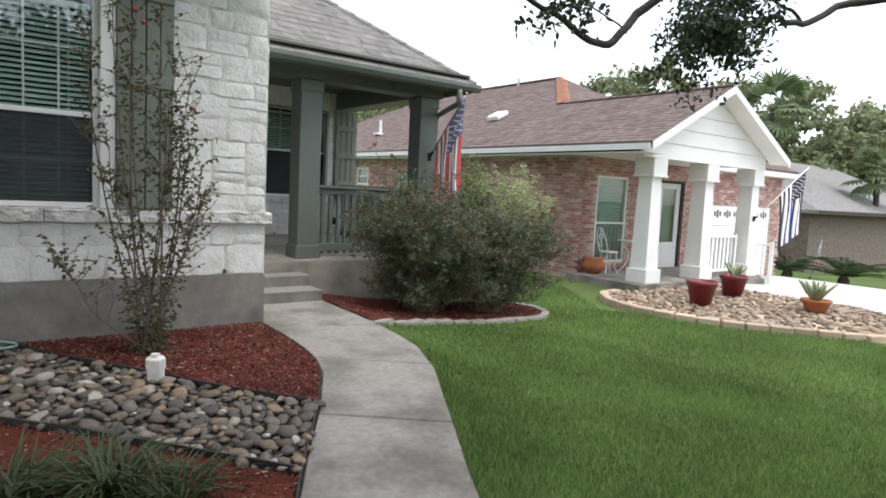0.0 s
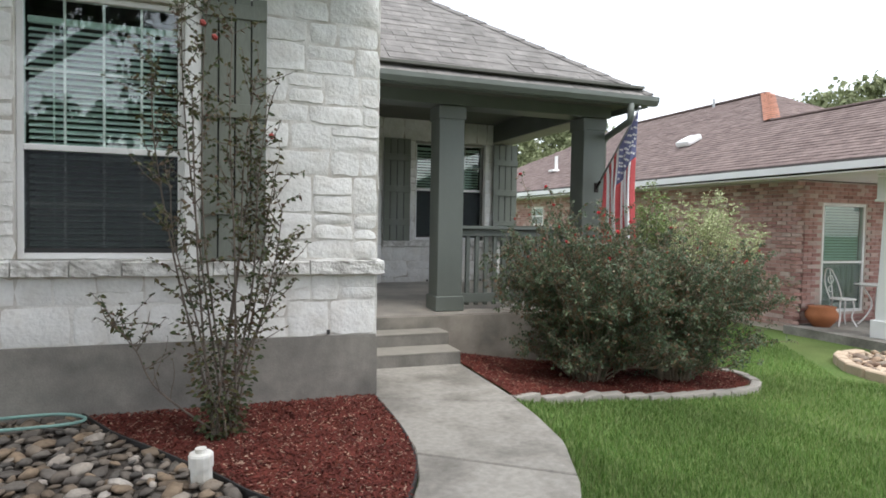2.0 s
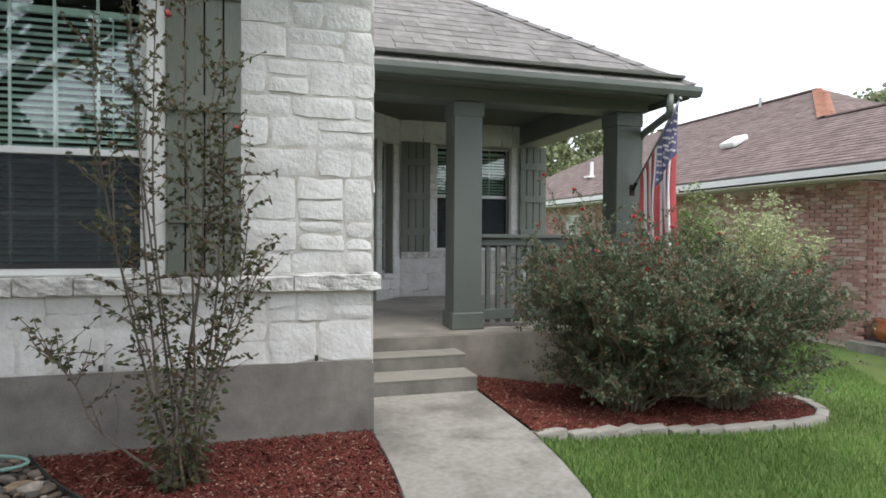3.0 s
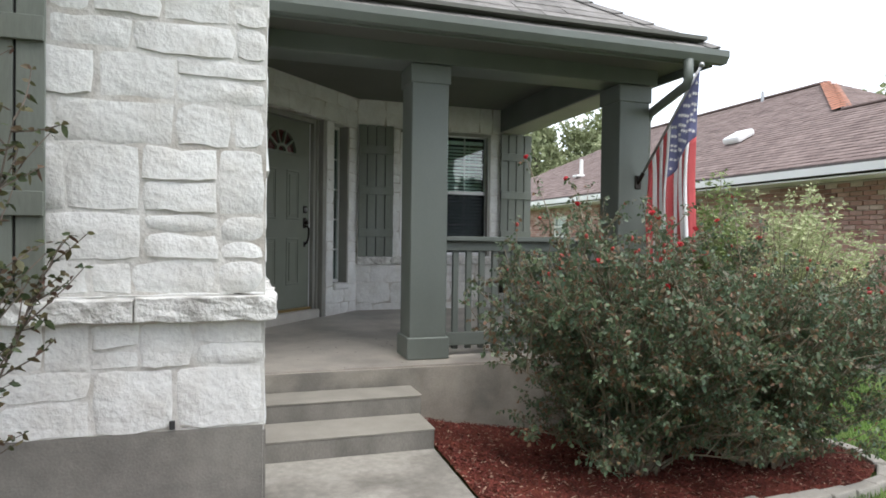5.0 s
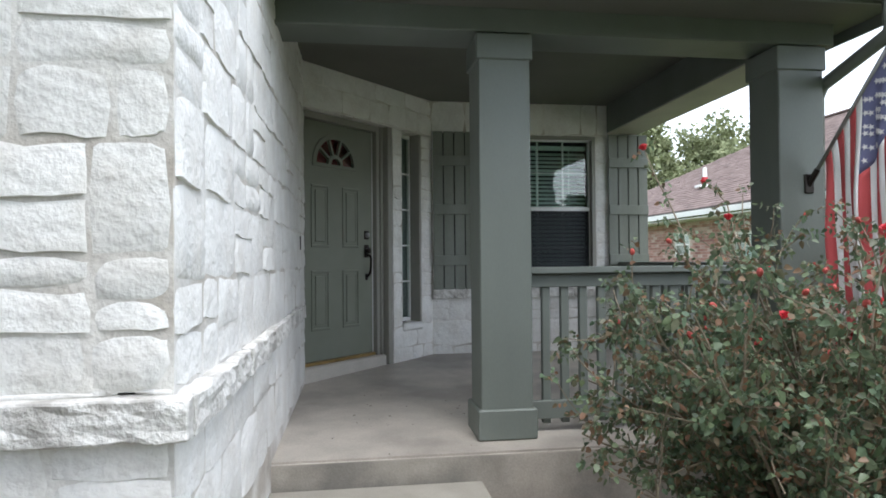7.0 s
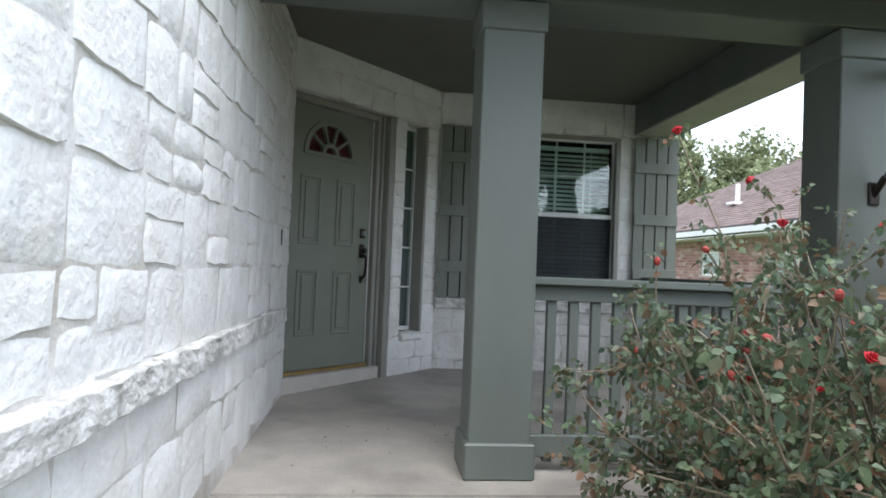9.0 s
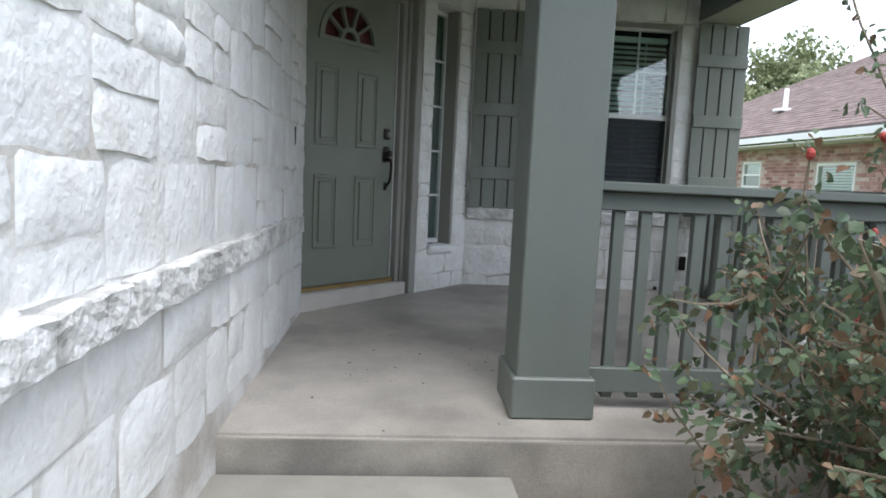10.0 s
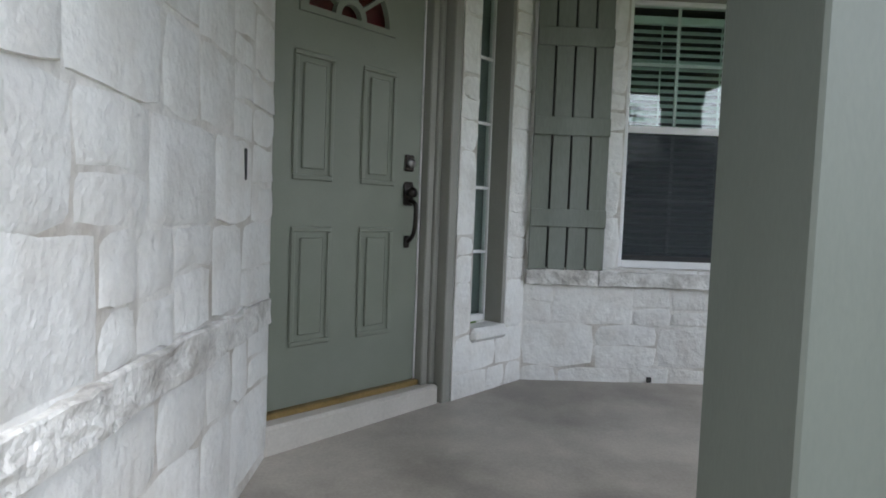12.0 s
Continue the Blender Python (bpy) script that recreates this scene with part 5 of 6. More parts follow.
def leggy_shrub():
    rng = random.Random(9)
    x, y = 1.16, 5.30
    g = ground(x, y)
    th = empty("leggy_shrub", pose(x, y, g), "tall leggy shrub with thin bare stems and sparse leaves", "shrub")
    P, D, S = [], [], []
    ends = ((-0.42, 0.05, 2.35), (-0.25, 0.1, 2.7), (-0.1, 0.0, 2.75), (0.05, -0.1, 2.55), (0.2, 0.05, 2.3), (0.28, -0.05, 2.15), (0.4, 0.1, 1.15), (-0.62, 0.0, 0.75), (0.36, -0.1, 1.5), (-0.3, -0.1, 1.6), (0.15, 0.1, 2.0), (-0.18, -0.15, 2.2), (0.34, 0.12, 1.75))
    for ex, ey, ez in ends:
        wood = bmesh.new()
        s0 = (rng.uniform(-0.12, 0.12), rng.uniform(-0.09, 0.09), -0.03)
        mid = (ex * 0.55 + rng.uniform(-0.05, 0.05), ey * 0.5 + rng.uniform(-0.05, 0.05), ez * 0.45)
        line = spline([s0, mid, (ex * 0.85 + rng.uniform(-0.04, 0.04), ey * 0.8, ez * 0.78), (ex, ey, ez)], 6)
        tube(wood, line, [0.0085 - 0.0062 * i / (len(line) - 1) for i in range(len(line))], 6)
        for t in range(25):
            k = rng.randint(4, len(line) - 1)
            tw = bent(line[k], Vector((rng.uniform(-1, 1), rng.uniform(-0.7, 0.7), rng.uniform(0.1, 1.2))), rng.uniform(0.12, 0.3), rng, 4, 0.22, 0.2)
            tube(wood, tw, [0.004, 0.0034, 0.003, 0.0026, 0.002], 4)
            high = line[k].z > 0.6
            for q in tw[1:]:
                for _ in range(rng.choice((2, 3, 4)) if high else rng.choice((0, 1))):
                    P.append(q), D.append(Vector((rng.uniform(-1, 1), rng.uniform(-1, 1), rng.uniform(-0.4, 0.8)))), S.append(rng.uniform(0.022, 0.042))
        part("stem", wood, STEM, th)
    # leafy foot
    for _ in range(1100):
        a, r, up = rng.uniform(0, 6.28), rng.uniform(0.0, 0.22), rng.random() ** 1.6 * 0.75
        r *= 0.6 + up
        P.append(Vector((math.cos(a) * r, math.sin(a) * r, 0.02 + up))), D.append(Vector((math.cos(a), math.sin(a), rng.uniform(-0.3, 0.8)))), S.append(rng.uniform(0.025, 0.05))
    tagged(leaves("leaves", np.array(P), np.array(D), np.array(S), 0.3, MYRTLE_LEAF, th, 5), kind="stuff")
    for p in ((-0.12, -0.02, 2.62), (-0.05, 0.02, 2.55), (0.3, 0.0, 1.95)):
        bm = bmesh.new()
        bmesh.ops.create_icosphere(bm, subdivisions=1, radius=0.022)
        for v in bm.verts:
            v.co *= 1 + 0.4 * noise.noise(v.co * 60)
        part("seed_cluster", bm, HIP, th, "dull red seed cluster", pose(*p))
    return th


leggy_shrub()


def strap_plant(x, y, n, seed, size):
    rng = random.Random(seed)
    th = empty("strap_leaf_clump", pose(x, y, ground(x, y)), "clump of arching dark green strap leaves in mulch", "plant", "strap leaf clumps")
    for _ in range(n):
        bm = bmesh.new()
        a, l, w = rng.uniform(0, 6.28), rng.uniform(0.5, 1.0) * size, rng.uniform(0.006, 0.012)
        d, s = Vector((math.cos(a), math.sin(a), 0)), Vector((-math.sin(a), math.cos(a), 0))
        o = d * rng.uniform(0, 0.12) + s * rng.uniform(-0.08, 0.08)
        arch_ = rng.uniform(0.5, 1.1)
        prev = None
        for i in range(6):
            t = i / 5
            p = o + d * l * t * (0.35 + 0.5 * t * arch_) + Vector((0, 0, l * (t * 1.05 - arch_ * 0.75 * t * t)))
            ww = w * (1 - t ** 2 * 0.95)
            row = (bm.verts.new(p - s * ww), bm.verts.new(p + Vector((0, 0, -0.3 * ww))), bm.verts.new(p + s * ww))
            if prev:
                bm.faces.new((prev[0], prev[1], row[1], row[0]))
                bm.faces.new((prev[1], prev[2], row[2], row[1]))
            prev = row
        part("strap_leaf", bm, LILY_LEAF, th)
    return th


strap_plant(0.50, 3.02, 210, 3, 0.46)
strap_plant(0.14, 3.12, 170, 4, 0.44)
strap_plant(0.72, 2.80, 120, 5, 0.38)


def feathery_shrub(x, y, half, top, seed, material, label, n=95):
    rng = random.Random(seed)
    g = ground(x, y)
    th = empty("feathery_shrub", pose(x, y, g), label, "shrub")
    P, D, S = [], [], []
    for _ in range(n):
        wood = bmesh.new()
        a, r = rng.uniform(0, 6.28), math.sqrt(rng.random())
        e = (math.cos(a) * r * half[0], math.sin(a) * r * half[1], (top - g) * (1 - 0.25 * r) * rng.uniform(0.8, 1.05))
        line = spline([(e[0] * 0.1, e[1] * 0.1, -0.03), (e[0] * 0.6, e[1] * 0.6, e[2] * 0.65), e], 5)
        tube(wood, line, [0.006 - 0.004 * i / (len(line) - 1) for i in range(len(line))], 4)
        for q in line[4:]:
            for _ in range(16):
                dd = Vector((rng.uniform(-1, 1), rng.uniform(-1, 1), rng.uniform(-0.2, 1)))
                P.append(q + dd * rng.uniform(0, 0.07)), D.append(dd), S.append(rng.uniform(0.03, 0.06))
        part("stem", wood, GREEN_STEM, th)
    tagged(leaves("leaves", np.array(P), np.array(D), np.array(S), 0.2, material, th, seed), kind="stuff")
    return th


feathery_shrub(6.95, 7.5, (0.95, 0.55), 2.05, 12, PALE_LEAF, "pale yellow-green feathery shrub behind the rose bushes")
feathery_shrub(6.02, 7.3, (0.34, 0.22), 2.12, 13, FRESH_LEAF, "slender fresh green shrub between the rose bushes", 30)


def tree(name, x, y, height, crown, clear, seed, label, n_leaf, leaf, material, lobes=26, trunk_r=0.22, flat=0.75):
    """A tapered trunk, limbs, and a ragged crown of leaf clumps hung on the limbs' ends."""
    rng = random.Random(seed)
    nr = np.random.default_rng(seed)
    g = ground(x, y)
    th = empty(name, pose(x, y, g), label, "tree")
    wood = bmesh.new()
    trunk = bent((0, 0, -0.2), (0, 0, 1), clear + 0.2, rng, 5, 0.1)
    tube(wood, trunk, [trunk_r * (1.25 - 0.5 * i / 5) for i in range(6)], 10)
    P = []
    for k in range(lobes):
        a, r = rng.uniform(0, 6.28), math.sqrt(rng.random()) * crown
        e = Vector((math.cos(a) * r, math.sin(a) * r, clear + (height - clear) * (0.15 + 0.8 * rng.random() * (1 - 0.55 * (r / crown) ** 2))))
        s0 = trunk[rng.randint(3, 5)]
        line = spline([s0, s0.lerp(e, 0.5) + Vector((rng.uniform(-0.5, 0.5), rng.uniform(-0.5, 0.5), rng.uniform(0, 0.6))), e], 4)
        tube(wood, line, [trunk_r * 0.42 * (1 - 0.85 * i / (len(line) - 1)) for i in range(len(line))], 6)
        for _ in range(5):
            c = np.array(e) + np.clip(nr.normal(0, 1, 3), -1.3, 1.3) * np.array([1, 1, flat]) * crown * 0.17
            rad = crown * rng.uniform(0.08, 0.19)
            m = n_leaf // (lobes * 5)
            q = nr.normal(0, 1, (m, 3))
            q /= np.linalg.norm(q, axis=1, keepdims=True)
            P.append(c + q * rad * nr.uniform(0.3, 1.15, (m, 1)) * np.array([1, 1, flat]))
    part("trunk", wood, BARK, th)
    P = np.concatenate(P)
    tagged(leaves("crown", P, nr.normal(0, 1, P.shape), nr.uniform(0.7, 1.3, len(P)) * leaf, 0.4, material, th, seed), kind="stuff")
    return th


def oak_limbs():
    """The spreading live oak whose limbs hang over the lawn."""
    rng = random.Random(77)
    nr = np.random.default_rng(77)
    x, y = 5.9, -1.5
    g = ground(x, y)
    th = empty("live_oak", pose(x, y, g), "spreading live oak with dark limbs over the lawn", "tree")
    o = Vector((x, y, g))
    wood = bmesh.new()
    tube(wood, [(0, 0, -0.3), (0.03, 0.05, 0.6), (-0.03, 0.12, 1.2), (0, 0.2, 1.75)], [0.24, 0.2, 0.18, 0.17], 12)
    smooth(part("trunk", wood, BARK, th))
    P, D = [], []

    def limb(pts, r0, r1, twigs, leafy):
        eye = Vector((0, 0, 1.5))
        wood = bmesh.new()
        line = spline([eye + (Vector(p) - eye) * 0.38 - o for p in pts], 7)
        r0, r1 = r0 * 0.2, r1 * 0.24
        line = [p + 0.022 * Vector((noise.noise(p * 7), noise.noise(p * 7 + Vector((9, 0, 0))), 1.4 * noise.noise(p * 7 + Vector((0, 9, 0))))) for p in line]
        tube(wood, line, [r0 + (r1 - r0) * i / (len(line) - 1) for i in range(len(line))], 8)
        for _ in range(twigs):
            k = rng.randint(int(len(line) * leafy), len(line) - 1)
            d = Vector((rng.uniform(-1, 1), rng.uniform(-1, 1), rng.uniform(-0.9, 0.5)))
            tw = bent(line[k], d, rng.uniform(0.2, 0.44), rng, 6, 0.35, -0.05)
            tube(wood, tw, [0.007, 0.006, 0.005, 0.004, 0.0035, 0.003, 0.002], 5)
            for q in tw[2:]:
                c = nr.normal(0, 0.05, (13, 3)) + np.array(q)
                P.append(c), D.append(nr.normal(0, 1, c.shape))
        smooth(part("limb", wood, BARK, th))
    fork = (15.5, -3.4, 1.5 + (g + 1.7 - 1.5) / 0.38)
    limb([fork, (16.8, 1.5, 5.2), (15.6, 5.6, 6.0), (14.0, 6.5, 5.35), (13.0, 6.6, 5.3), (11.4, 6.6, 4.75), (10.2, 6.5, 4.3)], 0.22, 0.03, 30, 0.68)
    limb([(14.0, 6.5, 5.35), (12.4, 6.9, 5.9), (10.9, 6.8, 5.0), (9.9, 6.6, 4.2)], 0.07, 0.02, 26, 0.3)
    limb([fork, (13.5, 1.5, 5.8), (10.5, 5.0, 6.2), (8.9, 6.4, 4.75), (8.0, 6.5, 3.92), (7.35, 6.5, 3.90), (6.7, 6.5, 4.02), (5.6, 6.5, 4.4), (4.6, 6.6, 5.2)], 0.2, 0.03, 2, 0.9)
    limb([(8.3, 6.5, 4.05), (7.9, 6.7, 4.35), (7.3, 6.8, 4.4), (7.0, 6.8, 4.2)], 0.03, 0.012, 4, 0.6)
    limb([fork, (14, -6, 5.5), (11, -7, 6.8), (7, -7.5, 7.2)], 0.2, 0.04, 60, 0.3)
    limb([fork, (17.5, -7, 6), (20, -8, 7)], 0.2, 0.04, 40, 0.3)
    P, D = np.concatenate(P), np.concatenate(D)
    tagged(leaves("leaves", P, D, nr.uniform(0.032, 0.055, len(P)), 0.26, OAK_LEAF, th, 7), kind="stuff")
    return th


oak_limbs()
tree("street_tree", -2.6, -0.7, 10.6, 6.0, 5.2, 51, "dark-leaved oak behind the walk, mirrored in the window", 68000, 0.17, OAK_LEAF, lobes=34)
tree("street_tree", 4.2, -8.0, 8.5, 4.8, 3.0, 52, "dark-leaved oak across the front lawn", 18000, 0.16, OAK_LEAF)

for i, (x, y) in enumerate(((-12, -24), (-3, -27), (6, -25), (15, -24), (25, -26), (34, -18))):
    tree("street_tree", x, y, 8.0, 5.5, 1.2, 80 + i, "unseen dark green tree added across the street to darken reflections", 5000, 0.5, OAK_LEAF, lobes=20)
BEFORE = set(bpy.data.objects)
# ---------------------------------------------------------------- the neighbour's brick house
NX, NY, NG = 10.4, 9.0, -0.22
house = empty("neighbour_house", pose(NX, NY, 0), "red-brown brick house with a brown shingle roof and white gabled porch", "house")
HM = pose(-NX, -NY, 0)


def slope(name, poly, parent, thick=0.08, material=ROOFDECK):
    """A roof plane with thickness."""
    bm = bmesh.new()
    v = [bm.verts.new(p) for p in poly]
    w = [bm.verts.new((x, y, z - thick)) for x, y, z in poly]
    bm.faces.new(v)
    bm.faces.new(w[::-1])
    for i in range(len(v)):
        j = (i + 1) % len(v)
        bm.faces.new((v[i], w[i], w[j], v[j]))
    bmesh.ops.recalc_face_normals(bm, faces=bm.faces[:])
    return part(name, bm, material, parent, m=HM)


def wall_boxes(name, parts, material, label=""):
    """One part of the neighbour's house for each box."""
    for row in parts:
        made = part(name, boxes(row), material, house, label, HM)
    return made


K = 0.51
EZN = 2.5
zs = lambda x: EZN + K * (x - 9.85)
side_poly = [(9.85, 6.85), (12.4, 6.85), (12.4, 11.4), (14.9, 13.9), (14.9, 20.4), (9.85, 25.45)]
slope("roof", [(x, y, zs(x)) for x, y in side_poly], house)
zf = lambda y: zs(14.9) - K * (13.9 - y)
front_poly = [(14.9, 13.9), (12.4, 11.4), (12.4, 8.85), (19.95, 8.85)]
slope("roof", [(x, y, zf(y)) for x, y in front_poly], house)
zr = lambda x: zs(14.9) - K * (x - 14.9)
slope("roof", [(14.9, 13.9, zs(14.9)), (19.95, 8.85, EZN), (19.95, 25.45, EZN), (14.9, 20.4, zs(14.9))], house)
zp = lambda x: zs(12.4) - K * (x - 12.4)
right_poly = [(12.4, 6.85), (14.9, 6.85), (14.9, 9.0), (12.4, 11.4)]
slope("porch_roof", [(x, y, zp(x) + 0.01) for x, y in right_poly], house)


def shingle_rows(name, poly, zfun, axis, lo, hi, pitch, parent, seed, material, tab=0.3, thick=0.012):
    """Rows of shingle tabs over a slope that rises along one plan axis (0: x, 1: y), cut to the outline."""
    rng = np.random.default_rng(seed)
    us, vs = [p[axis] for p in poly], [p[1 - axis] for p in poly]
    V, F = [], []
    u = min(us)
    while u < max(us) - pitch * 0.3:
        v = min(vs) + rng.uniform(-tab, 0)
        while v < max(vs):
            w = tab * rng.uniform(0.7, 1.15)
            v0 = max(v, min(vs))
            cu, cv = u + pitch / 2, (v0 + v + w) / 2
            cx_, cy_ = (cu, cv) if axis == 0 else (cv, cu)
            if inside(np.array([cx_]), np.array([cy_]), poly)[0]:
                t = thick * rng.uniform(0.7, 1.5)
                q = []
                for uu, vv, dz in ((u, v0, t), (u, v + w - 0.006, t), (u + pitch, v + w - 0.006, 0.003), (u + pitch, v0, 0.003), (u, v0, -0.002), (u, v + w - 0.006, -0.002)):
                    x, y = (uu, vv) if axis == 0 else (vv, uu)
                    q.append((x, y, zfun(uu) + dz))
                o = len(V)
                V += q
                F += [(o, o + 1, o + 2, o + 3), (o, o + 4, o + 5, o + 1)]
            v += w
        u += pitch
    ob = raw(name, V, F, material, parent, HM)
    return tagged(ob, kind="stuff")


shingle_rows("shingles", side_poly, zs, 0, 0, 0, 0.125, house, 1, SHINGLE_FAR)
shingle_rows("shingles", front_poly, zf, 1, 0, 0, 0.125, house, 2, SHINGLE_FAR)
HIP_A, HIP_B = Vector((12.4, 11.4, zs(12.4))), Vector((14.9, 13.9, zs(14.9)))
for i in range(16):
    p, q = HIP_A.lerp(HIP_B, i / 16), HIP_A.lerp(HIP_B, (i + 1) / 16)
    s, s2, up = Vector((0.12, -0.12, -0.03)), Vector((-0.12, 0.12, -0.03)), Vector((0, 0, 0.04))
    bm = bmesh.new()
    v = [bm.verts.new(k) for k in (p + s + up, p + up * 1.6, p + s2 + up, q + s2 + up * 0.7, q + up * 1.2, q + s + up * 0.7)]
    bm.faces.new((v[0], v[1], v[4], v[5]))
    bm.faces.new((v[1], v[2], v[3], v[4]))
    part("hip_cap", bm, RIDGE, house, "faded orange hip ridge shingle", HM)
bm = boxes((12.33, 12.47, 6.85, 11.4, zs(12.4) - 0.01, zs(12.4) + 0.035), bevel=0.01)
part("ridge_cap", bm, SHINGLE_FAR, house, m=HM)
bm = boxes((14.8, 15.0, 13.9, 20.4, zs(14.9) - 0.01, zs(14.9) + 0.04), bevel=0.01)
part("ridge_cap", bm, SHINGLE_FAR, house, m=HM)
# fascia and soffit
wall_boxes("fascia", [(9.80, 9.848, 6.9, 25.4, EZN - 0.15, EZN - 0.04)], WHITE, "white painted eave fascia")
wall_boxes("soffit", [(9.85, 10.398, 6.98, 25.0, EZN - 0.2, EZN - 0.18)], WHITE)
wall_boxes("porch_ceiling", [(10.4, 14.6, 7.25, 8.99, EZN - 0.19, EZN - 0.16)], WHITE)

# brick walls: backing and bricks
WH = 2.3
wall_boxes("wall", [(NX + 0.012, NX + 0.2, NY + 0.012, 15.0, NG - 0.3, WH), (NX + 0.012, NX + 0.2, 16.0, 17.75, NG - 0.3, WH), (NX + 0.012, NX + 0.2, 18.45, 25.0, NG - 0.3, WH), (NX + 0.012, NX + 0.2, 15.0, 16.0, NG - 0.3, 0.9), (NX + 0.012, NX + 0.2, 15.0, 16.0, 1.98, WH), (NX + 0.012, NX + 0.2, 17.75, 18.45, NG - 0.3, 1.5), (NX + 0.012, NX + 0.2, 17.75, 18.45, 2.05, WH)], BRICK_MORTAR)
wall_boxes("wall", [(NX + 0.2, 11.05, NY + 0.012, NY + 0.2, NG - 0.3, WH), (11.05, 12.1, NY + 0.012, NY + 0.2, 1.93, WH), (11.05, 12.1, NY + 0.012, NY + 0.2, NG - 0.3, 0.02), (12.1, 13.25, NY + 0.012, NY + 0.2, NG - 0.3, WH), (13.25, 14.35, NY + 0.012, NY + 0.2, 1.96, WH), (14.35, 15.0, NY + 0.012, NY + 0.2, NG - 0.3, WH), (15.05, 19.2, 9.22, 9.4, 1.42, 2.42), (19.2, 19.75, 9.22, 9.4, -1.0, 2.42), (14.8, 15.05, 9.22, 9.4, -1.0, 2.42)], BRICK_MORTAR)


def bricks():
    """Running-bond bricks on the wall faces that are seen; the nearest are pieces, the rest one mesh."""
    bm = bmesh.new()
    box(bm, 0.005, 0.197, -0.012, 0.02, 0.004, 0.061, bevel=0.004)
    me = bpy.data.meshes.new("brick")
    bm.to_mesh(me)
    bm.free()
    me.materials.append(BRICK_P)
    V, F, n = [], [], 0
    co = [Vector(c) for c in ((0.005, 0.012, 0.004), (0.197, 0.012, 0.004), (0.197, 0.012, 0.061), (0.005, 0.012, 0.061), (0.005, -0.006, 0.004), (0.197, -0.006, 0.004), (0.197, -0.006, 0.061), (0.005, -0.006, 0.061))]
    fc = ((4, 5, 6, 7), (0, 4, 7, 3), (1, 2, 6, 5), (3, 7, 6, 2), (0, 1, 5, 4))
    faces = (("side", frame_on((NX, 25.0), (0, -1)), 16.0, NG, WH, [(6.55, 7.25, 1.5, 2.05), (9.0, 10.0, 0.9, 1.98)], 0.0),
             ("front", frame_on((NX, NY), (1, 0)), 4.6, NG, WH, [(0.65, 1.7, 0.02, 1.93), (2.85, 3.95, NG, 1.96)], 0.0),
             ("garage", frame_on((14.85, 9.2), (1, 0)), 4.9, -0.8, 2.4, [(0.2, 4.35, -1.0, 1.40)], 0.0))
    for kind, m, length, z0, z1, holes, _ in faces:
        row, z = 0, z0
        while z < z1 - 0.03:
            u = -0.1 if row % 2 else 0.0
            while u < length - 0.05:
                if not any(a - 0.1 < u + 0.1 < b + 0.1 and c - 0.03 < z + 0.03 < d for a, b, c, d in holes) and u >= -0.1:
                    near = (kind == "side" and u > 13.6 and 0.9 < z < WH) and n < 300
                    t = m @ pose(max(u, 0.0), 0, z)
                    if near:
                        share("brick", me, HM @ t, house)
                        n += 1
                    else:
                        o = len(V)
                        V += [tuple(t @ c) for c in co]
                        F += [tuple(o + i for i in f) for f in fc]
                u += 0.203
            z += 0.0675
            row += 1
    tagged(raw("brickwork", V, F, BRICK, house, HM), kind="stuff")


bricks()


def small_window(x0, x1, z0, z1, m, name="window", zm=None):
    win = new(name)
    win.parent = house
    win.matrix_basis = HM @ m
    zm = zm or (z0 + z1) / 2
    part("window_frame", boxes((x0, x0 + 0.05, 0.02, 0.09, z0, z1), (x1 - 0.05, x1, 0.02, 0.09, z0, z1), (x0 + 0.05, x1 - 0.05, 0.02, 0.09, z0, z0 + 0.05), (x0 + 0.05, x1 - 0.05, 0.02, 0.09, z1 - 0.05, z1), (x0 + 0.05, x1 - 0.05, 0.02, 0.09, zm - 0.02, zm + 0.02)), WHITE, win)
    p = part("pane", boxes((x0 + 0.05, x1 - 0.05, 0.05, 0.055, z0 + 0.05, zm - 0.02), (x0 + 0.05, x1 - 0.05, 0.05, 0.055, zm + 0.02, z1 - 0.05)), GLASS, win)
    p.visible_shadow = False
    part("blind", boxes(*[(x0 + 0.06, x1 - 0.06, 0.1, 0.11, z, z + 0.04) for z in np.arange(zm + 0.03, z1 - 0.08, 0.05)]), SHADED_BLIND, win)
    part("screen", boxes((x0 + 0.05, x1 - 0.05, 0.062, 0.066, z0 + 0.05, zm - 0.02)), PANE_GREY, win)
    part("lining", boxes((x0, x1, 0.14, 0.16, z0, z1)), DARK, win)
    return win


small_window(0.65, 1.7, 0.02, 1.93, frame_on((NX, NY), (1, 0)), zm=0.9)
small_window(6.55, 7.25, 1.5, 2.05, frame_on((NX, 25.0), (0, -1)))
small_window(9.0, 10.0, 0.9, 1.98, frame_on((NX, 25.0), (0, -1)))
nd = new("front_door")
nd.parent = house
nd.matrix_basis = HM @ frame_on((13.25, NY), (1, 0))
part("leaf", boxes((0.1, 1.0, 0.05, 0.09, -0.17, 0.45), (0.1, 0.27, 0.05, 0.09, 0.45, 1.88), (0.83, 1.0, 0.05, 0.09, 0.45, 1.88), (0.27, 0.83, 0.05, 0.09, 1.75, 1.88), bevel=0.004), STORMDOOR, nd, "white storm door leaf")
part("pane", boxes((0.27, 0.83, 0.066, 0.072, 0.45, 1.75)), GLASS, nd)
part("inner_door", boxes((0.0, 1.1, 0.14, 0.18, -0.2, 1.96)), TRIM, nd)
part("frame", boxes((0.0, 0.09, 0.0, 0.13, -0.2, 1.955), (1.01, 1.1, 0.0, 0.13, -0.2, 1.955), (0.09, 1.01, 0.0, 0.13, 1.89, 1.955)), BARK, nd)
gd = new("garage_door")
gd.parent = house
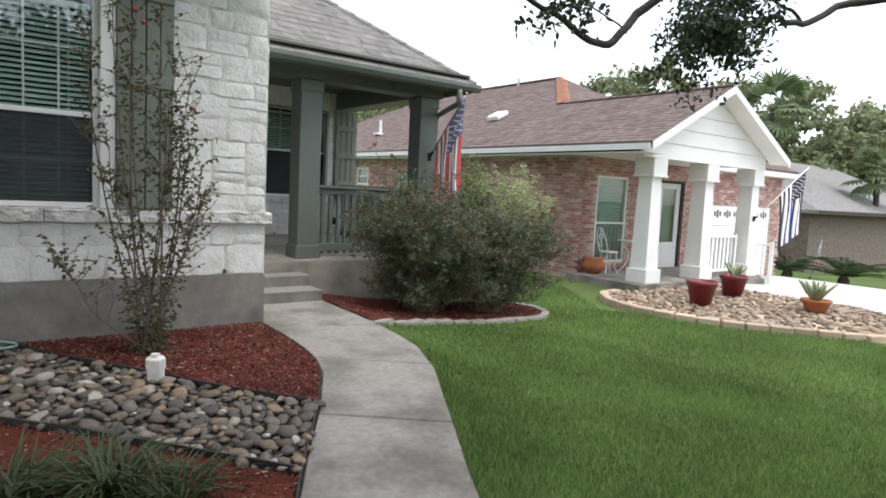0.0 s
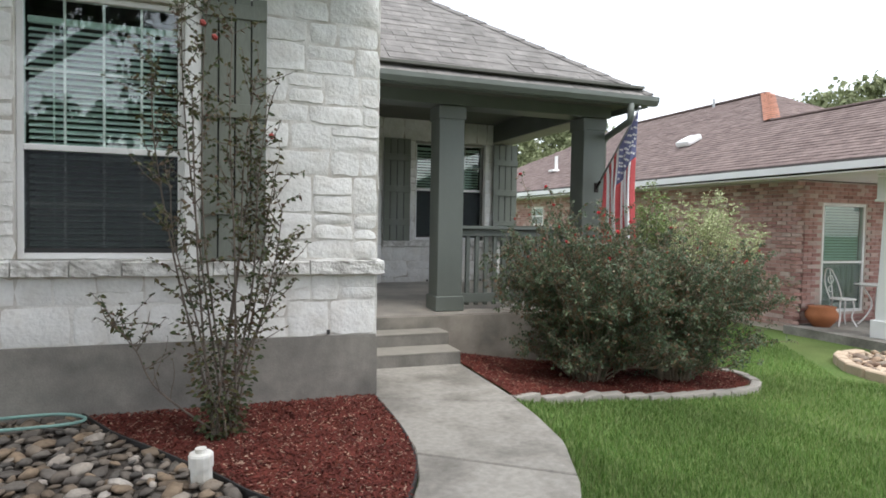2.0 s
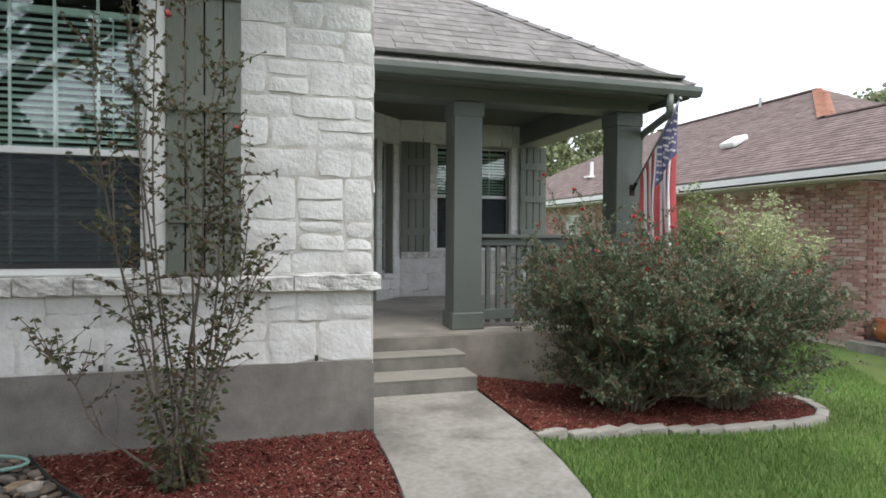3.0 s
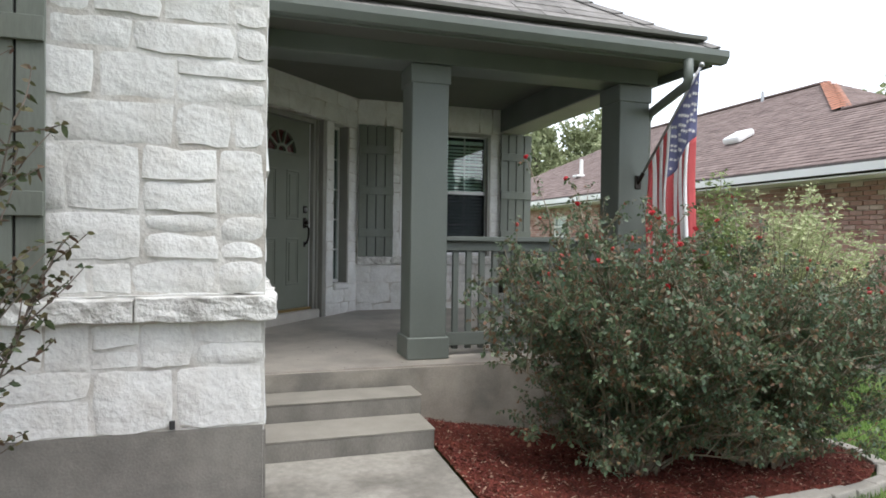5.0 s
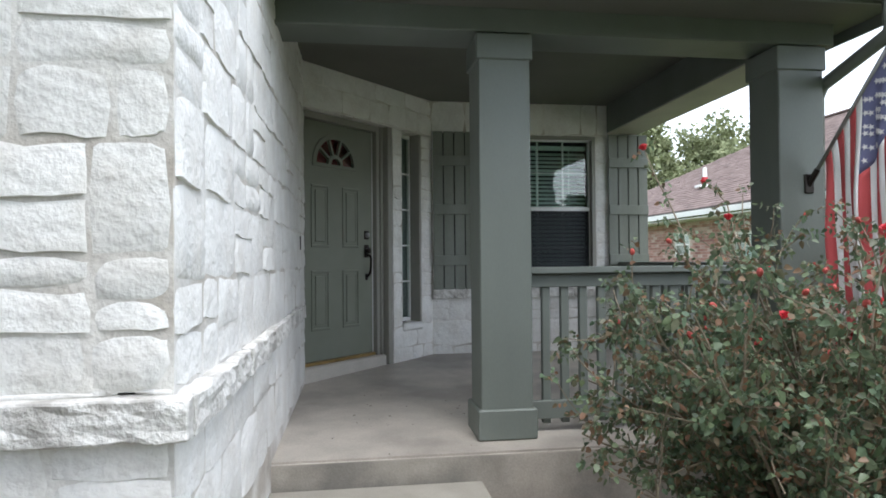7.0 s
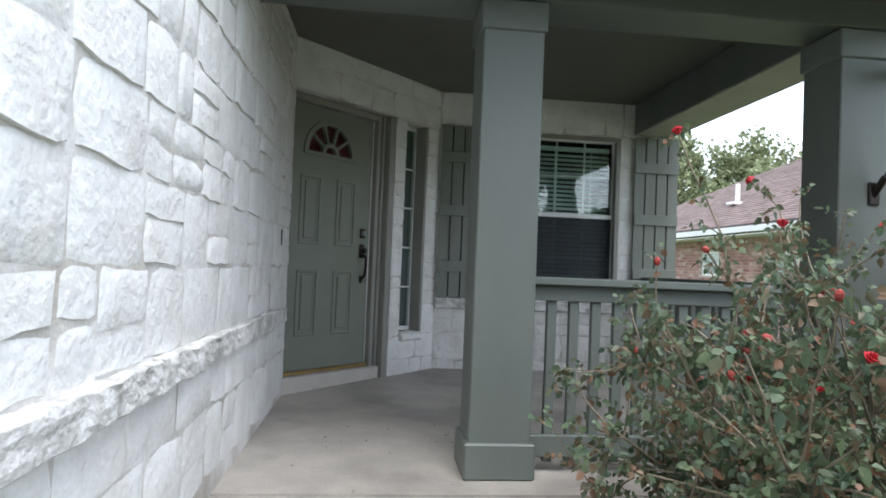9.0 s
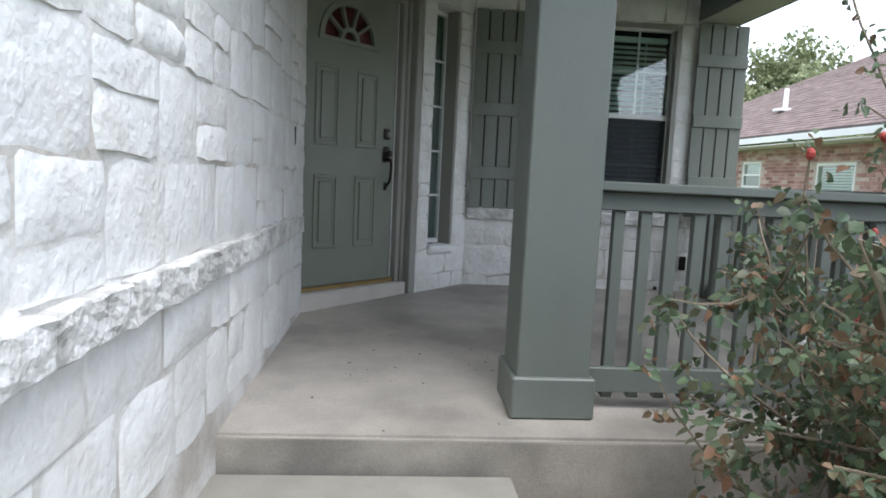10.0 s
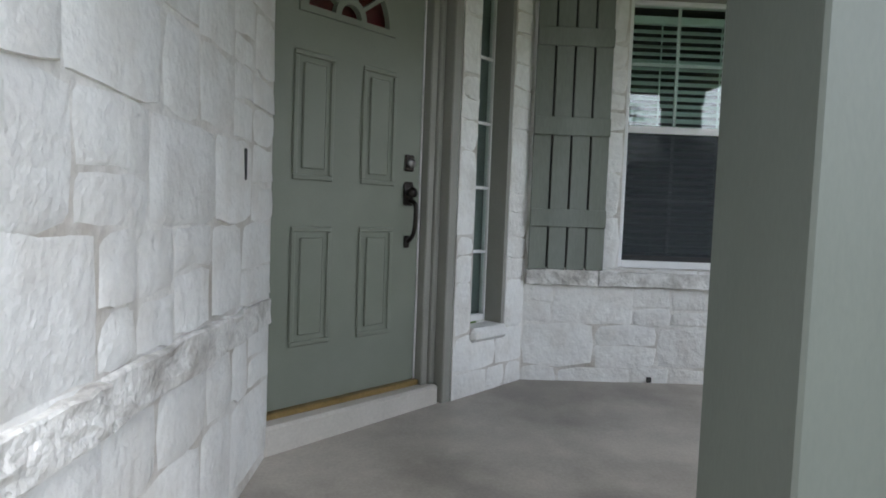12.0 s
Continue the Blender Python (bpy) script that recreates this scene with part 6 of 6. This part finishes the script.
gd.matrix_basis = HM @ frame_on((15.05, 9.2), (1, 0))
for i in range(4):
    z = -0.82 + i * 0.56
    part("panel", boxes((0, 4.15, 0.03, 0.08, z, z + 0.552), bevel=0.006), WHITE, gd, "white garage door panel")
for i in range(8):
    for kx in range(3):
        x = 0.12 + i * 0.5 + kx * 0.13
        part("pane", boxes((x, x + 0.09, 0.025, 0.034, 1.08 + (0.04 if kx != 1 else 0.0), 1.25 + (0.0 if kx != 1 else 0.04))), BLIND_DARK, gd)

# porch: floor, columns, gable, railing
wall_boxes("porch_floor", [(10.2, 15.0, 7.15, 8.99, NG - 0.3, NG + 0.06)], CONCRETE, "pale concrete porch floor")
for x in (10.7, 12.56, 14.48):
    c = new("column")
    c.parent = house
    c.matrix_basis = HM @ pose(x, 7.45, NG + 0.06)
    bm = bmesh.new()
    v0 = [(-0.19, -0.19), (0.19, -0.19), (0.19, 0.19), (-0.19, 0.19)]
    a = [bm.verts.new((px, py, 0.25)) for px, py in v0]
    b = [bm.verts.new((px * 0.78, py * 0.78, 2.08)) for px, py in v0]
    bm.faces.new(a[::-1])
    bm.faces.new(b)
    for i in range(4):
        bm.faces.new((a[i], a[(i + 1) % 4], b[(i + 1) % 4], b[i]))
    part("shaft", bm, WHITE, c)
    part("base", boxes((-0.235, 0.235, -0.235, 0.235, 0.0, 0.27), bevel=0.008), WHITE, c)
    part("capital", boxes((-0.22, 0.22, -0.22, 0.22, 2.08, 2.42), (-0.24, 0.24, -0.24, 0.24, 2.05, 2.09), bevel=0.006), WHITE, c)
bm = bmesh.new()
for i, (za, zb) in enumerate(((2.25, 2.55), (2.555, 2.85), (2.855, 3.15), (3.155, 3.45), (3.455, 3.7))):
    def half(z):
        return max(0.02, (zs(12.4) - 0.06 - z) / K)
    xa, xb = min(half(za), 2.28), min(half(zb), 2.28)
    y0 = 7.24
    q = [(12.4 - xa, y0 - 0.02, za), (12.4 + xa, y0 - 0.02, za), (12.4 + xb, y0, zb), (12.4 - xb, y0, zb)]
    f = [bm.verts.new(p) for p in q]
    g = [bm.verts.new((x, 7.3, z)) for x, y, z in q]
    bm.faces.new(f)
    bm.faces.new(g[::-1])
    for k in range(4):
        bm.faces.new((f[k], g[k], g[(k + 1) % 4], f[(k + 1) % 4]))
bmesh.ops.recalc_face_normals(bm, faces=bm.faces[:])
part("gable_siding", bm, WHITE, house, "white painted lap siding in the gable", HM)
for sg in (-1, 1):
    bm = bmesh.new()
    p0, p1 = Vector((12.4, 6.82, zs(12.4) - 0.005)), Vector((12.4 + sg * 2.58, 6.82, zs(12.4) - 0.005 - K * 2.58))
    q = [p0, p1, p1 + Vector((0, 0, -0.14)), p0 + Vector((0, 0, -0.14))]
    f = [bm.verts.new(p) for p in q]
    g = [bm.verts.new(p + Vector((0, 0.028, 0))) for p in q]
    bm.faces.new(f)
    bm.faces.new(g[::-1])
    for k in range(4):
        bm.faces.new((f[k], g[k], g[(k + 1) % 4], f[(k + 1) % 4]))
    bmesh.ops.recalc_face_normals(bm, faces=bm.faces[:])
    part("rake_board", bm, WHITE, house, m=HM)
    slope("gable_soffit", [(12.4, 6.85, zs(12.4) - 0.12), (12.4 + sg * 2.5, 6.85, zs(12.4) - 0.12 - K * 2.5), (12.4 + sg * 2.5, 7.22, zs(12.4) - 0.12 - K * 2.5), (12.4, 7.22, zs(12.4) - 0.12)], house, 0.02, WHITE)
wall_boxes("porch_beam", [(10.4, 14.64, 7.31, 7.6, 2.27, 2.33)], WHITE)
wall_boxes("garage_fascia", [(15.0, 19.95, 8.81, 8.848, 2.31, 2.44)], WHITE)
wall_boxes("garage_soffit", [(14.95, 19.9, 8.85, 9.2, 2.30, 2.315)], WHITE)
wall_boxes("house_back", [(10.6, 20.0, 24.8, 25.0, -1.0, 2.3), (19.8, 20.0, 9.9, 24.8, -1.0, 2.3)], BRICK_MORTAR)


def white_rail(m, length):
    th = empty("porch_railing", m, "white wooden porch railing with square balusters", "railing", "neighbour's porch railings")
    part("top_rail", boxes((0, length, -0.04, 0.04, 0.86, 0.91), bevel=0.005), WHITE, th)
    part("lower_rail", boxes((0, length, -0.03, 0.03, 0.1, 0.16), bevel=0.005), WHITE, th)
    for i in range(int(length / 0.16)):
        part("baluster", boxes((0.06 + i * 0.16, 0.1 + i * 0.16, -0.02, 0.02, 0.16, 0.86)), WHITE, th)
    part("post", boxes((-0.04, 0.04, -0.04, 0.04, 0, 0.95), bevel=0.005), WHITE, th)
    part("post", boxes((length - 0.04, length + 0.04, -0.04, 0.04, 0, 0.95), bevel=0.005), WHITE, th)


white_rail(pose(12.78, 7.5, NG + 0.06), 1.36)
white_rail(pose(14.75, 7.4, NG - 0.1, 0, 0, -75), 0.42)

# vents and pipes on the roof
bm = bmesh.new()
lathe(bm, [(0.05, -0.1), (0.05, 0.42), (0.04, 0.43)], 10)
box(bm, -0.2, 0.15, -0.14, 0.14, -0.06, 0.0, bevel=0.01)
part("vent_pipe", bm, WHITE, house, "white roof vent pipe", HM @ pose(11.2, 18.4, zs(11.2) + 0.04))
bm = bmesh.new()
box(bm, -0.22, 0.22, -0.22, 0.22, 0.0, 0.14, bevel=0.05, seg=2)
part("roof_vent", bm, WHITE, house, "white metal roof vent", HM @ pose(11.7, 13.1, zs(11.7) + 0.02, 0, -27))
bm = bmesh.new()
tube(bm, [(0, 0, -0.1), (0, 0, 0.25)], 0.04, 8)
part("vent_pipe", bm, STEEL, house, m=HM @ pose(14.7, 15.6, zs(14.7)))

flag("flag", (14.44, 7.24, 1.15), (16.2, 6.95, 2.42), 1.15, 1.5, (FLAG_BLACK, FLAG_WHITE, FLAG_BLACK), "black and white striped flag with a blue line", 8, stars=False, thin=6)


# ---------------------------------------------------------------- things on and before the neighbour's porch
def bistro_chair(m):
    th = empty("garden_chair", m, "white wrought-iron garden chair on the porch", "chair")
    bm = bmesh.new()
    lathe(bm, [(0.19, 0.44), (0.2, 0.45), (0.19, 0.465)], 18)
    part("seat", bm, WHITE, th)
    for a in (45, 135, 225, 315):
        c, s = math.cos(radians(a)), math.sin(radians(a))
        bm = bmesh.new()
        tube(bm, spline([(c * 0.15, s * 0.15, 0.44), (c * 0.17, s * 0.17, 0.3), (c * 0.14, s * 0.14, 0.15), (c * 0.22, s * 0.22, 0.0)], 4), 0.013, 6)
        part("leg", bm, WHITE, th)
    bm = bmesh.new()
    tube(bm, spline([(-0.17, 0.12, 0.45), (-0.19, 0.2, 0.7), (-0.1, 0.25, 0.92), (0, 0.26, 0.97), (0.1, 0.25, 0.92), (0.19, 0.2, 0.7), (0.17, 0.12, 0.45)], 5), 0.012, 6)
    for r, z in ((0.07, 0.78), (0.05, 0.62)):
        ring = [(r * math.cos(k * math.pi / 6), 0.22, z + r * math.sin(k * math.pi / 6)) for k in range(13)]
        tube(bm, ring, 0.009, 5)
    tube(bm, [(0, 0.24, 0.95), (0, 0.17, 0.45)], 0.009, 5)
    part("backrest", bm, WHITE, th)


bistro_chair(pose(11.2, 8.7, NG + 0.06, 0, 0, 70))
th = empty("garden_table", pose(11.85, 8.6, NG + 0.06), "white wrought-iron bistro table on the porch", "table")
bm = bmesh.new()
lathe(bm, [(0.32, 0.68), (0.33, 0.69), (0.33, 0.7), (0.31, 0.705)], 24)
part("tabletop", bm, WHITE, th)
for a in (30, 150, 270):
    c, s = math.cos(radians(a)), math.sin(radians(a))
    bm = bmesh.new()
    tube(bm, spline([(c * 0.22, s * 0.22, 0.68), (c * 0.06, s * 0.06, 0.4), (c * 0.12, s * 0.12, 0.18), (c * 0.27, s * 0.27, 0.0)], 4), 0.014, 6)
    part("leg", bm, WHITE, th)


def pot(x, y, z, r, h, material, label, name="flower_pot"):
    th = empty(name, pose(x, y, z), label, "pot", "pots by the porch")
    bm = bmesh.new()
    lathe(bm, [(r * 0.66, 0.0), (r * 0.95, h * 0.82), (r * 1.04, h * 0.83), (r * 1.06, h), (r * 0.93, h), (r * 0.9, h * 0.9)], 20)
    smooth(part("body", bm, material, th))
    bm = bmesh.new()
    lathe(bm, [(r * 0.5, h * 0.86), (r * 0.89, h * 0.88)], 16)
    part("soil", bm, BARK, th)
    return th


pot(9.66, 5.58, NG, 0.24, 0.4, RED_POT, "empty dark red glazed pot in the stone bed")
p2 = pot(11.3, 5.93, NG, 0.24, 0.38, RED_POT, "dark red pot with pale cactus stems")
p3 = pot(11.06, 4.4, NG, 0.22, 0.2, TERRACOTTA, "low brown pot of pale cactus")
bm = bmesh.new()
lathe(bm, [(0.13, 0.0), (0.24, 0.14), (0.25, 0.22), (0.2, 0.3), (0.22, 0.34), (0.17, 0.34)], 20)
tagged(smooth(put("terracotta_urn", bm, TERRACOTTA, m=pose(10.72, 8.7, NG + 0.06))), "round terracotta urn beside the brick wall", "pot")


def cactus(x, y, z, n, size, seed):
    rng = random.Random(seed)
    th = empty("cactus", pose(x, y, z), "pale green branching cactus in a pot", "cactus", "cacti")
    for _ in range(n):
        a = rng.uniform(0, 6.28)
        d = Vector((math.cos(a) * rng.uniform(0.1, 1.0), math.sin(a) * rng.uniform(0.1, 1.0), 1))
        bm = bmesh.new()
        pts = bent((0, 0, -0.03), d, size * rng.uniform(0.6, 1.1), rng, 4, 0.12)
        tube(bm, pts, [0.022, 0.026, 0.027, 0.024, 0.012], 7)
        smooth(part("stem", bm, CACTUS, th))


cactus(11.3, 5.93, NG + 0.34, 12, 0.34, 2)
cactus(11.06, 4.4, NG + 0.18, 22, 0.4, 3)

# stone bed with tan edging blocks, driveway
NB = [(9.5, 7.1), (9.0, 7.0), (8.5, 6.45), (8.38, 5.8), (8.55, 5.1), (8.95, 4.45), (9.55, 3.8), (10.4, 3.1), (11.9, 3.2), (12.4, 4.2), (12.6, 7.1)]
bm = bmesh.new()
prism(bm, NB, NG - 0.3, NG - 0.03)
nbed = tagged(put("gravel_bed", bm, TAN_STONE), "bed of tan and brown stones before the porch", "gravel bed", kind="structure")
rng = random.Random(13)
nr = np.random.default_rng(13)
gx, gy = scatter(NB, 1500, nr)
V, F = [], []
for x, y in zip(gx, gy):
    me = rng.choice(stone_shapes)
    s = rng.uniform(0.07, 0.17)
    m = pose(x, y, NG - 0.015, rng.uniform(-30, 30), rng.uniform(-30, 30), rng.uniform(0, 360)) @ Matrix.Diagonal((s, s, s, 1))
    o = len(V)
    V += [tuple(m @ v.co) for v in me.vertices]
    F += [tuple(o + i for i in p.vertices) for p in me.polygons]
TAN_GRAVEL = ramp_mat("tan_river_stones", [(0.19, 0.13, 0.09), (0.28, 0.2, 0.135), (0.38, 0.31, 0.23), (0.2, 0.165, 0.13), (0.15, 0.095, 0.065)], 0.7, "island", 0.15, 30.0, 0.2)
tagged(smooth(raw("gravel", V, F, TAN_GRAVEL)), "rounded tan and brown garden stones", "gravel", kind="stuff")
line = spline([(x - 0.05, y - 0.03, 0) for x, y in NB[:9]], 40)
border = tagged(new("edging_stones"), "tan cut stone edging round the gravel bed", "edging", kind="structure")
acc, last, seg = 0.0, line[0], []
for p in line[1:]:
    acc += (p - last).length
    last = p
    seg.append(p)
    if acc > 0.3:
        mid, d = seg[len(seg) // 2], (seg[-1] - seg[0]).normalized()
        bm = bmesh.new()
        box(bm, -0.145, 0.145, -0.07, 0.07, -0.1, 0.09, bevel=0.014)
        for v in bm.verts:
            v.co += Vector((0, 0.01, 0.01)) * noise.noise(v.co * 8 + mid)
        part("stone", bm, TAN_STONE, border, m=pose(mid.x, mid.y, ground(mid.x, mid.y) - 0.01, 0, 0, math.degrees(math.atan2(d.y, d.x)) + rng.uniform(-4, 4)))
        acc, seg = 0.0, []
DRIVE = [(12.65, 7.12), (12.45, 4.2), (11.95, 3.1), (14.0, -12.0), (22.0, -12.0), (21.0, 4.0), (20.6, 9.6), (15.05, 9.6), (15.05, 7.12)]
bm = bmesh.new()
v = [bm.verts.new((x, y, 0)) for x, y in DRIVE]
bm.faces.new(v)
bmesh.ops.triangulate(bm, faces=bm.faces[:])
for _ in range(4):
    bmesh.ops.subdivide_edges(bm, edges=[e for e in bm.edges if e.calc_length() > 1.2], cuts=1)
    bmesh.ops.triangulate(bm, faces=[f for f in bm.faces if len(f.verts) > 3])
for q in bm.verts:
    q.co.z = ground(q.co.x, q.co.y) + 0.03
bmesh.ops.recalc_face_normals(bm, faces=bm.faces[:])
if sum(f.normal.z for f in bm.faces) < 0:
    bmesh.ops.reverse_faces(bm, faces=bm.faces[:])
PALE_CONCRETE = mat("pale_driveway_concrete", (0.52, 0.5, 0.46), 0.85, 0.08, 1.0, 60.0, 0.2, depth=0.004)
tagged(put("driveway", bm, PALE_CONCRETE), "pale concrete driveway before the white garage door", "driveway", kind="structure")
# the neighbour's plot as a whole: its place and size
bpy.context.view_layer.update()
PLOT = Matrix.Translation((-0.05, 0.06, NG)) @ Matrix.Scale(1.05, 4) @ Matrix.Translation((0, 0, -NG))
for ob in sorted(set(bpy.data.objects) - BEFORE, key=lambda o: o.name):
    if ob.parent is None:
        ob.matrix_basis = PLOT @ ob.matrix_basis
# ---------------------------------------------------------------- distance
tree("tree", 19.5, 35.0, 9.2, 5.2, 3.0, 61, "airy green tree behind the neighbour's roof", 46000, 0.2, FAR_LEAF, lobes=42, flat=0.9)
tree("tree", 14.0, 42.0, 8.5, 4.5, 3.0, 62, "green tree far behind the houses", 9000, 0.3, FAR_LEAF)
tree("tree", 36.5, 26.5, 12.3, 5.6, 3.5, 63, "dark green oak behind the neighbour's house", 16000, 0.28, FAR_LEAF)
tree("tree", 46.0, 25.0, 13.0, 6.0, 3.5, 64, "dark green oak beyond the brown roof", 14000, 0.3, FAR_LEAF)
for i, (x, y, h, c) in enumerate(((54, 25, 12, 7), (58, 21, 12, 7), (68, 23, 13, 7.5), (62, 15, 11.5, 7), (74, 16, 13, 8), (50, 36, 11, 6.5), (56, 17, 11, 6))):
    tree("tree", x, y, h, c, 2.5, 70 + i, "rounded green tree in the far tree line", 9000, 0.42, FAR_LEAF, lobes=22)


def fan_palm(x, y, h, crown, n, seed, label):
    rng = random.Random(seed)
    g = ground(x, y)
    th = empty("palm_tree", pose(x, y, g), label, "palm tree")
    bm = bmesh.new()
    tube(bm, [(0, 0, -0.2), (0.05, 0, h * 0.5), (0, 0.05, h)], [0.2, 0.15, 0.13], 10)
    part("trunk", bm, BARK, th)
    me_bm = bmesh.new()
    # one fan: narrow blades spread from the stalk's end
    tube(me_bm, [(0, 0, 0), (0, 0, crown * 0.55)], [0.02, 0.012], 4)
    for k in range(15):
        a = radians(-105 + 15 * k)
        d = Vector((math.sin(a), 0, math.cos(a)))
        s = Vector((math.cos(a), 0, -math.sin(a))) * crown * 0.035
        c = Vector((0, 0, crown * 0.55))
        l = crown * 0.5 * (1 - 0.15 * abs(math.sin(a)))
        v = [me_bm.verts.new(q) for q in (c, c + d * l * 0.5 + s, c + d * l + Vector((0, -0.12 * crown, -0.04 * crown)), c + d * l * 0.5 - s)]
        me_bm.faces.new(v)
    me = bpy.data.meshes.new("frond")
    me_bm.to_mesh(me)
    me_bm.free()
    me.materials.append(PALM_LEAF)
    for i in range(n):
        el = rng.uniform(-35, 80)
        share("frond", me, pose(0, 0, h - 0.1, 0, 0, rng.uniform(0, 360)) @ pose(0, 0, 0, 90 - el), th)
    return th


fan_palm(33.2, 16.4, 8.0, 2.3, 26, 5, "tall fan palm beyond the white gable")
fan_palm(38.6, 13.2, 5.0, 2.0, 26, 6, "fan palm beside the far grey house")


def sago(x, y, n, size, seed, label="dark green sago palm with stiff arching fronds"):
    rng = random.Random(seed)
    th = empty("sago_palm", pose(x, y, ground(x, y)), label, "sago palm", "sago palms")
    bm = bmesh.new()
    lathe(bm, [(0.16, -0.1), (0.17, 0.15), (0.1, 0.3)], 10)
    part("trunk", bm, BARK, th)
    for i in range(n):
        a, el = 2 * math.pi * i / n + rng.uniform(-0.1, 0.1), rng.uniform(10, 75)
        bm = bmesh.new()
        l = size * rng.uniform(0.8, 1.1)
        pts = []
        for k in range(9):
            t = k / 8
            pts.append(Vector((l * t * math.cos(radians(el * (1 - 0.6 * t))), 0, 0.25 + l * t * math.sin(radians(el)) * (1 - 0.55 * t))))
        tube(bm, pts, 0.008, 4)
        for p0, p1 in zip(pts[1:], pts[2:]):
            for f in (0, 0.5):
                p = p0.lerp(p1, f)
                for sg in (1, -1):
                    v = [bm.verts.new(q) for q in (p, p + Vector((0.05, sg * 0.08, 0.02)), p + Vector((0.11, sg * 0.17, 0.0)), p + Vector((0.03, sg * 0.07, -0.01)))]
                    bm.faces.new(v)
        part("frond", bm, SAGO_LEAF, th, m=pose(0, 0, 0, 0, 0, math.degrees(a)))
    return th


sago(22.6, 8.4, 40, 1.35, 3)
sago(21.8, 9.8, 30, 1.0, 4)


def far_house():
    th = empty("far_house", pose(0, 0, 0), "low grey-brown brick house with a grey shingle roof", "house")
    g = -1.3
    part("wall", boxes((30.6, 48.0, 13.0, 24.0, g - 0.3, 1.5), (29.0, 30.6, 15.5, 24.0, g - 0.3, 1.5)), BRICK_GREY, th)
    bm = bmesh.new()
    q = [(30.0, 12.4, 1.5), (48.6, 12.4, 1.5), (48.6, 24.6, 1.5), (30.0, 24.6, 1.5), (33.5, 18.5, 4.3), (46, 18.5, 4.3)]
    v = [bm.verts.new(p) for p in q]
    w = [bm.verts.new((x, y, z - 0.16)) for x, y, z in q[:4]]
    for f in ((0, 1, 5, 4), (1, 2, 5), (2, 3, 4, 5), (3, 0, 4)):
        bm.faces.new([v[i] for i in f])
    for i in range(4):
        bm.faces.new((v[i], w[i], w[(i + 1) % 4], v[(i + 1) % 4]))
    bm.faces.new(w)
    bmesh.ops.recalc_face_normals(bm, faces=bm.faces[:])
    part("roof", bm, SHINGLE_GREY, th)
    part("fascia", boxes((30.0, 48.6, 12.36, 12.395, 1.32, 1.5)), BARK, th)
    part("gable_wall", boxes((28.6, 30.5, 14.2, 15.4, g - 0.3, 1.2)), STONE, th)
    return th


far_house()
flag("flag", (24.0, 10.0, -0.95), (24.3, 9.85, 0.45), 0.6, 0.7, (FLAG_RED, FLAG_WHITE, FLAG_BLUE), "small striped garden flag before the far house", 5)
# ---------------------------------------------------------------- shingle tabs of the porch roof, one by one
rng = random.Random(17)
PITCH = 0.145
shapes = []
for s in range(6):
    t = 0.006 + 0.0022 * s
    sl = ROOF_K
    w, d = 1.0, PITCH
    V = [(0, 0, t), (w, 0, t), (w, d * 1.25, d * 1.25 * sl + 0.002), (0, d * 1.25, d * 1.25 * sl + 0.002), (0, 0, -0.001), (w, 0, -0.001)]
    me = bpy.data.meshes.new("shingle")
    me.from_pydata(V, [], [(0, 1, 2, 3), (0, 4, 5, 1), (0, 3, 4), (1, 5, 2)])
    me.materials.append(SHINGLE)
    shapes.append(me)
y, row, count = 0.0, 0, 0
rest_v, rest_f = [], []
while y < top - PITCH:
    x = 2.34 - rng.uniform(0, 0.2)
    lim = EX - y - 0.02
    while x < lim - 0.02:
        w = rng.choice((0.17, 0.21, 0.26, 0.3))
        x0, x1 = max(x, 2.34), min(x + w, lim)
        if x1 - x0 > 0.03:
            m = pose(x0, EY - 0.02 + y, EZ - 0.02 * ROOF_K + y * ROOF_K + 0.003) @ Matrix.Diagonal((x1 - x0 - 0.004, 1, 1, 1))
            me = rng.choice(shapes)
            if count < 300:
                share("shingle", me, m, roof_front)
                count += 1
            else:
                o = len(rest_v)
                rest_v += [tuple(m @ v.co) for v in me.vertices]
                rest_f += [tuple(o + i for i in p.vertices) for p in me.polygons]
        x += w
    y += PITCH
    row += 1
SHINGLE_J = ramp_mat("weathered_grey_shingles_upper", [(0.165, 0.157, 0.148), (0.195, 0.187, 0.176), (0.215, 0.205, 0.193), (0.18, 0.172, 0.162)], 0.95, "island", 0.2, 160.0, 0.5, spec=0.15)
if rest_v:
    tagged(raw("upper_shingles", rest_v, rest_f, SHINGLE_J, roof_front), kind="stuff")
hipc = tagged(new("hip_caps"), "row of grey hip cap shingles", "roof", kind="structure")
n = 18
for i in range(n):
    a = Vector((EX, EY, EZ)).lerp(Vector((EX - top, EY + top, EZ + ROOF_K * top)), i / n)
    b = Vector((EX, EY, EZ)).lerp(Vector((EX - top, EY + top, EZ + ROOF_K * top)), (i + 1.2) / n)
    V = []
    for p, h in ((a, 0.032), (b, 0.014)):
        V += [tuple(p + Vector((-0.11, -0.01, h * 0.6))), tuple(p + Vector((0, 0, h + 0.012))), tuple(p + Vector((0.01, 0.11, h * 0.6)))]
    raw("cap_shingle", V, [(0, 1, 4, 3), (1, 2, 5, 4)], SHINGLE, hipc)
